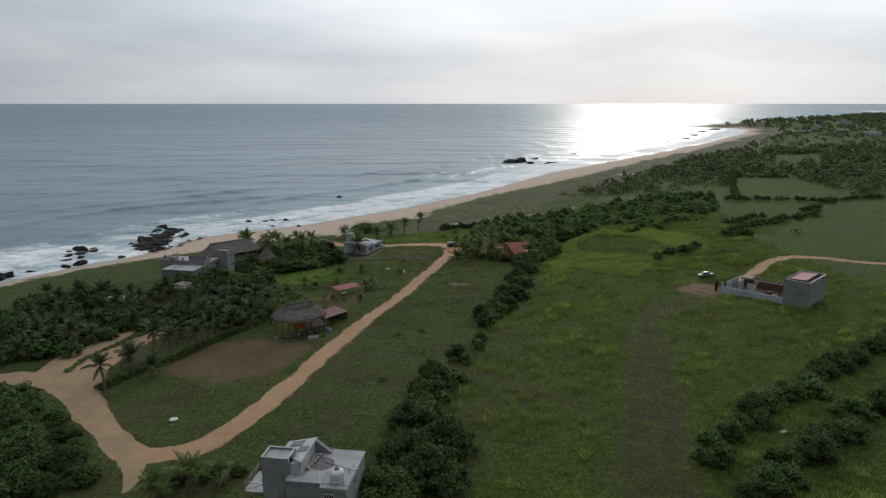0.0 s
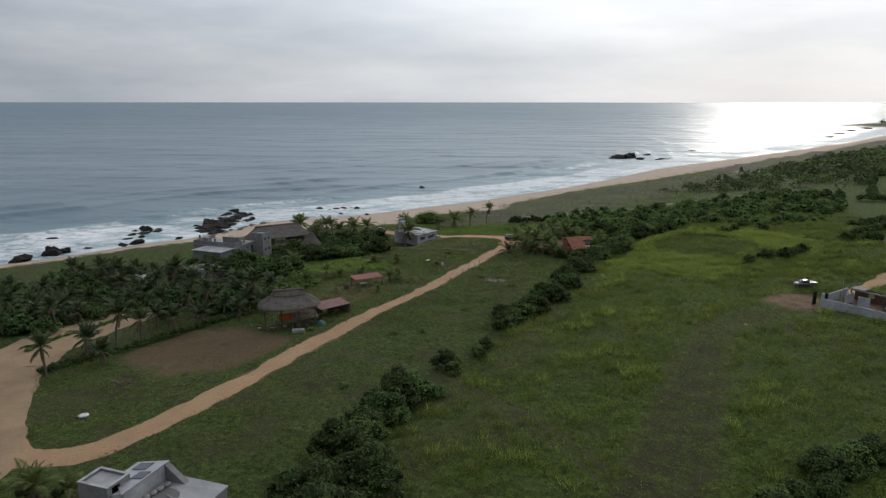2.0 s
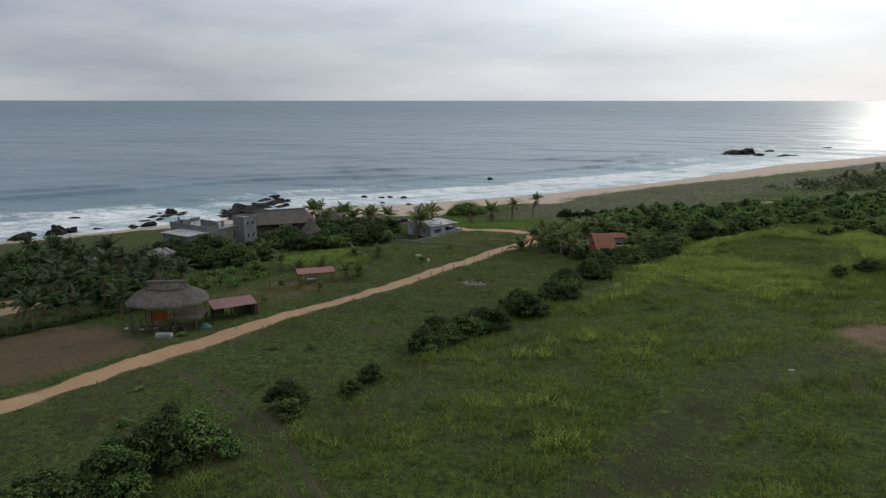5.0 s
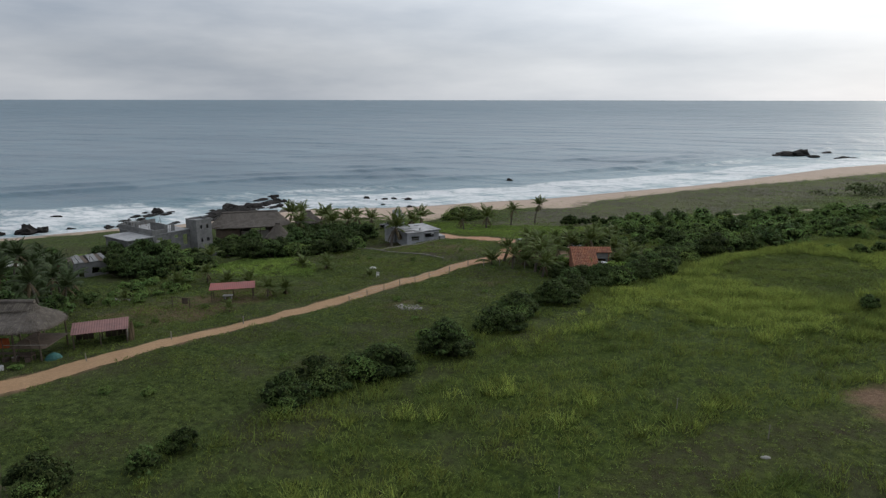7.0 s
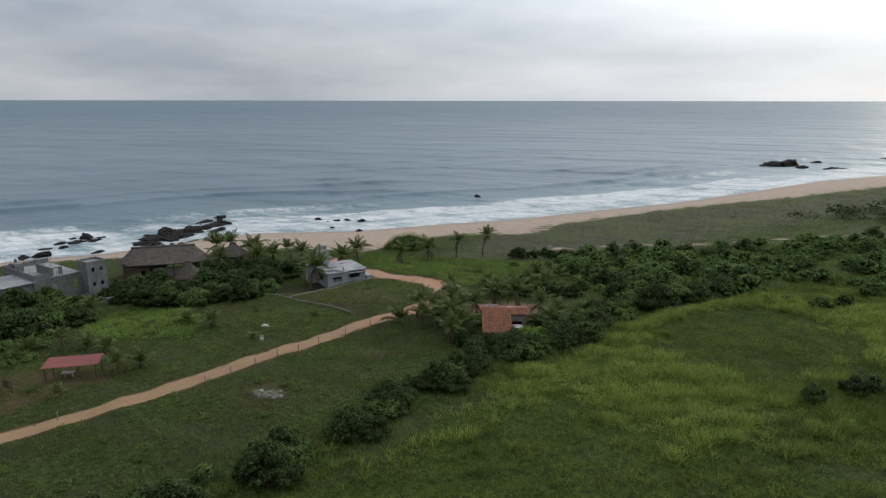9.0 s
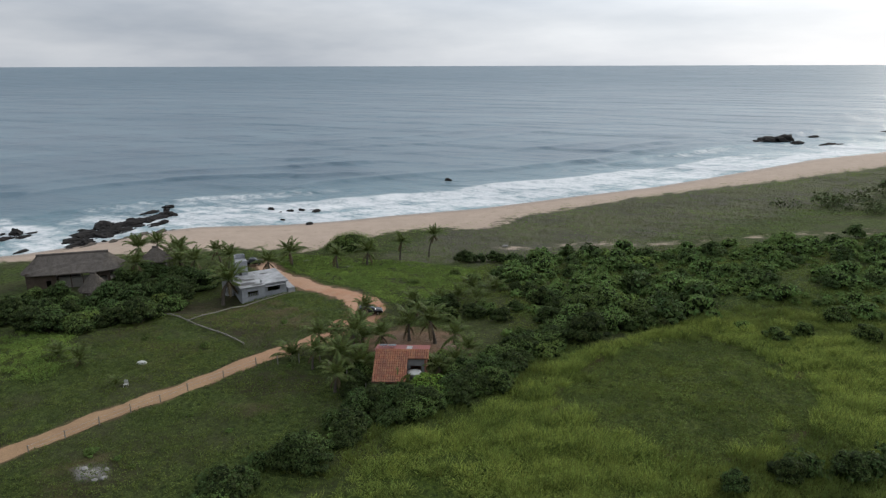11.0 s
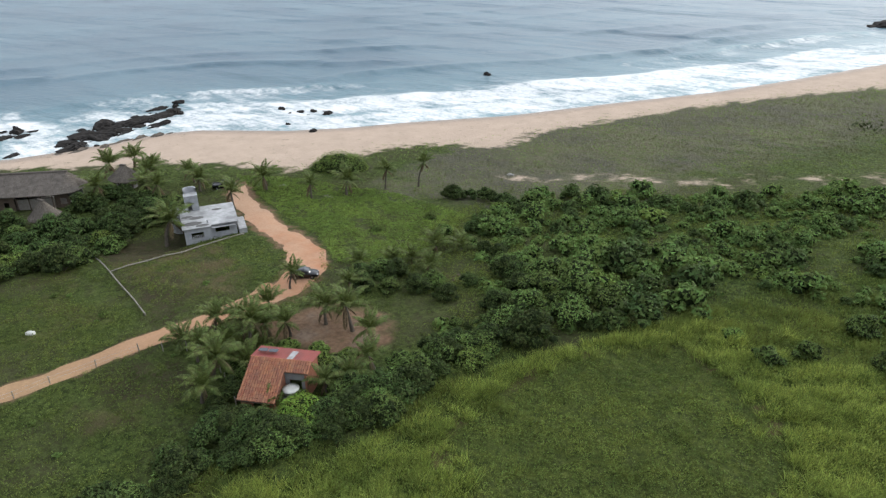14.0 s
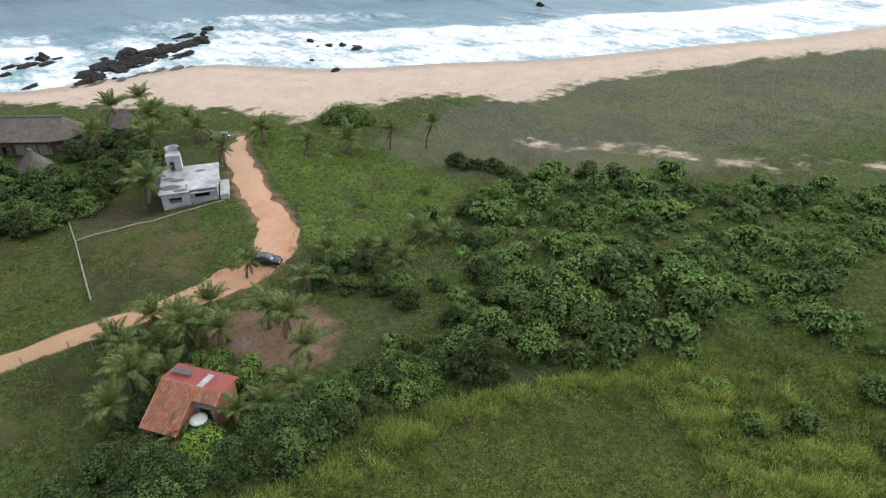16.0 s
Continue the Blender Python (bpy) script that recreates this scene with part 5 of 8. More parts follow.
# ---------------------------------------------------------------- far woods


def far_woods():
    r = np.random.RandomState(31)
    fields = [[(105, 262), (131, 294), (143, 322), (190, 316), (223, 335), (300, 330), (240, 250), (150, 225)], [(190, 436), (224, 424), (215, 344), (190, 315), (144, 329)], [(310, 627), (359, 627), (299, 525), (266, 537)], [(92, 215), (150, 245), (210, 300), (270, 250), (180, 150), (100, 150)], [(170, 292), (230, 350), (300, 330), (240, 290)],
              [(60, 195), (66, 250), (120, 262), (112, 200)]]
    p = np.concatenate([np.column_stack([r.uniform(40, 520, 5200), r.uniform(225, 700, 5200)]), np.column_stack([r.uniform(100, 2400, 9000), r.uniform(500, 2600, 9000)])])
    s, _ = line_dist(p[:, 0], p[:, 1], SHORE)
    v, _ = line_dist(p[:, 0], p[:, 1], VEG)
    d = np.hypot(p[:, 0], p[:, 1])
    ok = (v > 42) & (waves(p[:, 0], p[:, 1], 33, 95) + 0.5 * waves(p[:, 0], p[:, 1], 34, 40) > np.where(d > 430, -0.75, -0.1)) & (np.abs(np.arctan2(p[:, 0], p[:, 1])) < 0.95) & ~inside(p[:, 0], p[:, 1], SHRUBS) & ((p[:, 0] > 118) | (p[:, 1] > 372))
    for fl in fields:
        ok &= ~inside(p[:, 0], p[:, 1], fl)
    p, d = p[ok], d[ok]
    z = height(p[:, 0], p[:, 1])
    hill = np.clip((s[ok] - 300) / 900, 0, 1) * (15 * np.clip((d - 900) / 1500, 0, 1)) * (1 + waves(p[:, 0], p[:, 1], 5, 900))
    tone = waves(p[:, 0], p[:, 1], 36, 60) + r.normal(0, 0.5, len(p))
    for mat, pick in ((M["leaf_far"], tone < 0.3), (M["leaf"], tone >= 0.9), (M["leaf_far_pale"], (tone >= 0.3) & (tone < 0.9))):
        vs = []
        for (x, y), dd, g in zip(p[pick], d[pick], (z + hill)[pick]):
            q = r.uniform(0.9, 2.6) * (1 + dd / 900)
            lobes = [(0, 0, q * 0.7, q, q * 0.8), (q * 0.8, q * 0.2, q * 0.5, q * 0.7, q * 0.6), (-q * 0.6, -q * 0.5, q * 0.5, q * 0.7, q * 0.6)]
            k = 64 if dd < 450 else 26
            v, f = leaf_cloud(r, lobes, k, 0.17 * q if dd < 450 else 0.32 * q)
            vs.append(v + (x, y, g - 0.3))
        v = np.concatenate(vs)
        tagged(mesh_object("far_woods", v, np.arange(len(v)).reshape(-1, 3), mat), "dark green coastal woodland and hedges in the distance", "woodland", kind="stuff")


far_woods()

# ---------------------------------------------------------------- palms


def frond_mesh(name, length, start, bend, droop, mat, seed):
    """One feather leaf: a curved rib with drooping leaflets, pointing along x."""
    r = np.random.RandomState(seed)
    n = 15
    pts, a = [Vector((0, 0, 0))], start
    for i in range(n):
        pts.append(pts[-1] + Vector((math.cos(a), 0, math.sin(a))) * (length / n))
        a -= bend / n * (0.4 + 1.2 * i / n)
    verts, faces = [], []
    for i, p in enumerate(pts):
        w = 0.045 * (1 - 0.85 * i / n)
        verts += [p + Vector((0, w, 0)), p + Vector((0, -w, 0)), p + Vector((0, 0, w * 0.8))]
        if i and i % 3 == 0:
            b = 3 * (i - 3)
            for j in range(3):
                k = (j + 1) % 3
                faces.append((b + j, b + k, b + 9 + k, b + 9 + j))
    for i in range(2, n + 1):
        t = i / n
        ll = length * 0.235 * math.sin(math.pi * min(1, 0.18 + 0.80 * t)) ** 0.7 * r.uniform(0.85, 1.1)
        along = (pts[i] - pts[i - 1]).normalized()
        for side in (1, -1):
            for half in (0, 0.5):
                base = pts[i] - along * (length / n) * half
                out = (Vector((0, side, 0)) * 0.85 + along * 0.55 + Vector((0, 0, 0.12 - droop))).normalized()
                tip = base + out * ll + Vector((0, 0, -droop * ll * 0.5 + r.uniform(-0.05, 0.05)))
                w = along * 0.064
                b = len(verts)
                mid = base + out * ll * 0.5 + Vector((0, 0, 0.05 * ll))
                verts += [base - w * 0.5, mid - w, tip, mid + w]
                faces.append((b, b + 1, b + 2, b + 3))
    me = bpy.data.meshes.new(name)
    me.from_pydata([tuple(v) for v in verts], [], faces)
    me.materials.append(mat)
    return me


def frond_set(mat):
    return {
        "up": frond_mesh("frond", 3.1, radians(78), radians(62), 0.22, mat, 1),
        "mid": frond_mesh("frond", 3.3, radians(58), radians(88), 0.35, mat, 2),
        "flat": frond_mesh("frond", 3.2, radians(30), radians(88), 0.5, mat, 3),
        "low": frond_mesh("frond", 2.8, radians(-20), radians(65), 0.7, mat, 4),
        "dry": frond_mesh("frond", 2.4, radians(-45), radians(45), 0.7, M["frond_dry"], 5)}


# second set repeats the fronds in the shade-dark colour
FRONDS, SHADED_FRONDS = frond_set(M["frond"]), frond_set(M["frond_shaded"])


def trunk_mesh(tall, lean, seed):
    r = random.Random(seed)
    bm = bmesh.new()
    rings, sides, n = [], 9, max(5, int(tall * 4))
    for i in range(n + 1):
        t = i / n
        rad = 0.19 * (1 - 0.35 * t) + 0.10 * math.exp(-t * 7) + (0.018 if i % 2 else 0)
        c = Vector((lean * t * t, 0.12 * lean * math.sin(3 * t), tall * t - 0.25 * (1 - t)))
        rings.append([bm.verts.new(c + Vector((math.cos(6.28318 * k / sides) * rad, math.sin(6.28318 * k / sides) * rad, 0))) for k in range(sides)])
    for a, b in zip(rings[:-1], rings[1:]):
        for k in range(sides):
            bm.faces.new((a[k], a[(k + 1) % sides], b[(k + 1) % sides], b[k]))
    bm.faces.new(rings[-1])
    me = bpy.data.meshes.new("trunk")
    bm.to_mesh(me)
    bm.free()
    me.materials.append(M["trunk"])
    return me


def palm_proto(tall, lean, seed, dry, fronds=FRONDS):
    r = random.Random(seed)
    e = new("palm_tree")
    t = new("trunk", trunk_mesh(tall, lean, seed))
    t.parent = e
    top = (lean, 0.12 * lean * math.sin(3), tall)
    a = r.uniform(0, 360)
    for kind, count in (("up", 5), ("mid", 6), ("flat", 3), ("low", 1), ("dry", dry)):
        for k in range(count):
            a += 137.5
            o = new("frond", fronds[kind])
            o.parent = e
            sc = r.uniform(0.82, 1.12)
            o.matrix_local = pose(*top, r.uniform(-8, 8), r.uniform(-10, 10), a + r.uniform(-12, 12)) @ Matrix.Diagonal((sc, sc, sc, 1))
    return e


PALMS = {"young": [palm_proto(0.5, 0.05, 1, 1), palm_proto(0.9, 0.2, 2, 2)], "mid": [palm_proto(2.1, 0.4, 3, 2), palm_proto(2.8, 0.8, 4, 3)], "tall": [palm_proto(4.6, 0.6, 5, 3), palm_proto(5.6, 1.3, 6, 4), palm_proto(5.0, 0.3, 7, 2)],
         "grove_mid": [palm_proto(2.3, 0.4, 8, 2, SHADED_FRONDS), palm_proto(3.0, 0.8, 9, 3, SHADED_FRONDS)], "grove_tall": [palm_proto(4.6, 0.6, 10, 3, SHADED_FRONDS), palm_proto(5.4, 1.2, 11, 3, SHADED_FRONDS)]}
PALM_LABEL = {"grove_mid": "coconut palm in a dense palm garden, fronds coloured as shaded", "grove_tall": "tall coconut palm in a dense palm garden, fronds coloured as shaded", "young": "young coconut palm with a short trunk", "mid": "bushy coconut palm with arching green fronds", "tall": "tall coconut palm with a slender grey trunk"}
used = set()


def palm(kind, k, x, y, size, turn, group):
    proto = PALMS[kind][k % len(PALMS[kind])]
    m = pose(x, y, ground_z(x, y), 0, 0, turn)
    if proto.name in used:
        ob = copy_thing(proto, m)
    else:
        used.add(proto.name)
        ob = proto
        ob.matrix_world = m
    ob.scale = (size, size, size)
    return tagged(ob, PALM_LABEL[kind], "palm", group)


for i, (kind, x, y, sc) in enumerate((
        # beach front
        ("tall", -17, 281, 1.05), ("tall", -11, 286, 1.05), ("mid", -22, 273, 1.6), ("mid", -26.5, 266.5, 1.2), ("mid", -39.5, 265, 1.5), ("mid", -58, 259, 1.15), ("mid", -60, 248, 1.45),
        ("mid", -66, 240, 1.4), ("mid", -71, 257, 1.15), ("mid", -31.5, 232.5, 1.8), ("mid", -52, 256, 1.4), ("mid", -35.5, 252.2, 1.4), ("tall", -64, 252, 0.9), ("mid", -75, 250, 1.6), ("mid", -67, 254, 1.6), ("mid", -55, 247, 1.5), ("mid", -79, 257, 1.5),
        # round the tiled house
        ("mid", 4.6, 229.6, 0.95), ("mid", 17, 224.5, 1.3), ("mid", 21.5, 225, 1.3), ("mid", 26, 224, 1.1), ("mid", 9.5, 222, 1.1), ("mid", 8, 217, 1.1), ("mid", 5.5, 214.5, 1.1), ("young", 4.5, 210, 1.1),
        ("mid", 9.5, 208.5, 0.9), ("mid", 28.8, 212, 0.9), ("young", 11, 212.5, 1.2), ("mid", 12.5, 218, 1.0), ("mid", 15, 219.5, 1.0), ("young", 26, 206.3, 1.0), ("mid", 14.5, 207, 1.3), ("mid", 17.2, 203.2, 1.1), ("mid", 12.5, 214.8, 1.3), ("mid", 30.4, 214.7, 1.0), ("mid", 31, 218.4, 0.95), ("young", 16, 211, 1.4), 
        ("young", 15, 255, 1.2), ("young", 19, 257, 1.2), ("young", 8, 242, 1.0), ("young", 11.5, 247, 0.9), ("young", 15, 248, 1.0), ("mid", 14, 233.5, 1.0), ("young", 19.5, 247, 1.0),
        # plots beside the road
        ("young", -43, 175, 0.9), ("mid", -39, 178, 0.8), ("young", -36, 180, 0.9), ("young", -30, 179, 0.9), ("mid", -21, 173.5, 0.8), ("young", -20, 177, 0.9), ("young", -32, 197, 0.9), ("young", -25, 196, 0.9),
        ("mid", -55, 195, 1.1), ("young", -21.5, 165, 0.55), ("young", -13, 192.5, 0.6), ("young", -42.5, 163, 0.6),
        # by the junction
        ("mid", -32, 75.5, 1.1), ("young", -36, 74, 1.1), ("mid", -28.5, 77, 0.8))):
    palm(kind, i, x, y, sc, 47 * i, "beach palms" if y > 243 else "garden palms")
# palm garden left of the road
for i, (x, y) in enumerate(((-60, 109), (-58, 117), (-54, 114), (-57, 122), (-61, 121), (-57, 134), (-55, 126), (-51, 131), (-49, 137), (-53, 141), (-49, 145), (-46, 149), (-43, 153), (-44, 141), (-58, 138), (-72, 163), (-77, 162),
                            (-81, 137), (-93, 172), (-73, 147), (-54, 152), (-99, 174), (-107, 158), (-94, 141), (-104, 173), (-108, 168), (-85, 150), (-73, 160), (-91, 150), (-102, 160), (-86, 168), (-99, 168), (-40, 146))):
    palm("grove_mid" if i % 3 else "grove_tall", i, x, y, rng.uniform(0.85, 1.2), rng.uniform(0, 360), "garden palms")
GROVE = [(-128, 172), (-112, 186), (-99, 188), (-90, 180), (-66, 172), (-46, 160), (-42, 150), (-47, 143), (-58, 145), (-62, 140), (-66, 152), (-74, 142), (-76, 128), (-96, 124), (-116, 148), (-128, 164)]
n = 0
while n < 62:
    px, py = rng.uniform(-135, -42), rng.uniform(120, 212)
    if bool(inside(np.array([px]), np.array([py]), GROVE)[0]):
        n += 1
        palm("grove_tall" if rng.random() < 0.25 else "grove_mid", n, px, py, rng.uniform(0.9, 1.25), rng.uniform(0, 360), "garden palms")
n = 0
while n < 230:
    px, py = rng.uniform(-135, -42), rng.uniform(120, 212)
    if bool(inside(np.array([px]), np.array([py]), GROVE)[0]):
        n += 1
        far_bush(rng.choice(["dark", "dark", "dark", "tree"]), rng.randrange(4), px, py, rng.uniform(0.6, 1.15), rng.uniform(0, 360))
# clipped hedge between the palm garden and the bare lot
for px, py in along_line([(-61, 110), (-57, 117), (-54, 124), (-50, 132), (-47, 138), (-42, 146)], 1.7):
    far_bush("dark", rng.randrange(4), px - 0.5, py, rng.uniform(0.40, 0.6), rng.uniform(0, 360))
for px, py in along_line([(-72.2, 119), (-72.8, 126.7), (-71, 133.5), (-68.7, 141), (-66, 149)], 1.8):
    far_bush("low", rng.randrange(4), px, py, rng.uniform(0.6, 1.1), rng.uniform(0, 360))

for kind in PALMS:
    for proto in PALMS[kind]:
        if proto.name not in used:
            for o in [*proto.children, proto]:
                bpy.data.objects.remove(o)
join_far_bushes()

# ---------------------------------------------------------------- rocks


def rock_mesh(seed, flat):
    bm = bmesh.new()
    bmesh.ops.create_icosphere(bm, subdivisions=4 if seed == 0 else 3, radius=1)
    off = Vector((seed * 3.1, seed * 1.7, 0))
    for v in bm.verts:
        p = v.co.copy()
        k = 0.95 + 0.55 * noise.noise(p * 1.3 + off) + 0.55 * (0.4 - abs(noise.noise(p * 2.4 + off))) + 0.4 * (0.3 - abs(noise.noise(p * 5.5 + off)))
        v.co = Vector((p.x * k, p.y * k, max(p.z * k * flat, -0.4)))
    me = bpy.data.meshes.new("rock")
    bm.to_mesh(me)
    bm.free()
    me.materials.append(M["rock"])
    return me


ROCKS = [rock_mesh(i, f) for i, f in enumerate((0.45, 0.6, 0.8, 0.35, 1.0))]


def rock(x, y, sx, sy, sz, turn, k, label="dark wet sea rock washed by surf", group="shore rocks"):
    o = new("rock", ROCKS[k % 5])
    o.matrix_world = pose(x, y, max(SEA - 0.25, ground_z(x, y) - 0.2), 0, 0, turn) @ Matrix.Diagonal((sx, sy, sz, 1))
    return tagged(o, label, "rock", group)


# the ledge that runs out of the beach into the surf
for i, (px, py) in enumerate(along_line([(-115, 259), (-119, 267), (-121.5, 277), (-123, 288), (-126, 298), (-130, 305)], 1.15)):
    if rng.random() < 0.12:
        continue
    rock(px + rng.uniform(-5.0, 3.0), py + rng.uniform(-2.5, 2.5), rng.uniform(1.4, 4.2), rng.uniform(1.3, 2.8), rng.uniform(0.7, 1.6), rng.uniform(60, 140), i)
LEDGE = [(-114, 261), (-124, 266), (-132, 273), (-132, 288), (-136, 304), (-122, 302), (-115, 298), (-115, 289), (-117, 276)]
n = 0
while n < 34:
    px, py = rng.uniform(-137, -113), rng.uniform(260, 306)
    if bool(inside(np.array([px]), np.array([py]), LEDGE)[0]):
        n += 1
        rock(px, py, rng.uniform(1.0, 3.0), rng.uniform(0.8, 1.8), rng.uniform(0.5, 1.3), rng.uniform(70, 130), n)
for x, y, sx, sy, sz in ((-143, 255, 3.6, 2.2, 1.9), (-140.5, 260, 2.6, 1.6, 1.4), (-146, 251, 2.2, 1.5, 1.2), (-139.5, 247.5, 1.6, 1.1, 0.8), (-124, 248, 2.4, 1.0, 0.6), (-126, 250, 1.5, 0.8, 0.5), (-83.5, 324, 2.4, 1.2, 1.0), (-79.5, 329, 2.2, 1.2, 1.0), (-69, 311, 1.5, 1.0, 0.8)):
    rock(x, y, sx, sy, sz, 95, int(abs(x)))
for i in range(40):
    t = rng.random()
    rock(-116 - 12 * t + rng.uniform(-6, 6), 258 + 48 * t + rng.uniform(-4, 4), rng.uniform(0.5, 1.4), rng.uniform(0.4, 1.0), rng.uniform(0.4, 1.0), rng.uniform(0, 360), i)
for i, (px, py) in enumerate(along_line([(-114.5, 256), (-112, 264), (-109, 274), (-106, 283), (-103, 288)], 3.2)):
    o = rock(px + rng.uniform(-2.0, 2.5), py + rng.uniform(-1, 1), rng.uniform(1.2, 2.8), rng.uniform(0.7, 1.4), rng.uniform(0.5, 0.9), rng.uniform(80, 115), i, "low sand-worn rock ledge in the beach", "beach ledge")
    o.material_slots[0].link = "OBJECT"
    o.material_slots[0].material = M["rock_sandy"]
for x, y, sx, sy, sz in ((-126, 270, 4.2, 3.2, 1.9), (-123, 264, 3.6, 2.6, 1.6), (-129, 279, 3.8, 2.6, 2.0), (-119, 271, 3.4, 2.2, 1.3), (-118, 280, 3.0, 1.8, 1.1), (-134.5, 311, 2.4, 1.5, 1.2), (-132, 308, 1.3, 1.0, 0.9), (-147, 261, 3.2, 1.8, 1.8), (-143.5, 264, 2.2, 1.3, 1.2), (-150, 258, 1.6, 1.1, 1.1), (-141, 259, 1.2, 0.8, 0.6), (-138, 254, 1.4, 0.8, 0.5),
                         (-97, 325, 1.5, 1.1, 1.1), (-86, 329, 1.9, 1.2, 1.1), (-89, 326, 1.7, 1.0, 0.8), (-83, 331, 1.4, 0.9, 0.9), (-91, 323, 1.1, 0.8, 0.6), (-88, 317, 1.3, 0.8, 0.8), (-82, 313, 1.0, 0.8, 0.7), (-86, 314, 0.8, 0.6, 0.5),
                         (-68, 309.5, 1.1, 0.8, 0.5), (-65, 410, 1.7, 1.4, 2.8), (-152, 216, 3.4, 2.8, 2.8), (-149.5, 219, 2.2, 1.8, 1.8), (-154, 205, 3.0, 2.2, 1.8), (-157, 209, 2.4, 1.8, 1.5), (-137, 233, 2.4, 1.4, 1.1), (-134, 237, 2.4, 1.5, 1.6),
                         (-158, 233, 2.4, 1.4, 0.9), (-171, 239, 2.0, 1.3, 1.0), (-163, 226, 1.4, 1.0, 0.8), (-146, 226, 1.5, 1.0, 0.9), (-45, 330, 0.5, 0.4, 0.3), (-143, 244, 2.6, 1.5, 1.3), (-48, 395, 1.0, 0.7, 0.6),
                         (68, 648, 9.0, 6.5, 9.0), (76, 652, 8.0, 6.0, 6.5), (60, 644, 5.5, 3.5, 2.6), (84, 640, 6.0, 3.0, 1.8), (102, 640, 8.0, 3.0, 1.6), (110, 648, 5.0, 2.5, 1.5), (96, 690, 5.0, 3.0, 2.2), (150, 760, 6.0, 3.0, 1.6),
                         (330, 980, 12.0, 5.0, 3.0), (390, 1070, 14.0, 6.0, 3.5), (440, 1170, 16.0, 7.0, 4.0), (500, 1290, 22.0, 9.0, 5.0), (560, 1380, 26.0, 12.0, 7.0)):
    rock(x, y, sx, sy, sz, rng.uniform(0, 360) if sx < 5 else 55, int(abs(x)) % 5)

# ---------------------------------------------------------------- houses


def window(parent, x0, x1, y, z0, z1, face="-y", bars=2, mat="plastic_white"):
    """A window set into an opening: frame, glazing bars and pane, each a part."""
    w = new("window")
    w.parent = parent
    cx, hw = (x0 + x1) / 2, (x1 - x0) / 2
    w.matrix_local = pose(cx, y, z0, 0, 0, 0) if face == "-y" else pose(y, cx, z0, 0, 0, 90)
    fr = bmesh.new()
    t, h = 0.06, z1 - z0
    for b in ((-hw, -hw + t, 0, h), (hw - t, hw, 0, h), (-hw + t, hw - t, 0, t), (-hw + t, hw - t, h - t, h)):
        bx(fr, b[0], b[1], -0.05, 0.05, b[2], b[3])
    part("window_frame", fr, M[mat], w)
    part("pane", box(-hw + t, hw - t, -0.01, 0.01, t, h - t, 0), M["glass"], w)
    for i in range(bars):
        u = -hw + (i + 1) * 2 * hw / (bars + 1)
        part("glazing_bar", box(u - 0.02, u + 0.02, -0.04, 0.04, t, h - t, 0), M[mat], w)
    return w


def water_tank(x, y, z, r, h, mat, label):
    e = thing("water_tank", x, y, 0, label, "water tank", z=z)
    part("tank_body", lathe([(r * 0.96, 0), (r, 0.06), (r, h * 0.28), (r * 0.97, h * 0.30), (r, h * 0.33), (r, h * 0.58), (r * 0.97, h * 0.60), (r, h * 0.63), (r * 0.98, h * 0.74), (r * 0.75, h * 0.86), (r * 0.38, h * 0.93)]), M[mat], e, smooth=True)
    part("lid", lathe([(r * 0.36, h * 0.925), (r * 0.38, h * 0.97), (r * 0.3, h), (0.02, h * 1.01)]), M["plastic_black" if mat == "plastic_white" else mat], e)
    return e


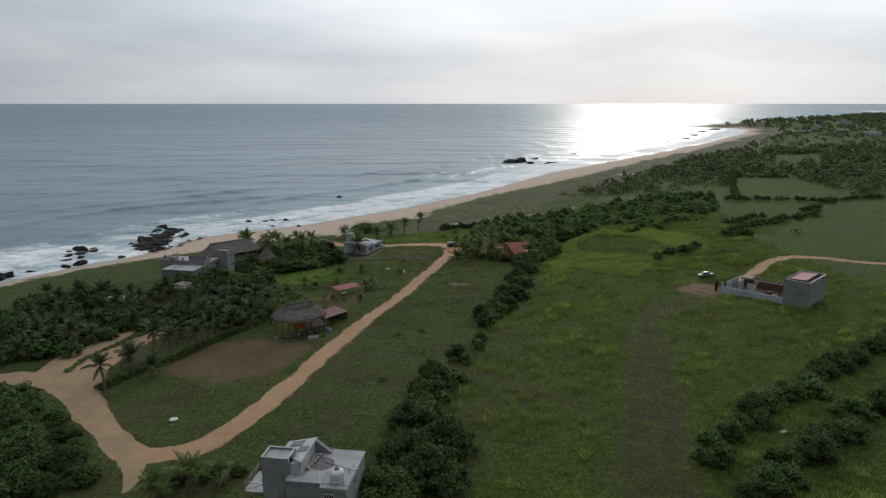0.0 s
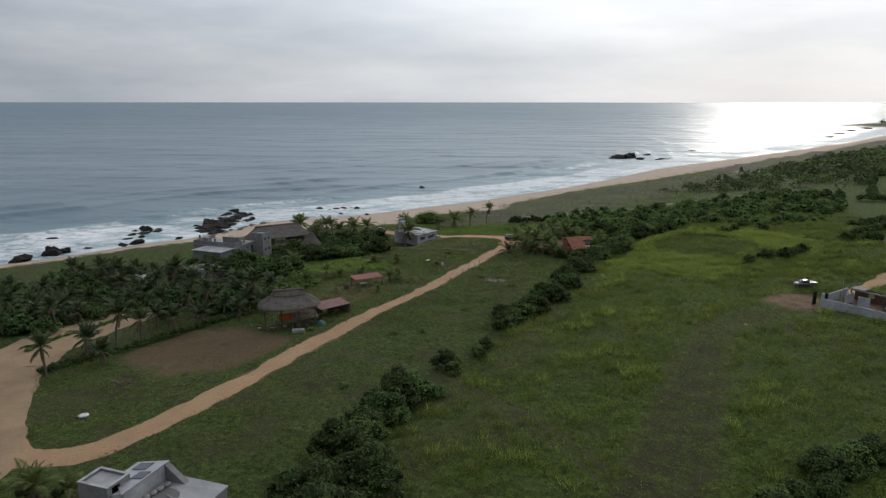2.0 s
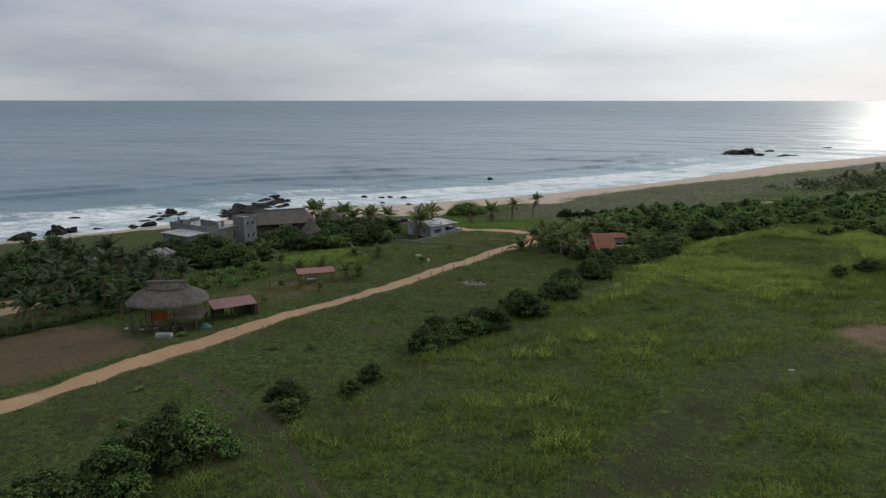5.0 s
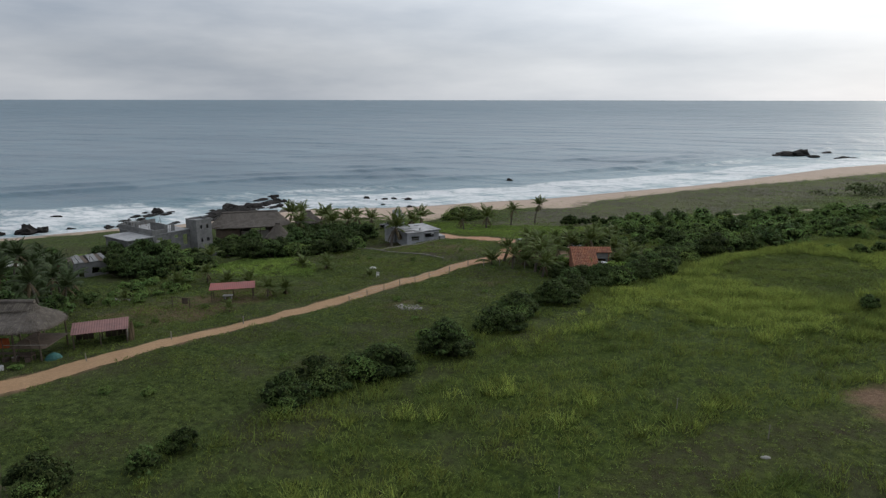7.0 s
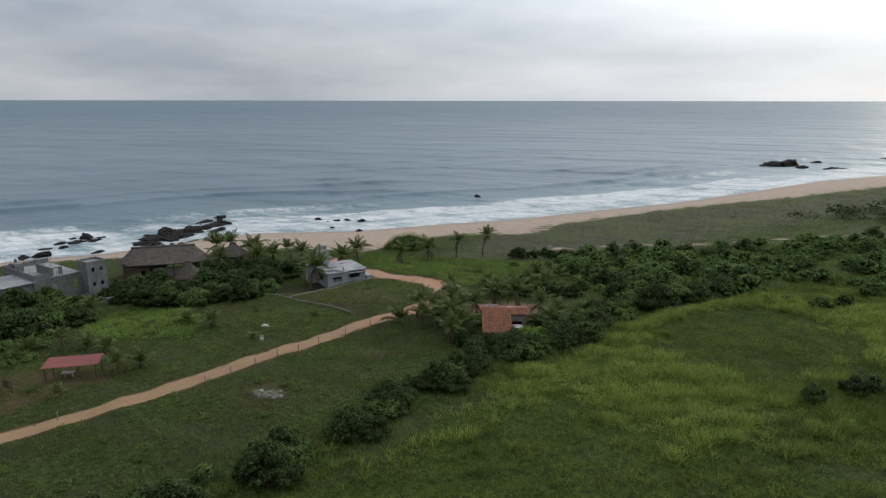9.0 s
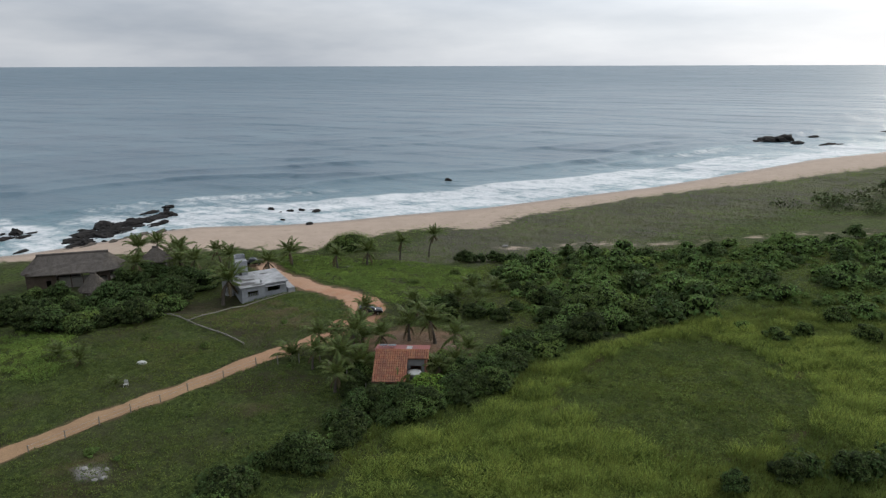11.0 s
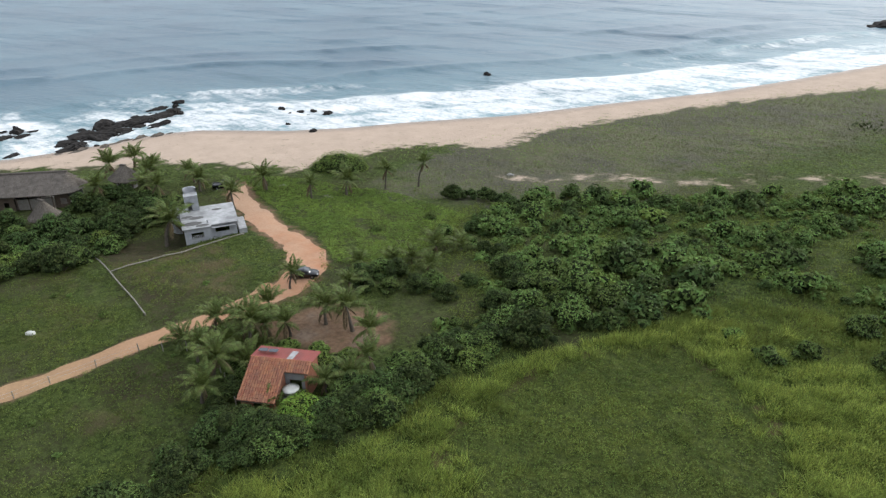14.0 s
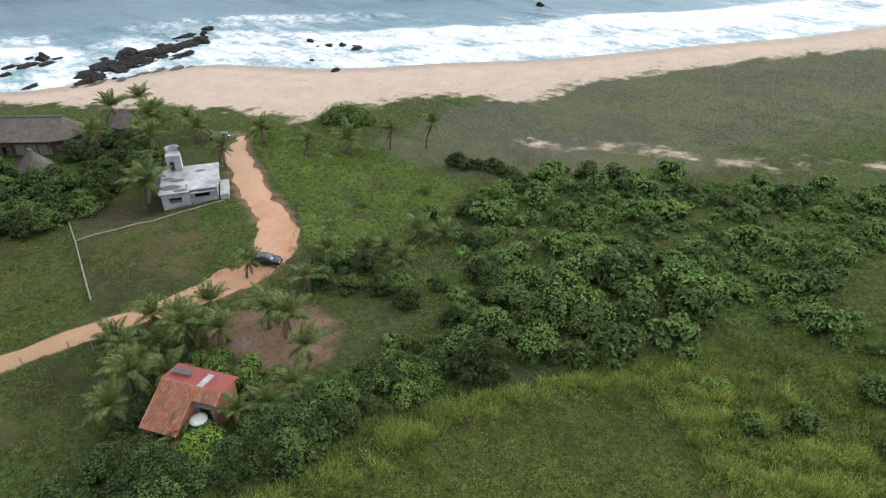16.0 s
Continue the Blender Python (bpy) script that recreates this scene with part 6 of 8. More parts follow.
def near_house():
    e = thing("house", -18.0, 68.0, -8, "unfinished two-storey grey concrete house with a flat roof", "house", z=-1.15)
    part("wall", wall(0, 7.3, 0, 0.2, -0.3, 5.6, [(1.2, 2.4, 0.9, 2.1)]), M["concrete"], e)
    part("wall", wall(0, 7.3, 7.2, 7.4, -0.3, 5.6, [(2, 3.2, 3.8, 4.9)]), M["concrete"], e)
    part("wall", wall(0, 0.2, 0.2, 7.2, -0.3, 5.6, [(4, 5, 3.6, 4.8)], "y"), M["concrete"], e)
    part("wall", wall(7.1, 7.3, 0.2, 7.2, -0.3, 5.6, [(2.5, 3.6, 3.7, 4.8)], "y"), M["concrete"], e)
    part("porch_wall", box(4.3, 7.3, -0.7, -0.002, -0.3, 5.4), M["concrete"], e)
    part("roof", box(-0.1, 7.45, -0.1, 7.5, 5.6, 5.78), M["roof_slab"], e, "stained flat concrete roof slab")
    part("porch_roof", box(4.2, 7.42, -0.8, -0.11, 5.402, 5.72), M["roof_slab"], e)
    part("floor", box(0.2, 7.1, 0.2, 7.2, 2.7, 2.9, 0), M["concrete"], e)
    part("roof_patch", lathe([(1.5, 5.782), (1.4, 5.80)], 14), M["damp"], e, "dark damp patch of old mortar").location = (3.0, 4.0, 0)
    window(e, 1.2, 2.4, 0.1, 0.9, 2.1)
    window(e, 4.7, 5.9, -0.73, 4.0, 4.9, bars=3)
    window(e, 2.5, 3.6, 7.2, 3.7, 4.8, face="x")
    # stair tower
    t = part("stair_tower", wall(-3.3, 0, 1.0, 1.2, -0.3, 7.8), M["concrete"], e, "tall blank grey stair tower")
    part("tower_wall", wall(-3.3, 0, 3.4, 3.6, -0.3, 7.8), M["concrete"], t)
    part("tower_wall", wall(-3.3, -3.1, 1.2, 3.4, -0.3, 7.8, along="y"), M["concrete"], t)
    part("tower_wall", wall(-0.2, -0.003, 1.2, 3.4, 5.79, 7.8, [(1.5, 2.4, 5.79, 7.6)], "y"), M["concrete"], t)
    part("tower_roof", box(-3.1, -0.2, 1.2, 3.4, 7.45, 7.6, 0), M["roof_slab"], t)
    for y0, y1, x0, x1 in ((0.95, 1.25, -3.36, 0.03), (3.35, 3.65, -3.36, 0.03)):
        part("parapet_cap", box(x0, x1, y0, y1, 7.802, 7.88), M["concrete_pale"], t)
    for x0, x1 in ((-3.36, -3.06), (-0.24, 0.03)):
        part("parapet_cap", box(x0, x1, 1.252, 3.348, 7.804, 7.88), M["concrete_pale"], t)
    # upper room under a sloping sheet roof
    bm = bmesh.new()
    v = [bm.verts.new(q) for q in ((0.02, 1.3, 5.79), (1.4, 1.3, 5.79), (1.4, 6.6, 5.79), (0.02, 6.6, 5.79), (0.02, 1.3, 7.0), (1.4, 1.3, 7.45), (1.4, 6.6, 7.45), (0.02, 6.6, 7.0))]
    for q in ((3, 2, 1, 0), (4, 5, 6, 7), (0, 1, 5, 4), (1, 2, 6, 5), (2, 3, 7, 6), (3, 0, 4, 7)):
        bm.faces.new([v[i] for i in q])
    room = part("roof_room", bm, M["concrete_pale"], e, "small roof room with pale walls")
    bm = bmesh.new()
    v = [bm.verts.new(q) for q in ((-2.1, 3.7, 6.75), (1.55, 1.0, 7.5), (1.55, 6.9, 7.5), (-2.1, 6.7, 6.75))]
    bm.faces.new(v)
    r = bmesh.ops.extrude_face_region(bm, geom=bm.faces[:])
    for q in [g for g in r["geom"] if isinstance(g, bmesh.types.BMVert)]:
        q.co.z += 0.07
    part("sheet_roof", bm, M["metal_grey"], room, "sloping grey metal sheet roof")
    for y0, y1, x0, x1 in ((5.2, 6.4, -1.4, 0.2), (3.6, 4.8, 0.0, 1.3)):
        bm = bmesh.new()
        z = lambda x: 6.75 + (x + 2.1) / 3.65 * 0.75 + 0.10
        v = [bm.verts.new((x, y, z(x))) for x, y in ((x0, y0), (x1, y0), (x1, y1), (x0, y1))]
        bm.faces.new(v)
        r = bmesh.ops.extrude_face_region(bm, geom=bm.faces[:])
        for q in [g for g in r["geom"] if isinstance(g, bmesh.types.BMVert)]:
            q.co.z += 0.04
        part("solar_panel", bm, M["panel"], room, "dark glass solar panel")
    bm = bmesh.new()
    for y in (6.3, 6.9):
        v = [bm.verts.new(q) for q in ((1.42, y, 5.785), (3.6, y, 5.785), (1.42, y, 7.42))]
        bm.faces.new(v if y < 6.5 else v[::-1])
    bm.verts.ensure_lookup_table()
    for i, j in ((0, 1), (1, 2), (2, 0)):
        bm.faces.new((bm.verts[i], bm.verts[3 + i], bm.verts[3 + j], bm.verts[j]))
    part("gable_wall", bm, M["concrete"], room)
    for i in range(5):
        bm = bmesh.new()
        bmesh.ops.create_icosphere(bm, subdivisions=2, radius=0.28, matrix=pose(1.75 + 0.12 * i, 2.6 + 0.75 * i, 5.96) @ Matrix.Diagonal((1, 1.3, 0.7, 1)))
        part("cement_sack", bm, M["rubble"], e, smooth=True)
    part("pipe", rod((3.2, 4.4, 5.85), (7.6, 2.7, 5.95), 0.06), M["concrete_pale"], e, "long pale pipe lying on the roof")
    for i, (x, y) in enumerate(((0.9, 0.6), (2.0, 0.5), (3.5, 0.6), (3.6, 2.2), (4.4, 1.6), (4.5, 3.4), (6.6, 0.5), (6.9, 2.2), (6.9, 3.6), (2.6, 3.2), (7.0, -0.5), (4.6, -0.5))):
        part("rebar", rod((x, y, 5.7), (x + 0.05 * (i % 3 - 1), y, 6.35 + 0.1 * (i % 4)), 0.025, sides=5), M["wood"], e)
    # balcony on the far side of the tower
    b = part("balcony_slab", box(-6.0, -3.302, 1.6, 6.0, 2.7, 2.85), M["concrete_pale"], e)
    for x, y in ((-5.9, 1.7), (-5.9, 3.8), (-5.9, 5.9), (-3.5, 1.7), (-3.5, 5.9)):
        part("post", box(x - 0.06, x + 0.06, y - 0.06, y + 0.06, -0.3, 3.9, 0), M["wood_pale"], b)
    for p_, q_ in (((-5.9, 1.7, 3.85), (-5.9, 5.9, 3.85)), ((-5.9, 1.7, 3.85), (-3.5, 1.7, 3.85)), ((-5.9, 1.7, 2.9), (-5.9, 3.8, 3.8)), ((-5.9, 3.8, 2.9), (-5.9, 1.7, 3.8)), ((-5.9, 3.8, 2.9), (-5.9, 5.9, 3.8)), ((-5.9, 1.7, 2.9), (-3.5, 1.7, 3.8))):
        part("rail", rod(p_, q_, 0.045, sides=5), M["wood_pale"], b)
    m = e.matrix_world @ Vector((5.9, 0.6, 5.78))
    water_tank(m.x, m.y, m.z, 0.85, 1.65, "plastic_white", "white round plastic water tank on a concrete roof")


near_house()


def walled_compound():
    e = thing("house", 71.0, 162.0, -45, "unfinished grey walled house with a red roof and open yard", "house", z=-0.62)
    # long yard wall, gate end to the house block
    part("yard_wall", wall(0.0, 14.5, 0, 0.2, -0.6, 1.6), M["plaster_white"], e, "low whitewashed block wall")
    part("yard_wall", wall(1.5, 14.5, 10.6, 10.8, -0.6, 2.4, [(4, 5.2, 0.9, 2.0)]), M["brick"], e, "rough brown block wall")
    part("yard_wall", wall(-0.2, 0, 2.6, 10.8, -0.6, 2.0, [(7.5, 8.6, -0.6, 1.95)], "y"), M["plaster_white"], e)
    part("gate_pier", box(-0.25, 0.25, 0.25, 0.65, -0.6, 2.5), M["plaster_white"], e)
    part("gate", box(-0.08, 0.0, 0.66, 2.58, -0.2, 2.3), M["dark"], e, "dark steel gate leaf")
    part("gate", box(-1.6, -1.52, -0.3, 1.2, -0.2, 2.4), M["dark"], e, "dark steel gate leaf standing open")
    part("slab", box(0.2, 14.5, 0.2, 10.6, -0.5, -0.06, 0), M["brick"], e, "bare brown yard floor")
    # house block, with a parapet
    for args in (((14.5, 20.2, 0, 0.25, -1.2, 6.2), [], "x"), ((14.5, 20.2, 11.6, 11.85, -1.2, 6.2), [(16.5, 17.8, 2.6, 3.8)], "x"), ((19.95, 20.2, 0.25, 11.6, -1.2, 6.2), [], "y"), ((14.5, 14.75, 0.25, 11.6, -1.2, 6.2), [(2.0, 3.2, -0.06, 2.1), (5, 6.6, 0.9, 2.1)], "y")):
        part("wall", wall(*args[0], args[1], args[2]), M["concrete"], e)
    part("roof", box(14.75, 19.95, 0.25, 11.6, 4.9, 5.1, 0), M["roof_slab"], e)
    bm = bmesh.new()
    v = [bm.verts.new(q) for q in ((14.8, 2.6, 5.9), (18.6, 2.6, 6.1), (18.6, 11.5, 6.1), (14.8, 11.5, 5.9))]
    bm.faces.new(v)
    r = bmesh.ops.extrude_face_region(bm, geom=bm.faces[:])
    for q in [g for g in r["geom"] if isinstance(g, bmesh.types.BMVert)]:
        q.co.z += 0.08
    part("sheet_roof", bm, M["metal_red"], e, "faded red metal sheet roof")
    for y0, y1 in ((-0.04, 0.29), (11.56, 11.89)):
        part("parapet_cap", box(14.44, 20.26, y0, y1, 6.202, 6.29), M["concrete_pale"], e)
    part("parapet_cap", box(19.91, 20.24, 0.292, 11.558, 6.204, 6.28), M["concrete_pale"], e)
    # open shed along the back wall
    part("shed_beam", box(1.6, 14.4, 8.0, 8.25, 2.42, 2.7), M["wood_pale"], e, "long pale roof beam")
    part("shed_roof", box(1.6, 4.2, 8.0, 10.7, 2.72, 2.82), M["wood_pale"], e)
    for x in (1.8, 4.8, 8.0, 11.2, 14.2):
        part("post", box(x - 0.1, x + 0.1, 8.02, 8.22, -0.06, 2.42, 0), M["wood"], e)
    for i in range(7):
        part("rafter", box(5.9 + i * 1.25, 6.02 + i * 1.25, 8.25, 10.6, 2.42, 2.54, 0), M["wood"], e)
    part("mast", rod((1.2, 6.5, -0.06), (0.5, 6.9, 4.6), 0.09, 0.06), M["wood_pale"], e, "leaning pale timber mast")
    part("partition", box(2.2, 2.4, 5.0, 8.0, -0.06, 2.1), M["plaster_white"], e)
    part("partition", box(4.0, 6.2, 6.2, 6.4, -0.06, 1.9), M["plaster_white"], e)
    for x, y, s_ in ((7.5, 3.2, 0.5), (9.2, 6.8, 0.45), (11.5, 4.0, 0.6), (5.8, 3.0, 0.4)):
        k = e.matrix_world @ Vector((x, y, -0.06))
        b = thing("crate", k.x, k.y, 20 * x, "weathered wooden crate in a builder's yard", "crate", z=k.z)
        part("crate_body", box(-s_, s_, -s_, s_, 0, s_ * 1.4), M["wood"], b)
        part("lid", box(-s_ * 1.04, s_ * 1.04, -s_ * 1.04, s_ * 1.04, s_ * 1.402, s_ * 1.5), M["wood_pale"], b)
    k = e.matrix_world @ Vector((13.2, 2.2, -0.06))
    t = thing("wash_tub", k.x, k.y, 0, "round white tub on a yard floor", "tub", z=k.z)
    part("tub_body", lathe([(0.5, 0), (0.62, 0.1), (0.7, 0.55), (0.75, 0.6), (0.64, 0.6), (0.55, 0.2), (0.01, 0.16)]), M["plastic_white"], t, smooth=True)


walled_compound()


def white_house():
    e = thing("house", -27.8, 234.2, 56.0, "small whitewashed block house with a flat roof and round tank tower", "house", z=-7.7)
    w = M["plaster_white"]
    part("wall", wall(0, 4.6, 0, 0.2, -1.2, 3.2, [(1.2, 3.4, 1.2, 2.3)]), w, e)
    part("wall", wall(4.6, 4.8, 0, 1.0, -1.2, 3.2, along="y"), w, e)
    part("wall", wall(4.8, 9.6, 0.8, 1.0, -1.2, 3.2, [(5.6, 8.2, 1.5, 2.5)]), w, e)
    part("wall", wall(0, 0.2, 0.2, 10.0, -1.2, 3.2, [(3, 4.4, 1.2, 2.3), (6.5, 7.5, 0, 2.1)], "y"), w, e)
    part("wall", wall(9.4, 9.6, 1.0, 10.0, -1.2, 3.2, [(3, 4.6, 1.1, 2.3)], "y"), w, e)
    part("wall", wall(0.2, 9.4, 9.8, 10.0, -1.2, 3.2, [(4, 5, 0, 2.1)]), w, e)
    part("roof", box(-0.3, 4.9, -0.35, 10.3, 3.2, 3.4), M["concrete_pale"], e, "flat pale roof slab with grey stains")
    part("roof", box(4.902, 10.0, 0.3, 10.3, 3.2, 3.4), M["concrete_pale"], e, "flat pale roof slab with grey stains")
    part("floor", box(0.2, 9.4, 1.0, 9.8, -0.4, -0.2, 0), M["concrete"], e)
    for x, y, rx in ((1.6, 2.0, 1.5), (2.6, 4.6, 1.1), (3.4, 0.6, 1.0), (0.9, 5.6, 0.9), (6.6, 7.6, 0.8)):
        o = part("roof_stain", lathe([(rx, 3.402), (rx * 0.96, 3.412)], 12), M["damp"], e, "low skim of dark mortar")
        o.location, o.scale = (x, y, 0), (1.25, 0.62, 1)
    # window with bars of pale balusters
    sill = part("window_sill", box(1.1, 3.5, -0.1, 0.18, 1.12, 1.2), M["concrete_pale"], e)
    for i in range(6):
        part("baluster", box(1.35 + i * 0.36, 1.47 + i * 0.36, 0.05, 0.15, 1.2, 1.85, 0), M["concrete_pale"], e)
    part("canopy", box(4.9, 9.3, -0.15, 0.79, 2.75, 2.85), M["concrete_pale"], e)
    part("bench", box(5.0, 9.2, 0.1, 0.78, -0.3, 0.5), M["concrete_pale"], e)
    part("plinth", box(-0.6, 10.2, -1.1, -0.002, -1.2, -0.75), M["concrete_pale"], e)
    part("side_wall", box(9.9, 11.4, 0.6, 6.5, -1.2, 1.5), M["concrete_pale"], e, "pale ramp wall beside the track")
    part("terracotta_step", box(9.7, 11.2, 5.6, 7.6, -1.2, 0.9), M["plaster_red"], e, "terracotta-red block")
    part("chimney", box(4.3, 4.6, 1.4, 1.7, 3.41, 4.0), M["concrete_pale"], e)
    # stair tower with a half-round parapet
    part("tower_wall", wall(0.9, 3.5, 8.4, 8.6, 3.41, 6.6, [(1.4, 2.2, 3.41, 5.4)]), w, e)
    part("tower_wall", wall(0.9, 1.1, 8.6, 10.0, 3.41, 6.6, along="y"), w, e)
    part("tower_wall", wall(3.3, 3.5, 8.6, 10.0, 3.41, 6.6, along="y"), w, e)
    bm = bmesh.new()
    ring = []
    for i in range(13):
        a = math.pi * i / 12
        for rr in (1.3, 1.1):
            for z in (0.0, 7.6):
                ring.append(bm.verts.new((2.2 + rr * math.cos(a), 10.0 + rr * math.sin(a), z)))
    for i in range(12):
        b, c = 4 * i, 4 * i + 4
        for q in ((0, 1, 5, 4), (2, 6, 7, 3), (1, 3, 7, 5), (0, 4, 6, 2)):
            bm.faces.new([ring[b + k] for k in q])
    part("round_tower", bm, w, e, "half-round whitewashed stair tower")
    part("tower_roof", box(1.1, 3.3, 8.6, 10.6, 6.4, 6.6, 0), M["concrete_pale"], e)
    # curved terrace parapet at the back
    bm = bmesh.new()
    ring = []
    for i in range(11):
        a = math.pi * (0.5 + i / 10)
        for rr in (2.1, 1.9):
            for z in (-1.2, 3.9):
                ring.append(bm.verts.new((-0.31 + 0.9 * rr * math.cos(a), 8.2 + rr * math.sin(a), z)))
    for i in range(10):
        b, c = 4 * i, 4 * i + 4
        for q in ((0, 1, 5, 4), (2, 6, 7, 3), (1, 3, 7, 5), (0, 4, 6, 2)):
            bm.faces.new([ring[b + k] for k in q])
    part("round_terrace", bm, M["concrete_pale"], e, "curved terrace parapet")
    part("terrace_floor", box(-1.6, -0.31, 6.8, 9.6, 3.0, 3.15, 0), M["concrete_pale"], e)


white_house()


def concrete_house():
    e = thing("house", -74.6, 190.2, 80, "unfinished grey concrete beach house with a square tower", "house", z=-6.4)
    c = M["concrete"]
    # low wing; local x runs along the front, y away from the road
    part("wall", wall(0, 5.8, 0, 0.2, -2, 4.0, [(3.6, 4.4, 0.3, 2.6), (1.2, 2.0, 1.4, 2.4)]), c, e)
    part("wall", wall(0, 0.2, 0.2, 9.5, -2, 4.0, [(2.5, 3.8, 1.2, 2.5)], "y"), c, e)
    part("wall", wall(0.2, 5.8, 9.3, 9.5, -2, 4.0), c, e)
    part("roof", box(-0.4, 6.2, -0.6, 9.7, 4.0, 4.2), M["concrete_pale"], e, "pale flat roof slab of the low wing")
    # main wing
    part("wall", wall(5.8, 15.2, -0.4, -0.2, -2, 4.3, [(6.6, 8.2, 2.6, 3.6), (9.4, 10.3, 0, 2.9), (11.2, 12.2, 2.9, 3.6), (13.4, 14.6, 0.9, 3.4)]), c, e)
    part("wall", wall(5.8, 6.0, -0.2, 14.0, -2, 4.3, along="y"), c, e)
    part("wall", wall(6.0, 15.2, 13.8, 14.0, -2, 4.3, [(8, 11, 0.5, 3)]), c, e)
    part("floor", box(6.0, 15.2, -0.2, 13.8, -0.2, 0, 0), c, e)
    part("roof", box(5.7, 15.2, -0.5, 14.1, 4.302, 4.52), M["roof_slab"], e, "grey roof terrace slab")
    for y0, y1, x0, x1 in ((-0.5, -0.3, 5.7, 9.4), (13.9, 14.1, 5.7, 15.2)):
        part("parapet", box(x0, x1, y0, y1, 4.522, 5.5), c, e)
    part("parapet", box(5.7, 5.9, -0.298, 13.898, 4.522, 5.6), c, e)
    part("terrace_wall", wall(9.4, 9.6, 0.5, 6.5, 4.522, 6.4, along="y"), c, e)
    part("terrace_wall", wall(9.6, 12.0, 0.5, 0.7, 4.522, 6.2, [(10.2, 11.2, 4.522, 6.0)]), c, e)
    part("stair_head", box(6.4, 8.2, 9.4, 11.2, 4.522, 6.3), c, e)
    for i, (x, y) in enumerate(((5.9, 1), (5.9, 4.5), (5.9, 8), (5.9, 12), (7.5, 13.9), (10, 13.9), (12.5, 13.9), (9.5, 3), (10.8, 0.6), (12, 6), (13.5, 9), (11, 11))):
        part("rebar", rod((x, y, 4.5), (x + 0.06 * (i % 3 - 1), y, 6.4 + 0.15 * (i % 4)), 0.04, sides=5), M["wood"], e)
    for x, y in ((5.95, 6.4), (5.95, 10.4), (8.4, 13.9)):
        part("column_stub", box(x - 0.22, x + 0.22, y - 0.22, y + 0.22, 5.602, 6.5), c, e)
    # square tower with small windows
    tw = part("tower", wall(15.2, 19.4, -3.4, -3.2, -2.6, 6.9, [(16.2, 16.8, 1.4, 2.3), (17.9, 18.5, 1.4, 2.3), (16.2, 16.8, 4.6, 5.5), (17.9, 18.5, 4.6, 5.5)]), c, e, "square grey tower with small windows")
    part("tower_wall", wall(15.2, 15.4, -3.2, 0.8, -2.6, 6.9, along="y"), c, tw)
    part("tower_wall", wall(19.2, 19.4, -3.2, 0.8, -2.6, 6.9, [(-1.6, -1.0, 4.6, 5.5)], "y"), c, tw)
    part("tower_wall", wall(15.4, 19.2, 0.6, 0.8, -2.6, 6.9), c, tw)
    part("tower_roof", box(15.4, 19.2, -3.2, 0.6, 6.2, 6.4, 0), M["roof_slab"], tw)
    for x0, x1 in ((16.1, 16.9), (17.8, 18.6)):
        for z in (1.32, 4.52):
            part("window_sill", box(x0, x1, -3.5, -3.402, z, z + 0.08), M["concrete_pale"], tw)
    part("pool_wall", wall(15.8, 20.2, -9.2, -9.0, -2.6, -0.2), c, e)
    part("pool_wall", wall(15.8, 16.0, -9.0, -3.6, -2.6, -0.2, along="y"), c, e)
    part("pool_coping", box(15.7, 20.3, -9.3, -8.9, -0.198, -0.1), M["concrete_pale"], e)


concrete_house()


def ruin_house():
    e = thing("house", -71.5, 174.5, 62, "half-built grey block house with loose sheets on its roof", "house", z=-7.2)
    c = M["concrete"]
    part("wall", wall(0, 6.5, 0, 0.2, -0.6, 3.4, [(1.0, 1.9, 0, 2.2), (3.4, 4.8, 1.0, 2.2)]), c, e)
    part("wall", wall(0, 0.2, 0.2, 7.5, -0.6, 3.4, [(2.5, 3.8, 1.0, 2.2)], "y"), c, e)
    part("wall", wall(6.3, 6.5, 0.2, 7.5, -0.6, 3.0, along="y"), c, e)
    part("wall", wall(0.2, 6.3, 7.3, 7.5, -0.6, 3.4), c, e)
    for i in range(8):
        bm = box(-0.5 + i * 0.9, 0.25 + i * 0.9, -0.4 + 0.2 * (i % 3), 7.3 - 0.25 * (i % 2), 3.42 + 0.03 * (i % 3), 3.47 + 0.03 * (i % 3), 0)
        o = part("roof_sheet", bm, M["concrete" if i % 3 else "wood"], e)
        o.rotation_euler = (0.01 * (i % 3), 0, 0.02 * (i % 4 - 1.5))
    for i, (x, y) in enumerate(((0.1, 0.1), (6.4, 0.1), (0.1, 7.4), (6.4, 7.4), (3.2, 0.1))):
        part("rebar", rod((x, y, 3.3), (x, y, 4.9 + 0.1 * i), 0.04, sides=5), M["wood"], e)


ruin_house()


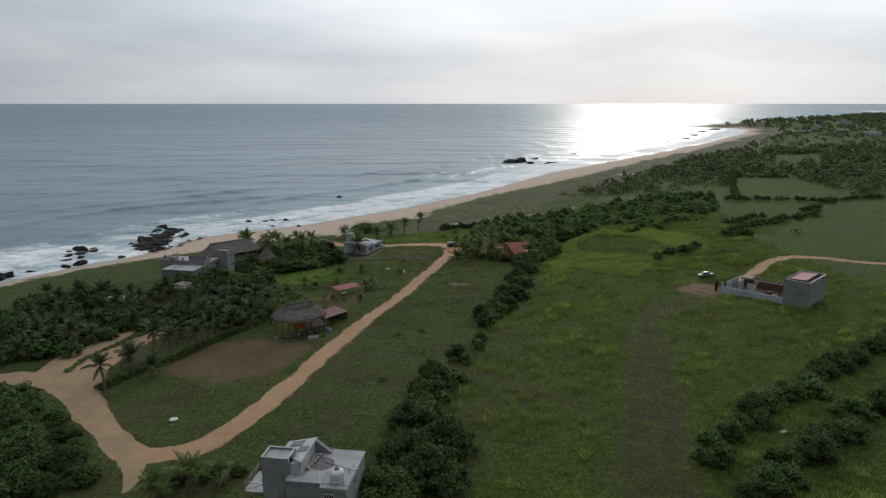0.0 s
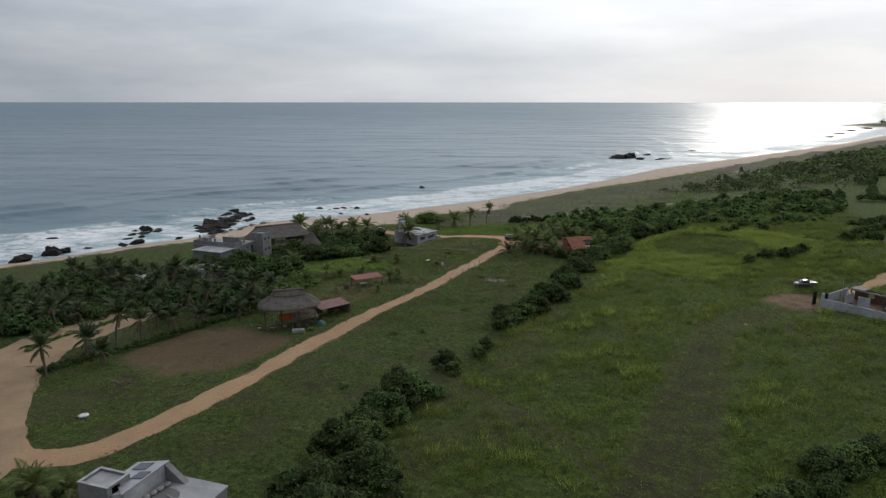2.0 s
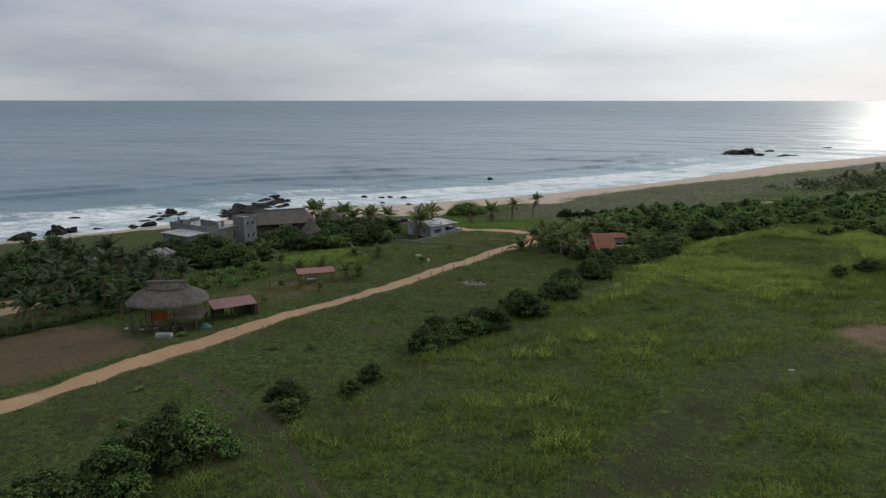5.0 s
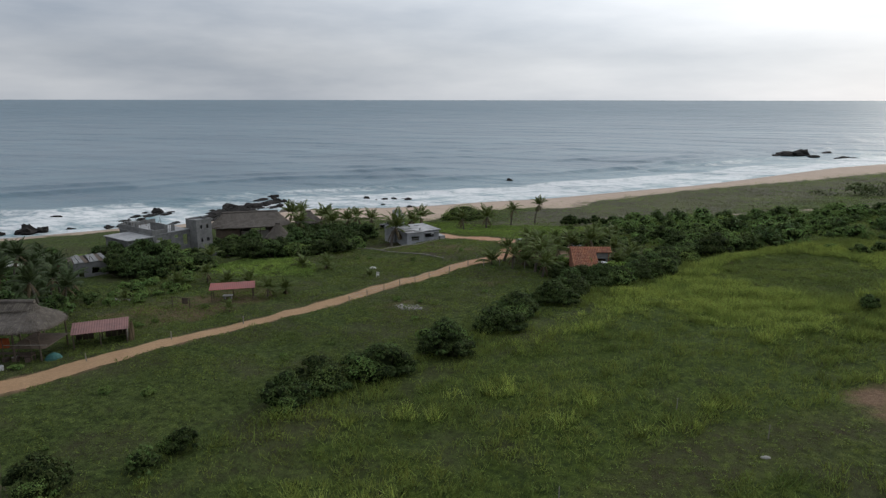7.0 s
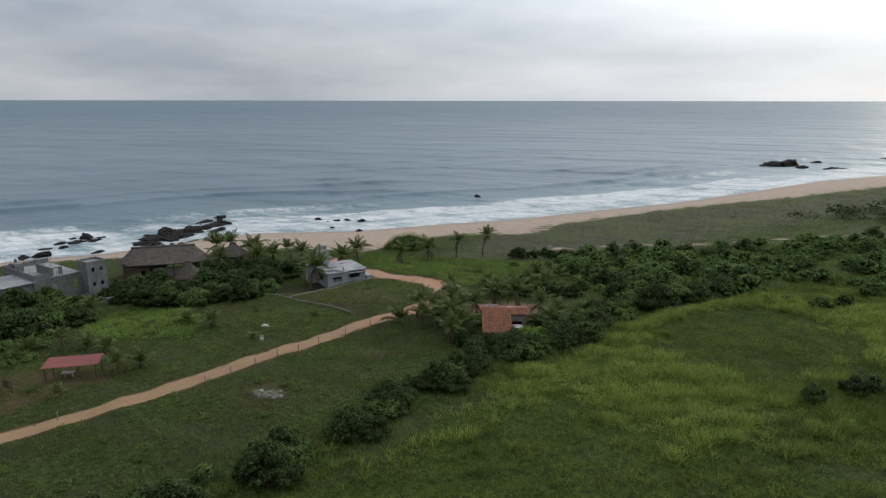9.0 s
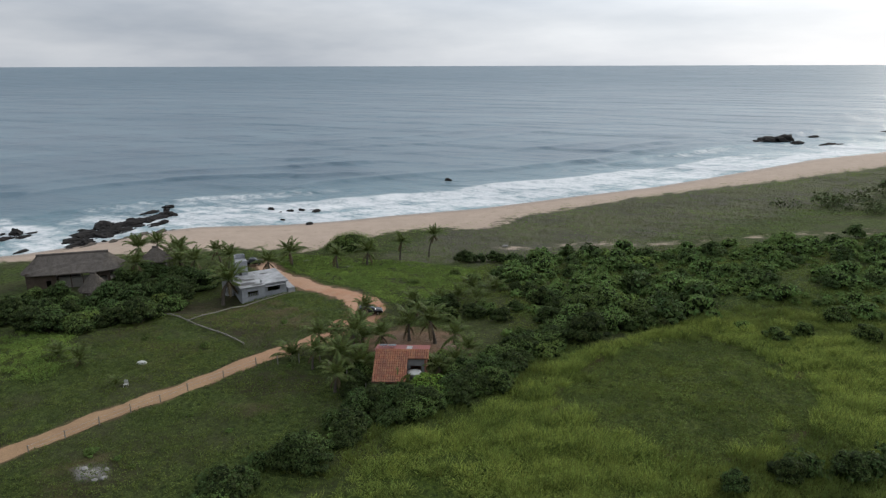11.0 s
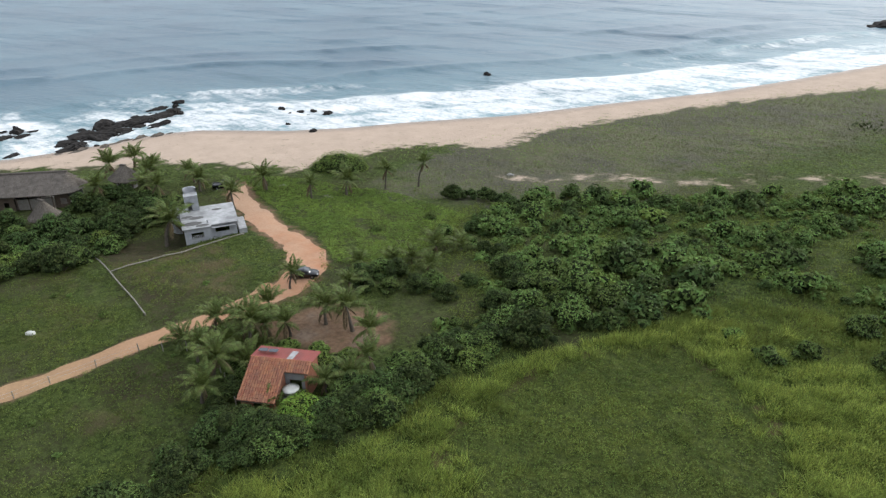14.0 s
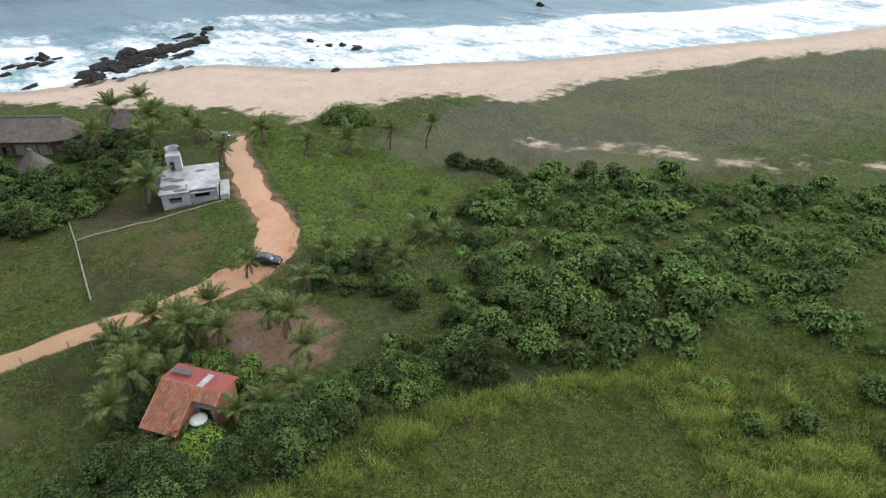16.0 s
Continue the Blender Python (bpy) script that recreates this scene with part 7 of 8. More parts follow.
def thatch_roof(parent, lx, ly, ridge, z0, z1, seed, rings=9, sides=44, round_=0.75, dome=0.92):
    """A hipped palm-thatch roof with rounded corners, shaggy at its eaves."""
    r = np.random.RandomState(seed)
    bm = bmesh.new()
    loops = []

    def at(t, a):
        """Point at t (0 eave, 1 ridge) and angle a."""
        c, s_ = math.cos(a), math.sin(a)
        k = 1 / (abs(c) ** (2 / round_) + abs(s_) ** (2 / round_)) ** (round_ / 2)
        x, y = c * k * lx / 2, s_ * k * ly / 2
        rx = max(-ridge / 2, min(ridge / 2, x))
        u = t ** (1 / dome) if dome < 0.9 else t ** dome
        return Vector((x * (1 - u) + rx * u, y * (1 - u), z0 + (z1 - z0) * t))
    for i in range(rings + 1):
        t = i / rings
        loops.append([bm.verts.new(at(t, 6.28318 * j / sides) + Vector((0, 0, r.normal(0, 0.05) if 0 < i < rings else r.normal(0, 0.09)))) for j in range(sides)])
    for a, b in zip(loops[:-1], loops[1:]):
        for j in range(sides):
            k = (j + 1) % sides
            bm.faces.new((a[j], a[k], b[k], b[j]))
    # underside
    low = [bm.verts.new((v.co.x * 0.97, v.co.y * 0.97, v.co.z - 0.2)) for v in loops[0]]
    for j in range(sides):
        k = (j + 1) % sides
        bm.faces.new((low[j], low[k], loops[0][k], loops[0][j]))
    mid = [bm.verts.new((v.co.x * 0.4, v.co.y * 0.3, z0 + (z1 - z0) * 0.55)) for v in loops[0]]
    for j in range(sides):
        k = (j + 1) % sides
        bm.faces.new((mid[j], mid[k], low[k], low[j]))
    roof = part("thatch_roof", bm, M["thatch"], parent, "weathered grey palm thatch", smooth=False)
    vs, n = [], 2600
    for i in range(n):
        t, a = (r.uniform(0, 0.96) if i % 3 else 0.0), r.uniform(0, 6.283)
        p, q = at(t, a), at(max(0, t - 0.14), a)
        d = (q - p).normalized() if t > 0.02 else Vector((0.1 * r.normal(), 0.1 * r.normal(), -1))
        side = Vector((-math.sin(a), math.cos(a), 0)) * 0.05
        ln = r.uniform(0.3, 0.7) if t > 0.02 else r.uniform(0.15, 0.4)
        up = Vector((0, 0, 0.04 + 0.03 * r.uniform()))
        vs += [p + side + up, p - side + up, p + d * ln + up * 1.3 + Vector(r.normal(0, 0.06, 3))]
    mesh_object("thatch_fringe", np.array([v[:] for v in vs]), np.arange(3 * n).reshape(-1, 3), M["thatch_strand"], roof)
    part("ridge_cap", rod((-ridge / 2 - 0.3, 0, z1 - 0.02), (ridge / 2 + 0.3, 0, z1 - 0.02), 0.28, 0.28, 9), M["thatch"], roof)
    return roof


def round_posts(parent, pts, z0, z1, r=0.11):
    for x, y in pts:
        part("post", rod((x, y, z0), (x, y, z1), r, r * 0.85), M["wood"], parent)


def roadside_palapa():
    e = thing("palapa", -31.6, 138.7, 27, "open-sided palapa with a grey thatched roof and clutter beneath", "palapa")
    thatch_roof(e, 11.6, 8.8, 5.4, 4.35, 6.35, 11, dome=0.75)
    thatch_roof(e, 6.6, 2.4, 5.2, 6.15, 7.05, 15, rings=4)
    round_posts(e, [(-4.6, -3.0), (-1.6, -3.2), (1.6, -3.2), (4.6, -3.0), (-4.6, 3.0), (-1.6, 3.2), (1.6, 3.2), (4.6, 3.0)], -0.3, 4.6)
    for y in (-3.1, 3.1):
        part("tie_beam", rod((-5.0, y, 4.1), (5.0, y, 4.1), 0.1), M["wood"], e)
    part("loft_floor", box(0.6, 5.2, -3.0, 2.6, 1.9, 1.97), M["wood"], e, "low plank platform")
    part("platform_rail", rod((0.4, -3.25, 2.5), (5.6, -3.25, 2.5), 0.05), M["wood_pale"], e)
    for k in range(5):
        part("shelf_pole", rod((-3.4 + 1.7 * k, -2.9 + 0.3 * (k % 2), -0.2), (-3.4 + 1.7 * k, -2.8 + 0.3 * (k % 2), 2.6 + 0.3 * (k % 3)), 0.05, sides=6), M["wood"], e)
    part("shelf", box(-3.4, 3.4, -2.6, -1.9, 1.05, 1.11), M["wood"], e)
    part("brace", rod((-4.6, -3.0, 2.6), (-1.6, -3.2, 4.0), 0.05, sides=6), M["wood"], e)
    part("brace", rod((4.6, -3.0, 2.6), (1.6, -3.2, 4.0), 0.05, sides=6), M["wood"], e)
    # things standing underneath
    for name, lab, cat, x, y, bm, mat in (
            ("tarpaulin", "bright orange tarpaulin hung under a thatched roof", "tarpaulin", -0.8, -2.2, box(-1.3, 1.3, -0.05, 0.05, 1.6, 2.9), "orange"),
            ("table", "rough wooden table under a thatched roof", "table", -2.8, -1.0, None, "wood"),
            ("table", "rough wooden table under a thatched roof", "table", 2.6, -2.6, None, "wood"),
            ("tarpaulin", "faded green tarpaulin heaped on the ground", "tarpaulin", 5.6, -2.2, lathe([(1.0, 0), (0.9, 0.25), (0.5, 0.6), (0.1, 0.75)], 12), "green_tarp")):
        k = e.matrix_world @ Vector((x, y, 0))
        t = thing(name, k.x, k.y, 27, lab, cat)
        if bm is None:
            part("tabletop", box(-0.9, 0.9, -0.45, 0.45, 0.7, 0.76), M[mat], t)
            for lx_, ly_ in ((-0.8, -0.35), (0.8, -0.35), (-0.8, 0.35), (0.8, 0.35)):
                part("leg", box(lx_ - 0.05, lx_ + 0.05, ly_ - 0.05, ly_ + 0.05, 0, 0.7, 0), M[mat], t)
        elif cat == "tarpaulin" and mat == "orange":
            part("cloth", bm, M[mat], t)
            part("line", rod((-1.6, 0, 2.9), (1.6, 0, 2.9), 0.03, sides=5), M["wood"], t)
            for lx_ in (-1.6, 1.6):
                part("pole", rod((lx_, 0, -0.1), (lx_, 0, 2.95), 0.05, sides=6), M["wood"], t)
        else:
            part("cloth", bm, M[mat], t)
    for k, (x, y, h) in enumerate(((-2.4, -2.9, 0.5), (-1.2, -3.0, 0.7), (0.2, -2.8, 0.45), (1.4, -2.9, 0.6), (2.9, -3.0, 0.5), (-3.4, -2.6, 0.4))):
        q = e.matrix_world @ Vector((x, y, 0))
        t = thing("crate", q.x, q.y, 27 + 31 * k, "dark wooden crate standing under a thatched roof", "crate", "crates under the palapa")
        part("crate_body", box(-0.35, 0.35, -0.28, 0.28, 0, h), M["wood"], t)
        part("crate_lid", box(-0.38, 0.38, -0.31, 0.31, h + 0.001, h + 0.06), M["wood_pale" if k % 2 else "wood"], t)
    t = thing("trough", -27.6, 133.2, 20, "pale concrete trough on the grass beside a palapa", "trough")
    bm = bmesh.new()
    for b in ((-1.1, 1.1, -0.45, -0.33, 0, 0.6), (-1.1, 1.1, 0.33, 0.45, 0, 0.6), (-1.1, -0.98, -0.33, 0.33, 0, 0.6), (0.98, 1.1, -0.33, 0.33, 0, 0.6), (-0.98, 0.98, -0.33, 0.33, 0, 0.12)):
        bx(bm, *b)
    part("basin", bm, M["concrete_pale"], t)
    t = thing("bucket", -36.0, 134.5, 0, "small white bucket on bare ground", "bucket")
    part("bucket_body", lathe([(0.2, 0), (0.26, 0.45), (0.28, 0.47), (0.24, 0.46), (0.19, 0.05)], 12), M["plastic_white"], t, smooth=True)


roadside_palapa()


def corrugated(x0, x1, y0, y1, z_lo, z_hi, pitch=0.3, amp=0.022, thick=0.02):
    """A corrugated sheet sloping from y0 (z_lo) to y1 (z_hi)."""
    bm = bmesh.new()
    n = max(2, int((x1 - x0) / pitch * 4))
    rows = []
    for dz in (0, -thick):
        for y, z in ((y0, z_lo), (y1, z_hi)):
            rows.append([bm.verts.new((x0 + (x1 - x0) * i / n, y, z + dz + amp * math.sin(6.28318 * (x1 - x0) / pitch * i / n))) for i in range(n + 1)])
    for i in range(n):
        bm.faces.new((rows[0][i], rows[0][i + 1], rows[1][i + 1], rows[1][i]))
        bm.faces.new((rows[2][i + 1], rows[2][i], rows[3][i], rows[3][i + 1]))
        bm.faces.new((rows[0][i], rows[2][i], rows[2][i + 1], rows[0][i + 1]))
        bm.faces.new((rows[1][i], rows[1][i + 1], rows[3][i + 1], rows[3][i]))
    return bm


def red_shack():
    e = thing("shack", -26.0, 146.3, 50, "low timber shack with a faded red metal roof", "shack")
    part("sheet_roof", corrugated(-3.4, 3.4, -2.1, 2.1, 2.15, 2.5), M["metal_faded"], e, "faded red corrugated roof")
    round_posts(e, [(-3.1, -1.9), (0, -1.9), (3.1, -1.9)], -0.3, 2.1, 0.09)
    round_posts(e, [(-3.1, 1.9), (0, 1.9), (3.1, 1.9)], -0.3, 2.42, 0.09)
    for i in range(9):
        if i in (3, 4):
            continue
        part("plank", box(-3.1 + i * 0.7, -2.45 + i * 0.7, 1.95, 2.02, 0.0, 2.3, 0), M["wood"], e)
    for i in range(5):
        part("plank", box(3.12, 3.18, -1.8 + i * 0.75, -1.1 + i * 0.75, 0.0, 2.1, 0), M["wood_pale"], e)
    for i in range(6):
        part("hanging_frond", lathe([(0.28, 0.2), (0.2, 1.2), (0.08, 2.1)], 7), M["frond_dry"], e, "dry palm frond leaning on the wall").location = (3.5 + 0.2 * (i % 2), -1.6 + i * 0.6, 0)


red_shack()


def open_shed():
    e = thing("shed", -25.9, 170.7, 40, "open shelter with a flat red metal roof on thin posts", "shed")
    part("sheet_roof", corrugated(-3.6, 3.6, -1.9, 1.9, 2.2, 2.36), M["metal_red"], e, "red corrugated metal roof")
    round_posts(e, [(-3.2, -1.7), (3.2, -1.7)], -0.3, 2.18, 0.08)
    round_posts(e, [(-3.2, 1.7), (0, 1.7), (3.2, 1.7)], -0.3, 2.3, 0.08)
    for x in (-3.2, 0, 3.2):
        part("rafter", rod((x, -1.85, 2.12), (x, 1.85, 2.27), 0.05, sides=5), M["wood"], e)
    t = thing("table", -26.6, 170.2, 30, "low pale slab table under an open shelter", "table")
    part("tabletop", box(-0.8, 0.8, -0.5, 0.5, 0.62, 0.72), M["concrete_pale"], t)
    for x in (-0.5, 0.5):
        part("leg", box(x - 0.12, x + 0.12, -0.3, 0.3, -0.05, 0.62), M["concrete"], t)


open_shed()


def long_palapa():
    e = thing("beach_house", -76.3, 231.6, 42, "large beach house with a long dark thatched roof", "house", z=-9.4)
    thatch_roof(e, 21.5, 11.0, 14.5, 3.9, 7.3, 12, round_=0.6)
    w = M["wood"]
    part("wall", wall(-9.2, -3.0, -4.2, -4.0, -0.3, 4.2, [(-5.2, -4.2, 0, 2.2)]), w, e, "dark plank wall")
    part("wall", wall(-9.2, -9.0, -4.0, 4.0, -0.3, 4.2, along="y"), w, e)
    part("wall", wall(-9.0, 8.0, 4.0, 4.2, -0.3, 4.2, [(0, 4, 0, 2.6)]), M["concrete"], e)
    part("wall", wall(5.0, 8.0, -3.6, -3.4, -0.3, 4.2, [(6, 7.4, 1, 2.4)]), M["wood"], e)
    part("deck", box(-9, 8.0, -3.3, 4, 0.0, 0.2, 0), M["wood_pale"], e)
    part("counter", box(-2.6, 4.6, -3.8, -3.2, 0.2, 2.6), M["wood_pale"], e)
    round_posts(e, [(-2.5, -4.3), (0, -4.3), (2.5, -4.3), (4.8, -4.3)], -0.3, 4.2, 0.13)


long_palapa()
for x, y, wd, z1, turn in ((-69.0, 248.5, 8.0, 5.4, 20), (-62.0, 226.0, 7.0, 6.0, 10)):
    e = thing("palapa", x, y, turn, "small thatched hut among palms and thicket", "palapa", "beach huts")
    thatch_roof(e, wd, wd * 0.9, 0.8, 2.4, z1, int(abs(x)), rings=6, sides=28, round_=1.0)
    round_posts(e, [(wd * 0.36 * math.cos(a), wd * 0.33 * math.sin(a)) for a in (0.5, 1.6, 2.6, 3.7, 4.7, 5.8)], -0.3, 2.8)
    part("low_wall", lathe([(wd * 0.30, 0), (wd * 0.30, 1.1), (wd * 0.27, 1.1), (wd * 0.27, 0.02)], 20), M["concrete"], e)


def garden_pavilion(x, y, sx, label):
    e = thing("pavilion", x, y, 25, label, "pavilion")
    bm = bmesh.new()
    top = bm.verts.new((0, 0, 3.6))
    ring = [bm.verts.new((sx * a, sx * b, 2.5)) for a, b in ((-1, -1), (1, -1), (1, 1), (-1, 1))]
    for i in range(4):
        bm.faces.new((ring[i], ring[(i + 1) % 4], top))
    low = [bm.verts.new((v.co.x, v.co.y, 2.35)) for v in ring]
    for i in range(4):
        bm.faces.new((low[i], low[(i + 1) % 4], ring[(i + 1) % 4], ring[i]))
    bm.faces.new(low[::-1])
    part("canopy", bm, M["plastic_white"], e)
    for a, b in ((-0.9, -0.9), (0.9, -0.9), (0.9, 0.9), (-0.9, 0.9)):
        part("post", rod((sx * a, sx * b, -0.2), (sx * a, sx * b, 2.4), 0.06, sides=6), M["wood"], e)


garden_pavilion(-89.5, 173.5, 2.2, "square pavilion with a pale canopy in a palm garden")


def tiled_house():
    e = thing("house", 23.6, 207.6, 24, "small house with orange clay-tile roof and red metal annex", "house", z=-2.85)
    w = M["plaster_red"]
    # main room, roof falling to the road side
    part("wall", wall(-2.0, 2.0, -2.6, -2.4, -0.3, 2.3, [(-0.6, 0.5, 0.9, 1.9)]), w, e)
    part("wall", wall(-2.0, -1.8, -2.4, 1.6, -0.3, 2.4, [(-1.0, 0, 0, 2.1)], "y"), w, e)
    part("wall", wall(-1.8, 1.8, 1.4, 1.6, -0.3, 4.4), w, e)

    def tile_slope(name, x0, x1, y0, y1, z0, z1, parent, flip=False):
        """Rows of barrel tiles, each course stepping over the next."""
        bm = bmesh.new()
        cols, courses = max(3, int((x1 - x0) / 0.30)), max(3, int(abs(y1 - y0) / 0.36))
        cw = (x1 - x0) / cols
        rr = random.Random(int(x0 * 10 + y0))
        for i in range(cols):
            for j in range(courses):
                ya, yb = y0 + (y1 - y0) * j / courses, y0 + (y1 - y0) * (j + 1.12) / courses
                za, zb = z0 + (z1 - z0) * j / courses, z0 + (z1 - z0) * (j + 1.12) / courses
                cx = x0 + (i + 0.5) * cw + rr.uniform(-0.015, 0.015)
                lift = rr.uniform(0, 0.02)
                row = []
                for y, z, k in ((ya, za + 0.05 + lift, 1.0), (yb, zb + 0.01 + lift, 0.85)):
                    row.append([bm.verts.new((cx + math.cos(a) * cw * 0.52 * k, y, z + math.sin(a) * 0.13)) for a in [math.pi * q / 4 for q in range(5)]])
                for q in range(4):
                    bm.faces.new((row[0][q], row[0][q + 1], row[1][q + 1], row[1][q]))
                bm.faces.new([row[0][q] for q in range(5)])
        o = part(name, bm, M["tile_island"], parent, "worn orange clay barrel tiles")
        bm = bmesh.new()
        v = [bm.verts.new(q) for q in ((x0, y0, z0), (x1, y0, z0), (x1, y1, z1), (x0, y1, z1))]
        bm.faces.new(v)
        r = bmesh.ops.extrude_face_region(bm, geom=bm.faces[:])
        for q in [g for g in r["geom"] if isinstance(g, bmesh.types.BMVert)]:
            q.co.z -= 0.08
        part("roof_deck", bm, M["wood"], o)
        return o

    def gable(x0, x1, edge, mat):
        """A wall whose top follows the roof: edge lists (y, z) along the top."""
        bm = bmesh.new()
        ring = [(edge[0][0], -0.3)] + list(edge) + [(edge[-1][0], -0.3)]
        a, b = [bm.verts.new((x0, y, z)) for y, z in ring], [bm.verts.new((x1, y, z)) for y, z in ring]
        bm.faces.new(a)
        bm.faces.new(b[::-1])
        for k in range(len(ring)):
            q = (k + 1) % len(ring)
            bm.faces.new((a[q], a[k], b[k], b[q]))
        part("wall", bm, mat, e)

    tile_slope("tile_roof", -2.4, 2.15, -2.9, 2.0, 2.25, 4.75, e)
    tile_slope("tile_roof", 2.15, 5.0, 0.6, 2.0, 4.04, 4.75, e)
    bm = bmesh.new()
    for k in range(20):
        rod((-2.4 + 0.37 * k, 2.03, 4.74), (-2.0 + 0.37 * k, 2.03, 4.77), 0.13, 0.115, 8, bm)
    part("ridge_tiles", bm, M["tile_island"], e, "row of clay ridge tiles")
    gable(1.805, 2.0, [(-2.38, 2.38), (1.8, 4.5)], M["plaster_red"])
    gable(4.4, 4.6, [(0.9, 4.02), (1.95, 4.56), (4.8, 4.1)], M["plaster_red"])
    gable(-2.0, -1.805, [(1.62, 4.4), (1.95, 4.58), (4.8, 4.1)], w)
    part("wall", wall(2.0, 4.4, 0.9, 1.1, -0.3, 3.95, [(2.5, 4.0, 0.1, 2.9)]), M["concrete"], e)
    part("wall", wall(-1.8, 4.4, 4.6, 4.8, -0.3, 4.05, [(1, 2, 0, 2.0)]), w, e)
    part("sheet_roof", corrugated(1.76, 5.05, 2.05, 5.1, 4.72, 4.15), M["metal_red"], e, "dark red metal sheet roof")
    part("sheet_roof", corrugated(-2.6, 1.75, 2.05, 5.1, 4.72, 4.15), M["metal_red"], e, "dark red metal sheet roof")
    part("patch_sheet", corrugated(1.8, 2.55, 2.05, 4.4, 4.75, 4.32), M["concrete_pale"], e, "white patch of sheet roofing")
    for i in range(2):
        bm = box(-0.55, 0.55, -0.36, 0.36, 0, 0.05, 0)
        o = part("solar_panel", bm, M["panel"], e, "dark glass solar panel on a frame")
        o.matrix_local = pose(-1.5 + 1.25 * i, 3.5, 4.78, -8, 0, 4)
        part("panel_frame", rod((-1.5 + 1.25 * i, 3.5, 4.0), (-1.5 + 1.25 * i, 3.5, 4.79), 0.03, sides=5), M["chrome"], e)
    # yard corner with a covered round tank
    part("yard_slab", box(2.1, 4.4, -1.9, 0.88, -0.2, 0.5), M["concrete"], e)
    part("tank_stand", box(2.3, 3.9, -1.1, 0.7, 0.502, 1.7), M["concrete"], e)
    m = e.matrix_world @ Vector((3.1, -0.2, 1.7))
    t = thing("water_tank", m.x, m.y, 0, "round tank with a pale dished cover behind a tiled house", "water tank", z=m.z)
    part("tank_body", lathe([(0.78, 0), (0.8, 0.7), (0.78, 0.75)]), M["concrete_pale"], t, smooth=True)
    part("cover", lathe([(0.95, 0.752), (0.97, 0.82), (0.6, 0.90), (0.01, 0.95)]), M["plastic_white"], t, "pale dished cover", smooth=True)
    m = e.matrix_world @ Vector((3.2, -1.2, 0.5))
    t = thing("metal_sheet", m.x, m.y, 40, "loose bright metal sheet leaning in a yard", "metal sheet", z=m.z)
    o = part("sheet", corrugated(-0.5, 0.5, -0.6, 0.6, 0.05, 0.45, 0.15, 0.02), M["metal_grey"], t)


M["tile_island"] = material("clay_barrel_tile", (0.270, 0.108, 0.060), 0.85, 0.12, scale=2.5, second=(0.200, 0.104, 0.070), island=0.16, bump=0.15)
tiled_house()

def far_house(x, y, lx, ly, tall, turn, upper):
    e = thing("house", x, y, turn, "small pale flat-roofed house in distant woodland", "house", "distant houses")
    w = M["plaster_white"]
    part("wall", wall(-lx / 2, lx / 2, -ly / 2, -ly / 2 + 0.3, -1, tall, [(-lx * 0.35, -lx * 0.15, 1, 2.4), (0, 1.2, 0, 2.2), (lx * 0.2, lx * 0.38, 1, 2.4)]), w, e)
    part("wall", wall(-lx / 2, lx / 2, ly / 2 - 0.3, ly / 2, -1, tall), w, e)
    for sx in (-1, 1):
        part("wall", wall(min(sx * lx / 2, sx * (lx / 2 - 0.3)), max(sx * lx / 2, sx * (lx / 2 - 0.3)), -ly / 2 + 0.3, ly / 2 - 0.3, -1, tall, along="y"), w, e)
    part("roof", box(-lx / 2 - 0.4, lx / 2 + 0.4, -ly / 2 - 0.4, ly / 2 + 0.4, tall, tall + 0.3), M["roof_slab"], e)
    if upper:
        part("upper_room", box(-lx / 4, lx / 4, -ly / 4, ly / 4, tall + 0.301, tall + 3.2), w, e)
        part("upper_roof", box(-lx / 4 - 0.3, lx / 4 + 0.3, -ly / 4 - 0.3, ly / 4 + 0.3, tall + 3.201, tall + 3.45), M["roof_slab"], e)


for x, y, lx, ly, tall, turn, upper in ((580, 1084, 26, 12, 5.0, -20, False), (640, 1150, 16, 12, 7.0, -25, True), (616, 1036, 20, 12, 5.0, -15, False), (800, 1340, 24, 14, 8.0, -25, True), (596, 930, 20, 12, 5.5, -30, False), (585, 905, 14, 10, 5.0, -30, False)):
    far_house(x, y, lx, ly, tall, turn, upper)

# ---------------------------------------------------------------- vehicles


def loft(sections):
    """A body from cross-sections along x: each is (x, [(y, z), ...])."""
    bm = bmesh.new()
    rings = [[bm.verts.new((x, y, z)) for y, z in pts] for x, pts in sections]
    n = len(rings[0])
    for a, b in zip(rings[:-1], rings[1:]):
        for i in range(n):
            j = (i + 1) % n
            bm.faces.new((a[i], a[j], b[j], b[i]))
    bm.faces.new(rings[0])
    bm.faces.new(rings[-1][::-1])
    bmesh.ops.recalc_face_normals(bm, faces=bm.faces[:])
    return bm


def hull(x, w, z0, z1, top=0.9):
    """A half-rounded cross-section."""
    return (x, [(-w * 0.94, z0), (-w, z0 + (z1 - z0) * 0.35), (-w * 0.97, z0 + (z1 - z0) * 0.75), (-w * top, z1), (w * top, z1), (w * 0.97, z0 + (z1 - z0) * 0.75), (w, z0 + (z1 - z0) * 0.35), (w * 0.94, z0)])


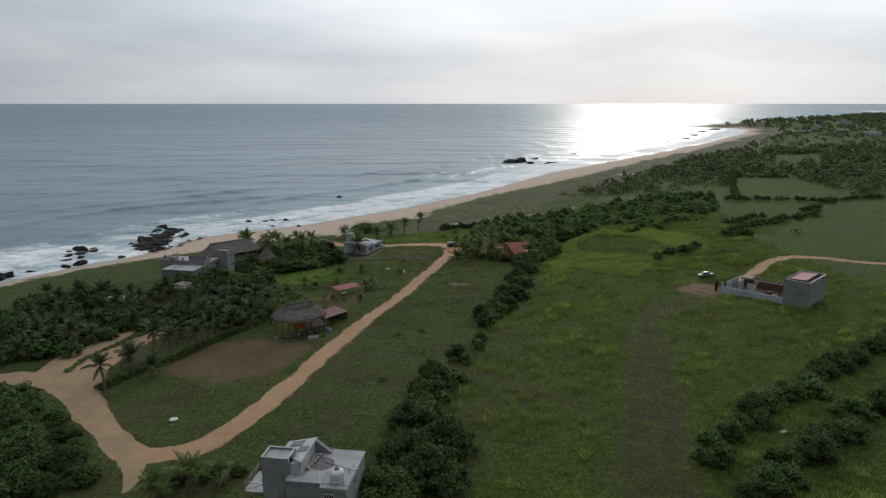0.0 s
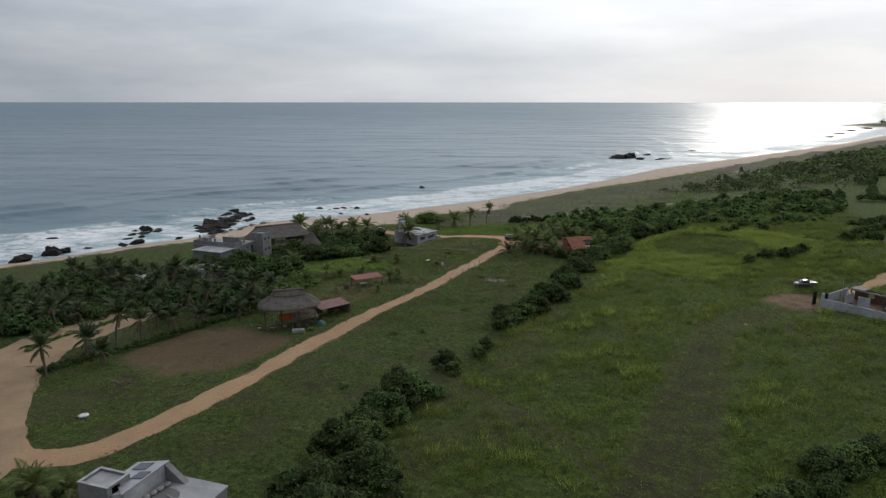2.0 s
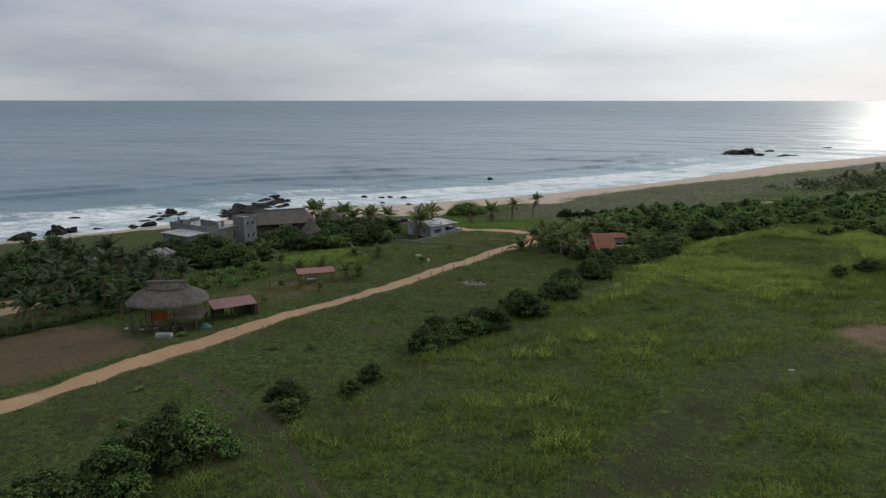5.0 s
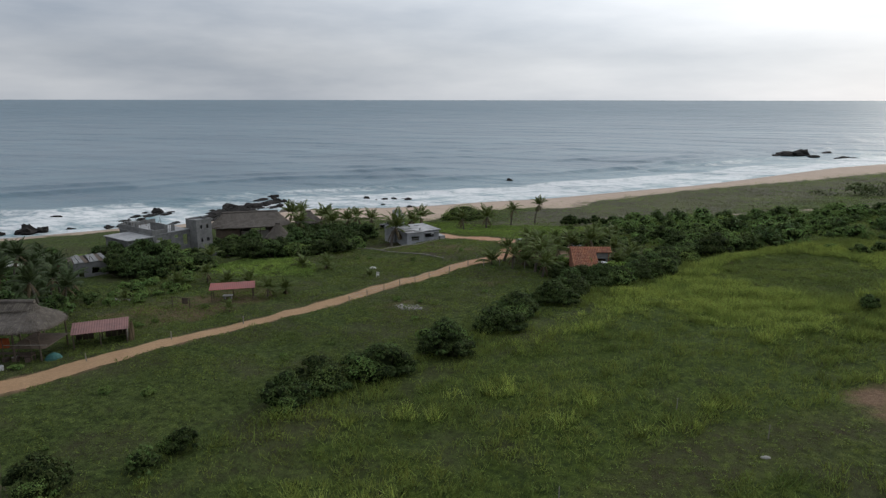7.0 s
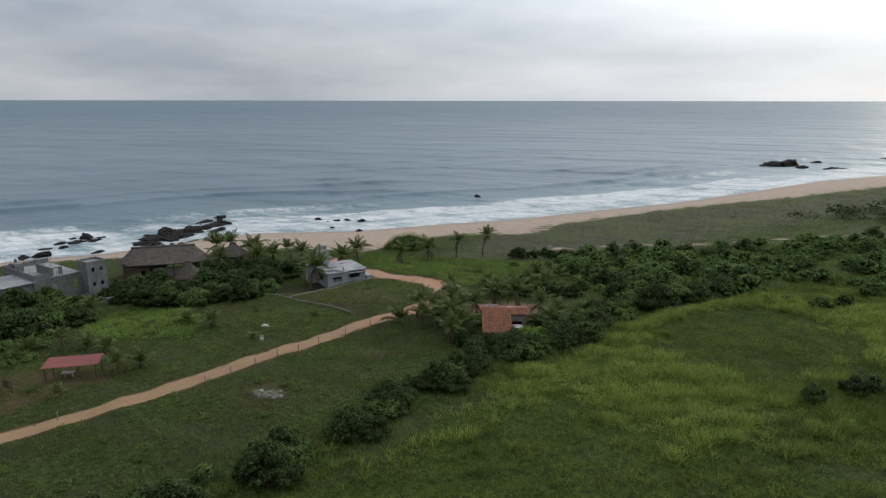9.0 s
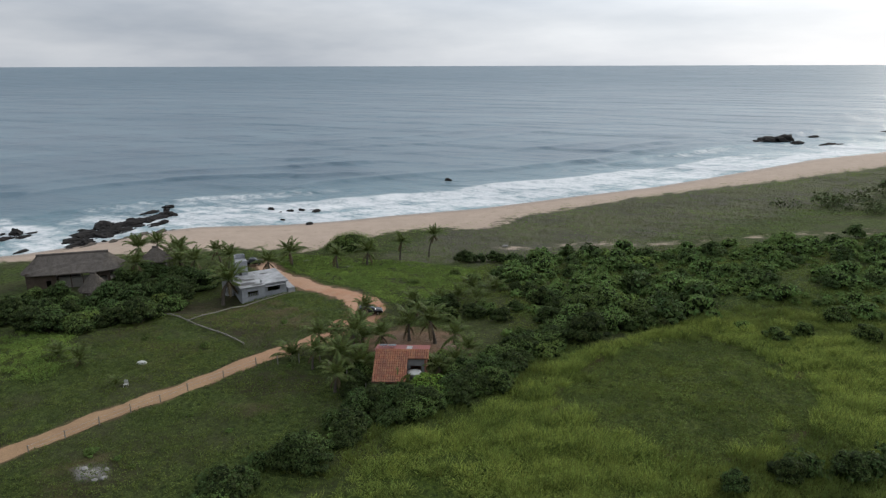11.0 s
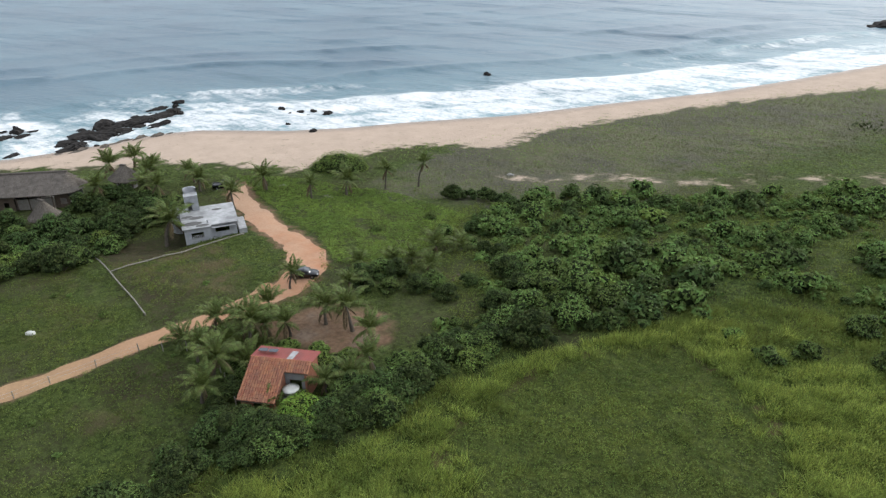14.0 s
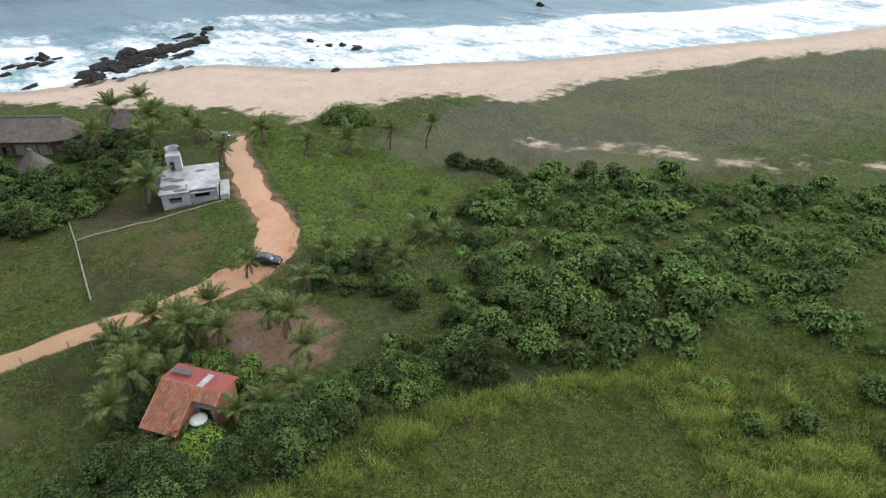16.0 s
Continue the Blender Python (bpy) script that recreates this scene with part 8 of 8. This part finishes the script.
def vehicle(kind, x, y, turn, paint, label, rack=False):
    e = thing("car" if kind == "suv" else "pickup_truck", x, y, turn, label, "car" if kind == "suv" else "pickup truck")
    e.matrix_world = pose(x, y, ground_z(x, y) + 0.12, 0, 0, turn)
    if kind == "suv":
        body = [hull(-2.2, 0.70, 0.5, 0.95), hull(-2.1, 0.86, 0.32, 1.05), hull(-1.0, 0.90, 0.28, 1.08), hull(0.9, 0.90, 0.28, 1.05), hull(1.7, 0.88, 0.3, 0.98), hull(2.15, 0.80, 0.36, 0.85), hull(2.28, 0.66, 0.42, 0.74)]
        cabin = [hull(-2.12, 0.66, 1.04, 1.12, 0.95), hull(-1.85, 0.74, 1.04, 1.58, 0.85), hull(-1.0, 0.77, 1.04, 1.70, 0.84), hull(0.1, 0.77, 1.04, 1.66, 0.83), hull(0.6, 0.75, 1.04, 1.48, 0.84), hull(1.15, 0.72, 1.02, 1.08, 0.95)]
        wheels, ends = (-1.38, 1.38), (-2.2, 2.28)
    else:
        body = [hull(-2.65, 0.84, 0.5, 1.05, 0.97), hull(-2.6, 0.90, 0.42, 1.10, 0.97), hull(0.2, 0.91, 0.40, 1.10, 0.96), hull(1.3, 0.91, 0.40, 1.08), hull(2.3, 0.88, 0.42, 1.0), hull(2.65, 0.80, 0.46, 0.85)]
        cabin = [hull(-0.75, 0.74, 1.09, 1.15, 0.95), hull(-0.6, 0.78, 1.09, 1.74, 0.86), hull(0.7, 0.79, 1.09, 1.76, 0.86), hull(1.0, 0.77, 1.09, 1.62, 0.88), hull(1.5, 0.74, 1.06, 1.12, 0.96)]
        wheels, ends = (-1.6, 1.65), (-2.65, 2.65)
    part("body", loft(body), M[paint], e, smooth=True)
    part("cabin_glass", loft(cabin), M["glass"], e, "dark tinted windows", smooth=True)
    zt = 1.60 if kind == "suv" else 1.66
    part("roof", box(-1.7 if kind == "suv" else -0.55, 0.1 if kind == "suv" else 0.75, -0.62, 0.62, zt + 0.04, zt + 0.13, 0.04), M[paint], e)
    for wx in wheels:
        for wy in (-0.82, 0.82):
            wl = part("wheel", rod((0, -0.12, 0), (0, 0.12, 0), 0.36, 0.36, 18), M["tyre"], e)
            wl.location = (wx, wy, 0.34)
            part("rim", rod((0, -0.125, 0), (0, 0.125, 0), 0.2, 0.2, 12), M["chrome"], wl)
    for wy in (-0.6, 0.6):
        part("headlight", box(ends[1] - 0.16, ends[1] + 0.01 - (0 if kind == "suv" else 0.02), wy - 0.16, wy + 0.16, 0.64, 0.8), M["head"], e)
        part("taillight", box(ends[0] - 0.02, ends[0] + 0.1, wy - 0.1, wy + 0.1, 0.72, 1.0), M["tail"], e)
        part("mirror", box(0.75, 0.9, wy * 1.52 - 0.09, wy * 1.52 + 0.09, 1.08, 1.24), M[paint], e)
    part("bumper", box(ends[1] - 0.08, ends[1] + 0.08, -0.72, 0.72, 0.36, 0.52), M["plastic_black"], e)
    part("bumper", box(ends[0] - 0.08, ends[0] + 0.06, -0.76, 0.76, 0.38, 0.52), M["plastic_black"], e)
    if kind != "suv":
        part("truck_bed", box(-2.5, -0.85, -0.74, 0.74, 1.101, 1.13, 0), M["plastic_black"], e, "dark bed liner")
        for wy in (-0.84, 0.84):
            part("bed_rail", box(-2.6, -0.8, wy - 0.06, wy + 0.06, 1.10, 1.2), M[paint], e)
        part("tailgate", box(-2.66, -2.56, -0.8, 0.8, 1.10, 1.2), M[paint], e)
        if rack:
            for wx in (-2.4, -0.95):
                for wy in (-0.8, 0.8):
                    part("rack_post", rod((wx, wy, 1.2), (wx, wy, 1.85), 0.035, sides=6), M["plastic_black"], e)
            for wy in (-0.8, 0.8):
                part("rack_bar", rod((-2.45, wy, 1.85), (0.5, wy, 1.9), 0.035, sides=6), M["plastic_black"], e)
    return e


vehicle("suv", 3.5, 233.9, 37, "car_black", "black hatchback parked across a reddish dirt track")
vehicle("pickup", -48.5, 260.3, 40, "car_black", "dark pickup truck parked at the end of a beach track", True)
vehicle("pickup", 72.6, 176.4, 194, "car_white", "silver pickup truck with a dark rack parked on grass", True).scale = (0.88, 0.88, 0.88)

# ---------------------------------------------------------------- fences, posts and small things


def post_row(name, line, step, tall, r, mat, label, group, wires=0):
    pts_ = along_line(line, step) + [np.array(line[-1], float)]
    for i, (x, y) in enumerate(pts_):
        o = part("fence_post", rod((0, 0, -0.3), (0.04 * (i % 3 - 1), 0, tall * (0.9 + 0.05 * (i % 4))), r, r * 0.85, 6), M[mat], None)
        o.matrix_world = pose(x, y, ground_z(x, y), 0, 0, 40 * i)
        tagged(o, label, "fence post", group)
    if wires:
        e = thing("fence_wire", pts_[0][0], pts_[0][1], 0, "thin strands of fence wire between posts", "fence wire")
        ox, oy, oz = e.matrix_world.translation
        for k in range(wires):
            for a, b in zip(pts_[:-1], pts_[1:]):
                zz = tall * (0.45 + 0.4 * k)
                part("strand", rod((a[0] - ox, a[1] - oy, ground_z(*a) + zz - oz), (b[0] - ox, b[1] - oy, ground_z(*b) + zz - oz), 0.012, sides=4), M["metal_grey"], e)


post_row("post", [(-6.5, 176), (-2.0, 195.5), (1.4, 205.5)], 4.4, 1.2, 0.07, "wood_pale", "short weathered wooden fence post beside a dirt road", "road fence posts", 2)
post_row("post", [(1.4, 205.5), (9, 211), (14, 208.5), (21, 205)], 3.0, 1.5, 0.08, "wood_pale", "short weathered wooden fence post beside a garden", "garden fence posts")
post_row("post", [(27.6, 95.5), (33.5, 114), (39.7, 134.7), (45.8, 155)], 20, 1.2, 0.05, "wood_pale", "thin pale survey stake at the edge of a mown strip", "survey stakes")
post_row("post", [(35.5, 92), (41.7, 112), (53.9, 152)], 20, 1.3, 0.05, "wood_pale", "thin pale survey stake at the edge of a mown strip", "survey stakes")
post_row("post", [(-20.5, 140), (-14, 160)], 10, 1.2, 0.08, "wood_pale", "short weathered wooden fence post beside a dirt road", "road fence posts")


def low_rail(a, b, label):
    """A low rail of pale poles on stub posts round a plot."""
    e = thing("low_fence", a[0], a[1], 0, label, "fence")
    ox, oy, oz = e.matrix_world.translation
    pts_ = along_line([a, b], 3.0) + [np.array(b, float)]
    for p_, q_ in zip(pts_[:-1], pts_[1:]):
        part("rail", rod((p_[0] - ox, p_[1] - oy, ground_z(*p_) + 0.26 - oz), (q_[0] - ox, q_[1] - oy, ground_z(*q_) + 0.26 - oz), 0.11, sides=6), M["wood_pale"], e)
    for p_ in pts_:
        part("post", rod((p_[0] - ox, p_[1] - oy, ground_z(*p_) - 0.3 - oz), (p_[0] - ox, p_[1] - oy, ground_z(*p_) + 0.45 - oz), 0.1, sides=6), M["wood_pale"], e)


low_rail((-38, 221.5), (-26, 218), "low fence of pale poles round a bare plot")
low_rail((-26, 218), (-7, 212), "low fence of pale poles round a bare plot")
low_rail((-26, 218), (-21.3, 242.5), "low fence of pale poles beside a white house")


def small_things():
    t = thing("well_cover", -42.4, 95.5, 0, "round white well cover on a grassy plot", "well cover")
    part("ring", lathe([(0.62, -0.1), (0.62, 0.16), (0.5, 0.16), (0.5, 0)], 24), M["concrete_pale"], t)
    part("lid", lathe([(0.66, 0.162), (0.68, 0.22), (0.4, 0.26), (0.01, 0.27)], 24), M["plastic_white"], t, smooth=True)
    for x, y, lab in ((-11.6, 193.2, "white plastic chair standing on short grass"),):
        t = thing("chair", x, y, 30, lab, "chair")
        part("seat", box(-0.28, 0.28, -0.28, 0.28, 0.42, 0.47), M["plastic_white"], t)
        part("backrest", box(-0.28, 0.28, 0.24, 0.29, 0.47, 1.0), M["plastic_white"], t)
        for a, b in ((-0.24, -0.24), (0.24, -0.24), (0.24, 0.24), (-0.24, 0.24)):
            part("leg", box(a - 0.03, a + 0.03, b - 0.03, b + 0.03, -0.02, 0.42, 0), M["plastic_white"], t)
    for x, y, sx, lab in ((-17.2, 200.6, 0.85, "upturned white boat hull on the grass"), (3.5, 304.5, 0.9, "pale boulder at the foot of the dunes"), (50.2, 89.0, 0.7, "pale slab lying in the grass"), (53.7, 148.4, 0.45, "small pale slab lying at a field edge")):
        t = thing("boulder" if "boulder" in lab else "slab" if "slab" in lab else "boat", x, y, 20, lab, "boulder" if "boulder" in lab else "slab" if "slab" in lab else "boat")
        bm = bmesh.new()
        bmesh.ops.create_icosphere(bm, subdivisions=3, radius=1)
        for v in bm.verts:
            k = 1 + 0.15 * noise.noise(v.co * 2 + Vector((x, y, 0)))
            v.co = Vector((v.co.x * sx * k, v.co.y * sx * 0.6 * k, max(v.co.z, -0.3) * sx * (0.3 if "slab" in lab else 0.45) * k))
        part("shell", bm, M["plastic_white" if "boat" in lab else "rubble"], t, smooth=True)
    # heaps of rubble and drift timber
    for cx, cy, n_, sp, lab in ((4.6, 176, 9, 2.2, "pale broken rubble heaped on bare earth"), (-44.5, 163, 18, 2.6, "grey rubble heap beside a palm garden"), (-45.5, 107, 14, 2.4, "dark heap of brushwood and stones on grass"),
                                (-25.0, 270.0, 10, 1.4, "pale driftwood and stones under palms"), (24.5, 246.5, 12, 2.0, "grey brushwood heap among shrubs"), (-38.0, 268.5, 9, 1.2, "pale stones round a palm")):
        t = thing("rubble_heap", cx, cy, 0, lab, "rubble")
        for i in range(n_):
            a, d = rng.uniform(0, 6.283), sp * math.sqrt(rng.random())
            px, py = d * math.cos(a), d * math.sin(a) * 0.6
            o = new("stone", STONES[i % 3 + (3 if "brushwood" in lab else 0)])
            o.parent = t
            o.matrix_local = pose(px, py, ground_z(cx + px, cy + py) - ground_z(cx, cy) + 0.02, rng.uniform(-20, 20), rng.uniform(-20, 20), rng.uniform(0, 360)) @ Matrix.Diagonal((*([rng.uniform(0.15, 0.42)] * 3), 1))
    t = thing("clothes_frame", -29.0, 162.6, 10, "rough wooden clothes frame beside bushes", "clothes frame")
    for x in (-1.6, 1.6):
        part("post", rod((x, 0, -0.2), (x, 0, 1.9), 0.07, sides=6), M["wood"], t)
    part("crossbar", rod((-1.7, 0, 1.85), (1.7, 0, 1.85), 0.05, sides=6), M["wood"], t)
    part("cloth", box(0.2, 1.3, -0.03, 0.03, 0.9, 1.82), M["wood"], t)


def stone_mesh(seed, mat="rubble"):
    bm = bmesh.new()
    bmesh.ops.create_icosphere(bm, subdivisions=1, radius=1)
    for v in bm.verts:
        v.co *= 1 + 0.35 * noise.noise(v.co * 1.7 + Vector((seed * 5, 0, 0)))
        v.co.z *= 0.6
    me = bpy.data.meshes.new("stone")
    bm.to_mesh(me)
    bm.free()
    me.materials.append(M[mat])
    return me


STONES = [stone_mesh(i) for i in range(3)] + [stone_mesh(i, "wood") for i in range(3, 6)]
small_things()
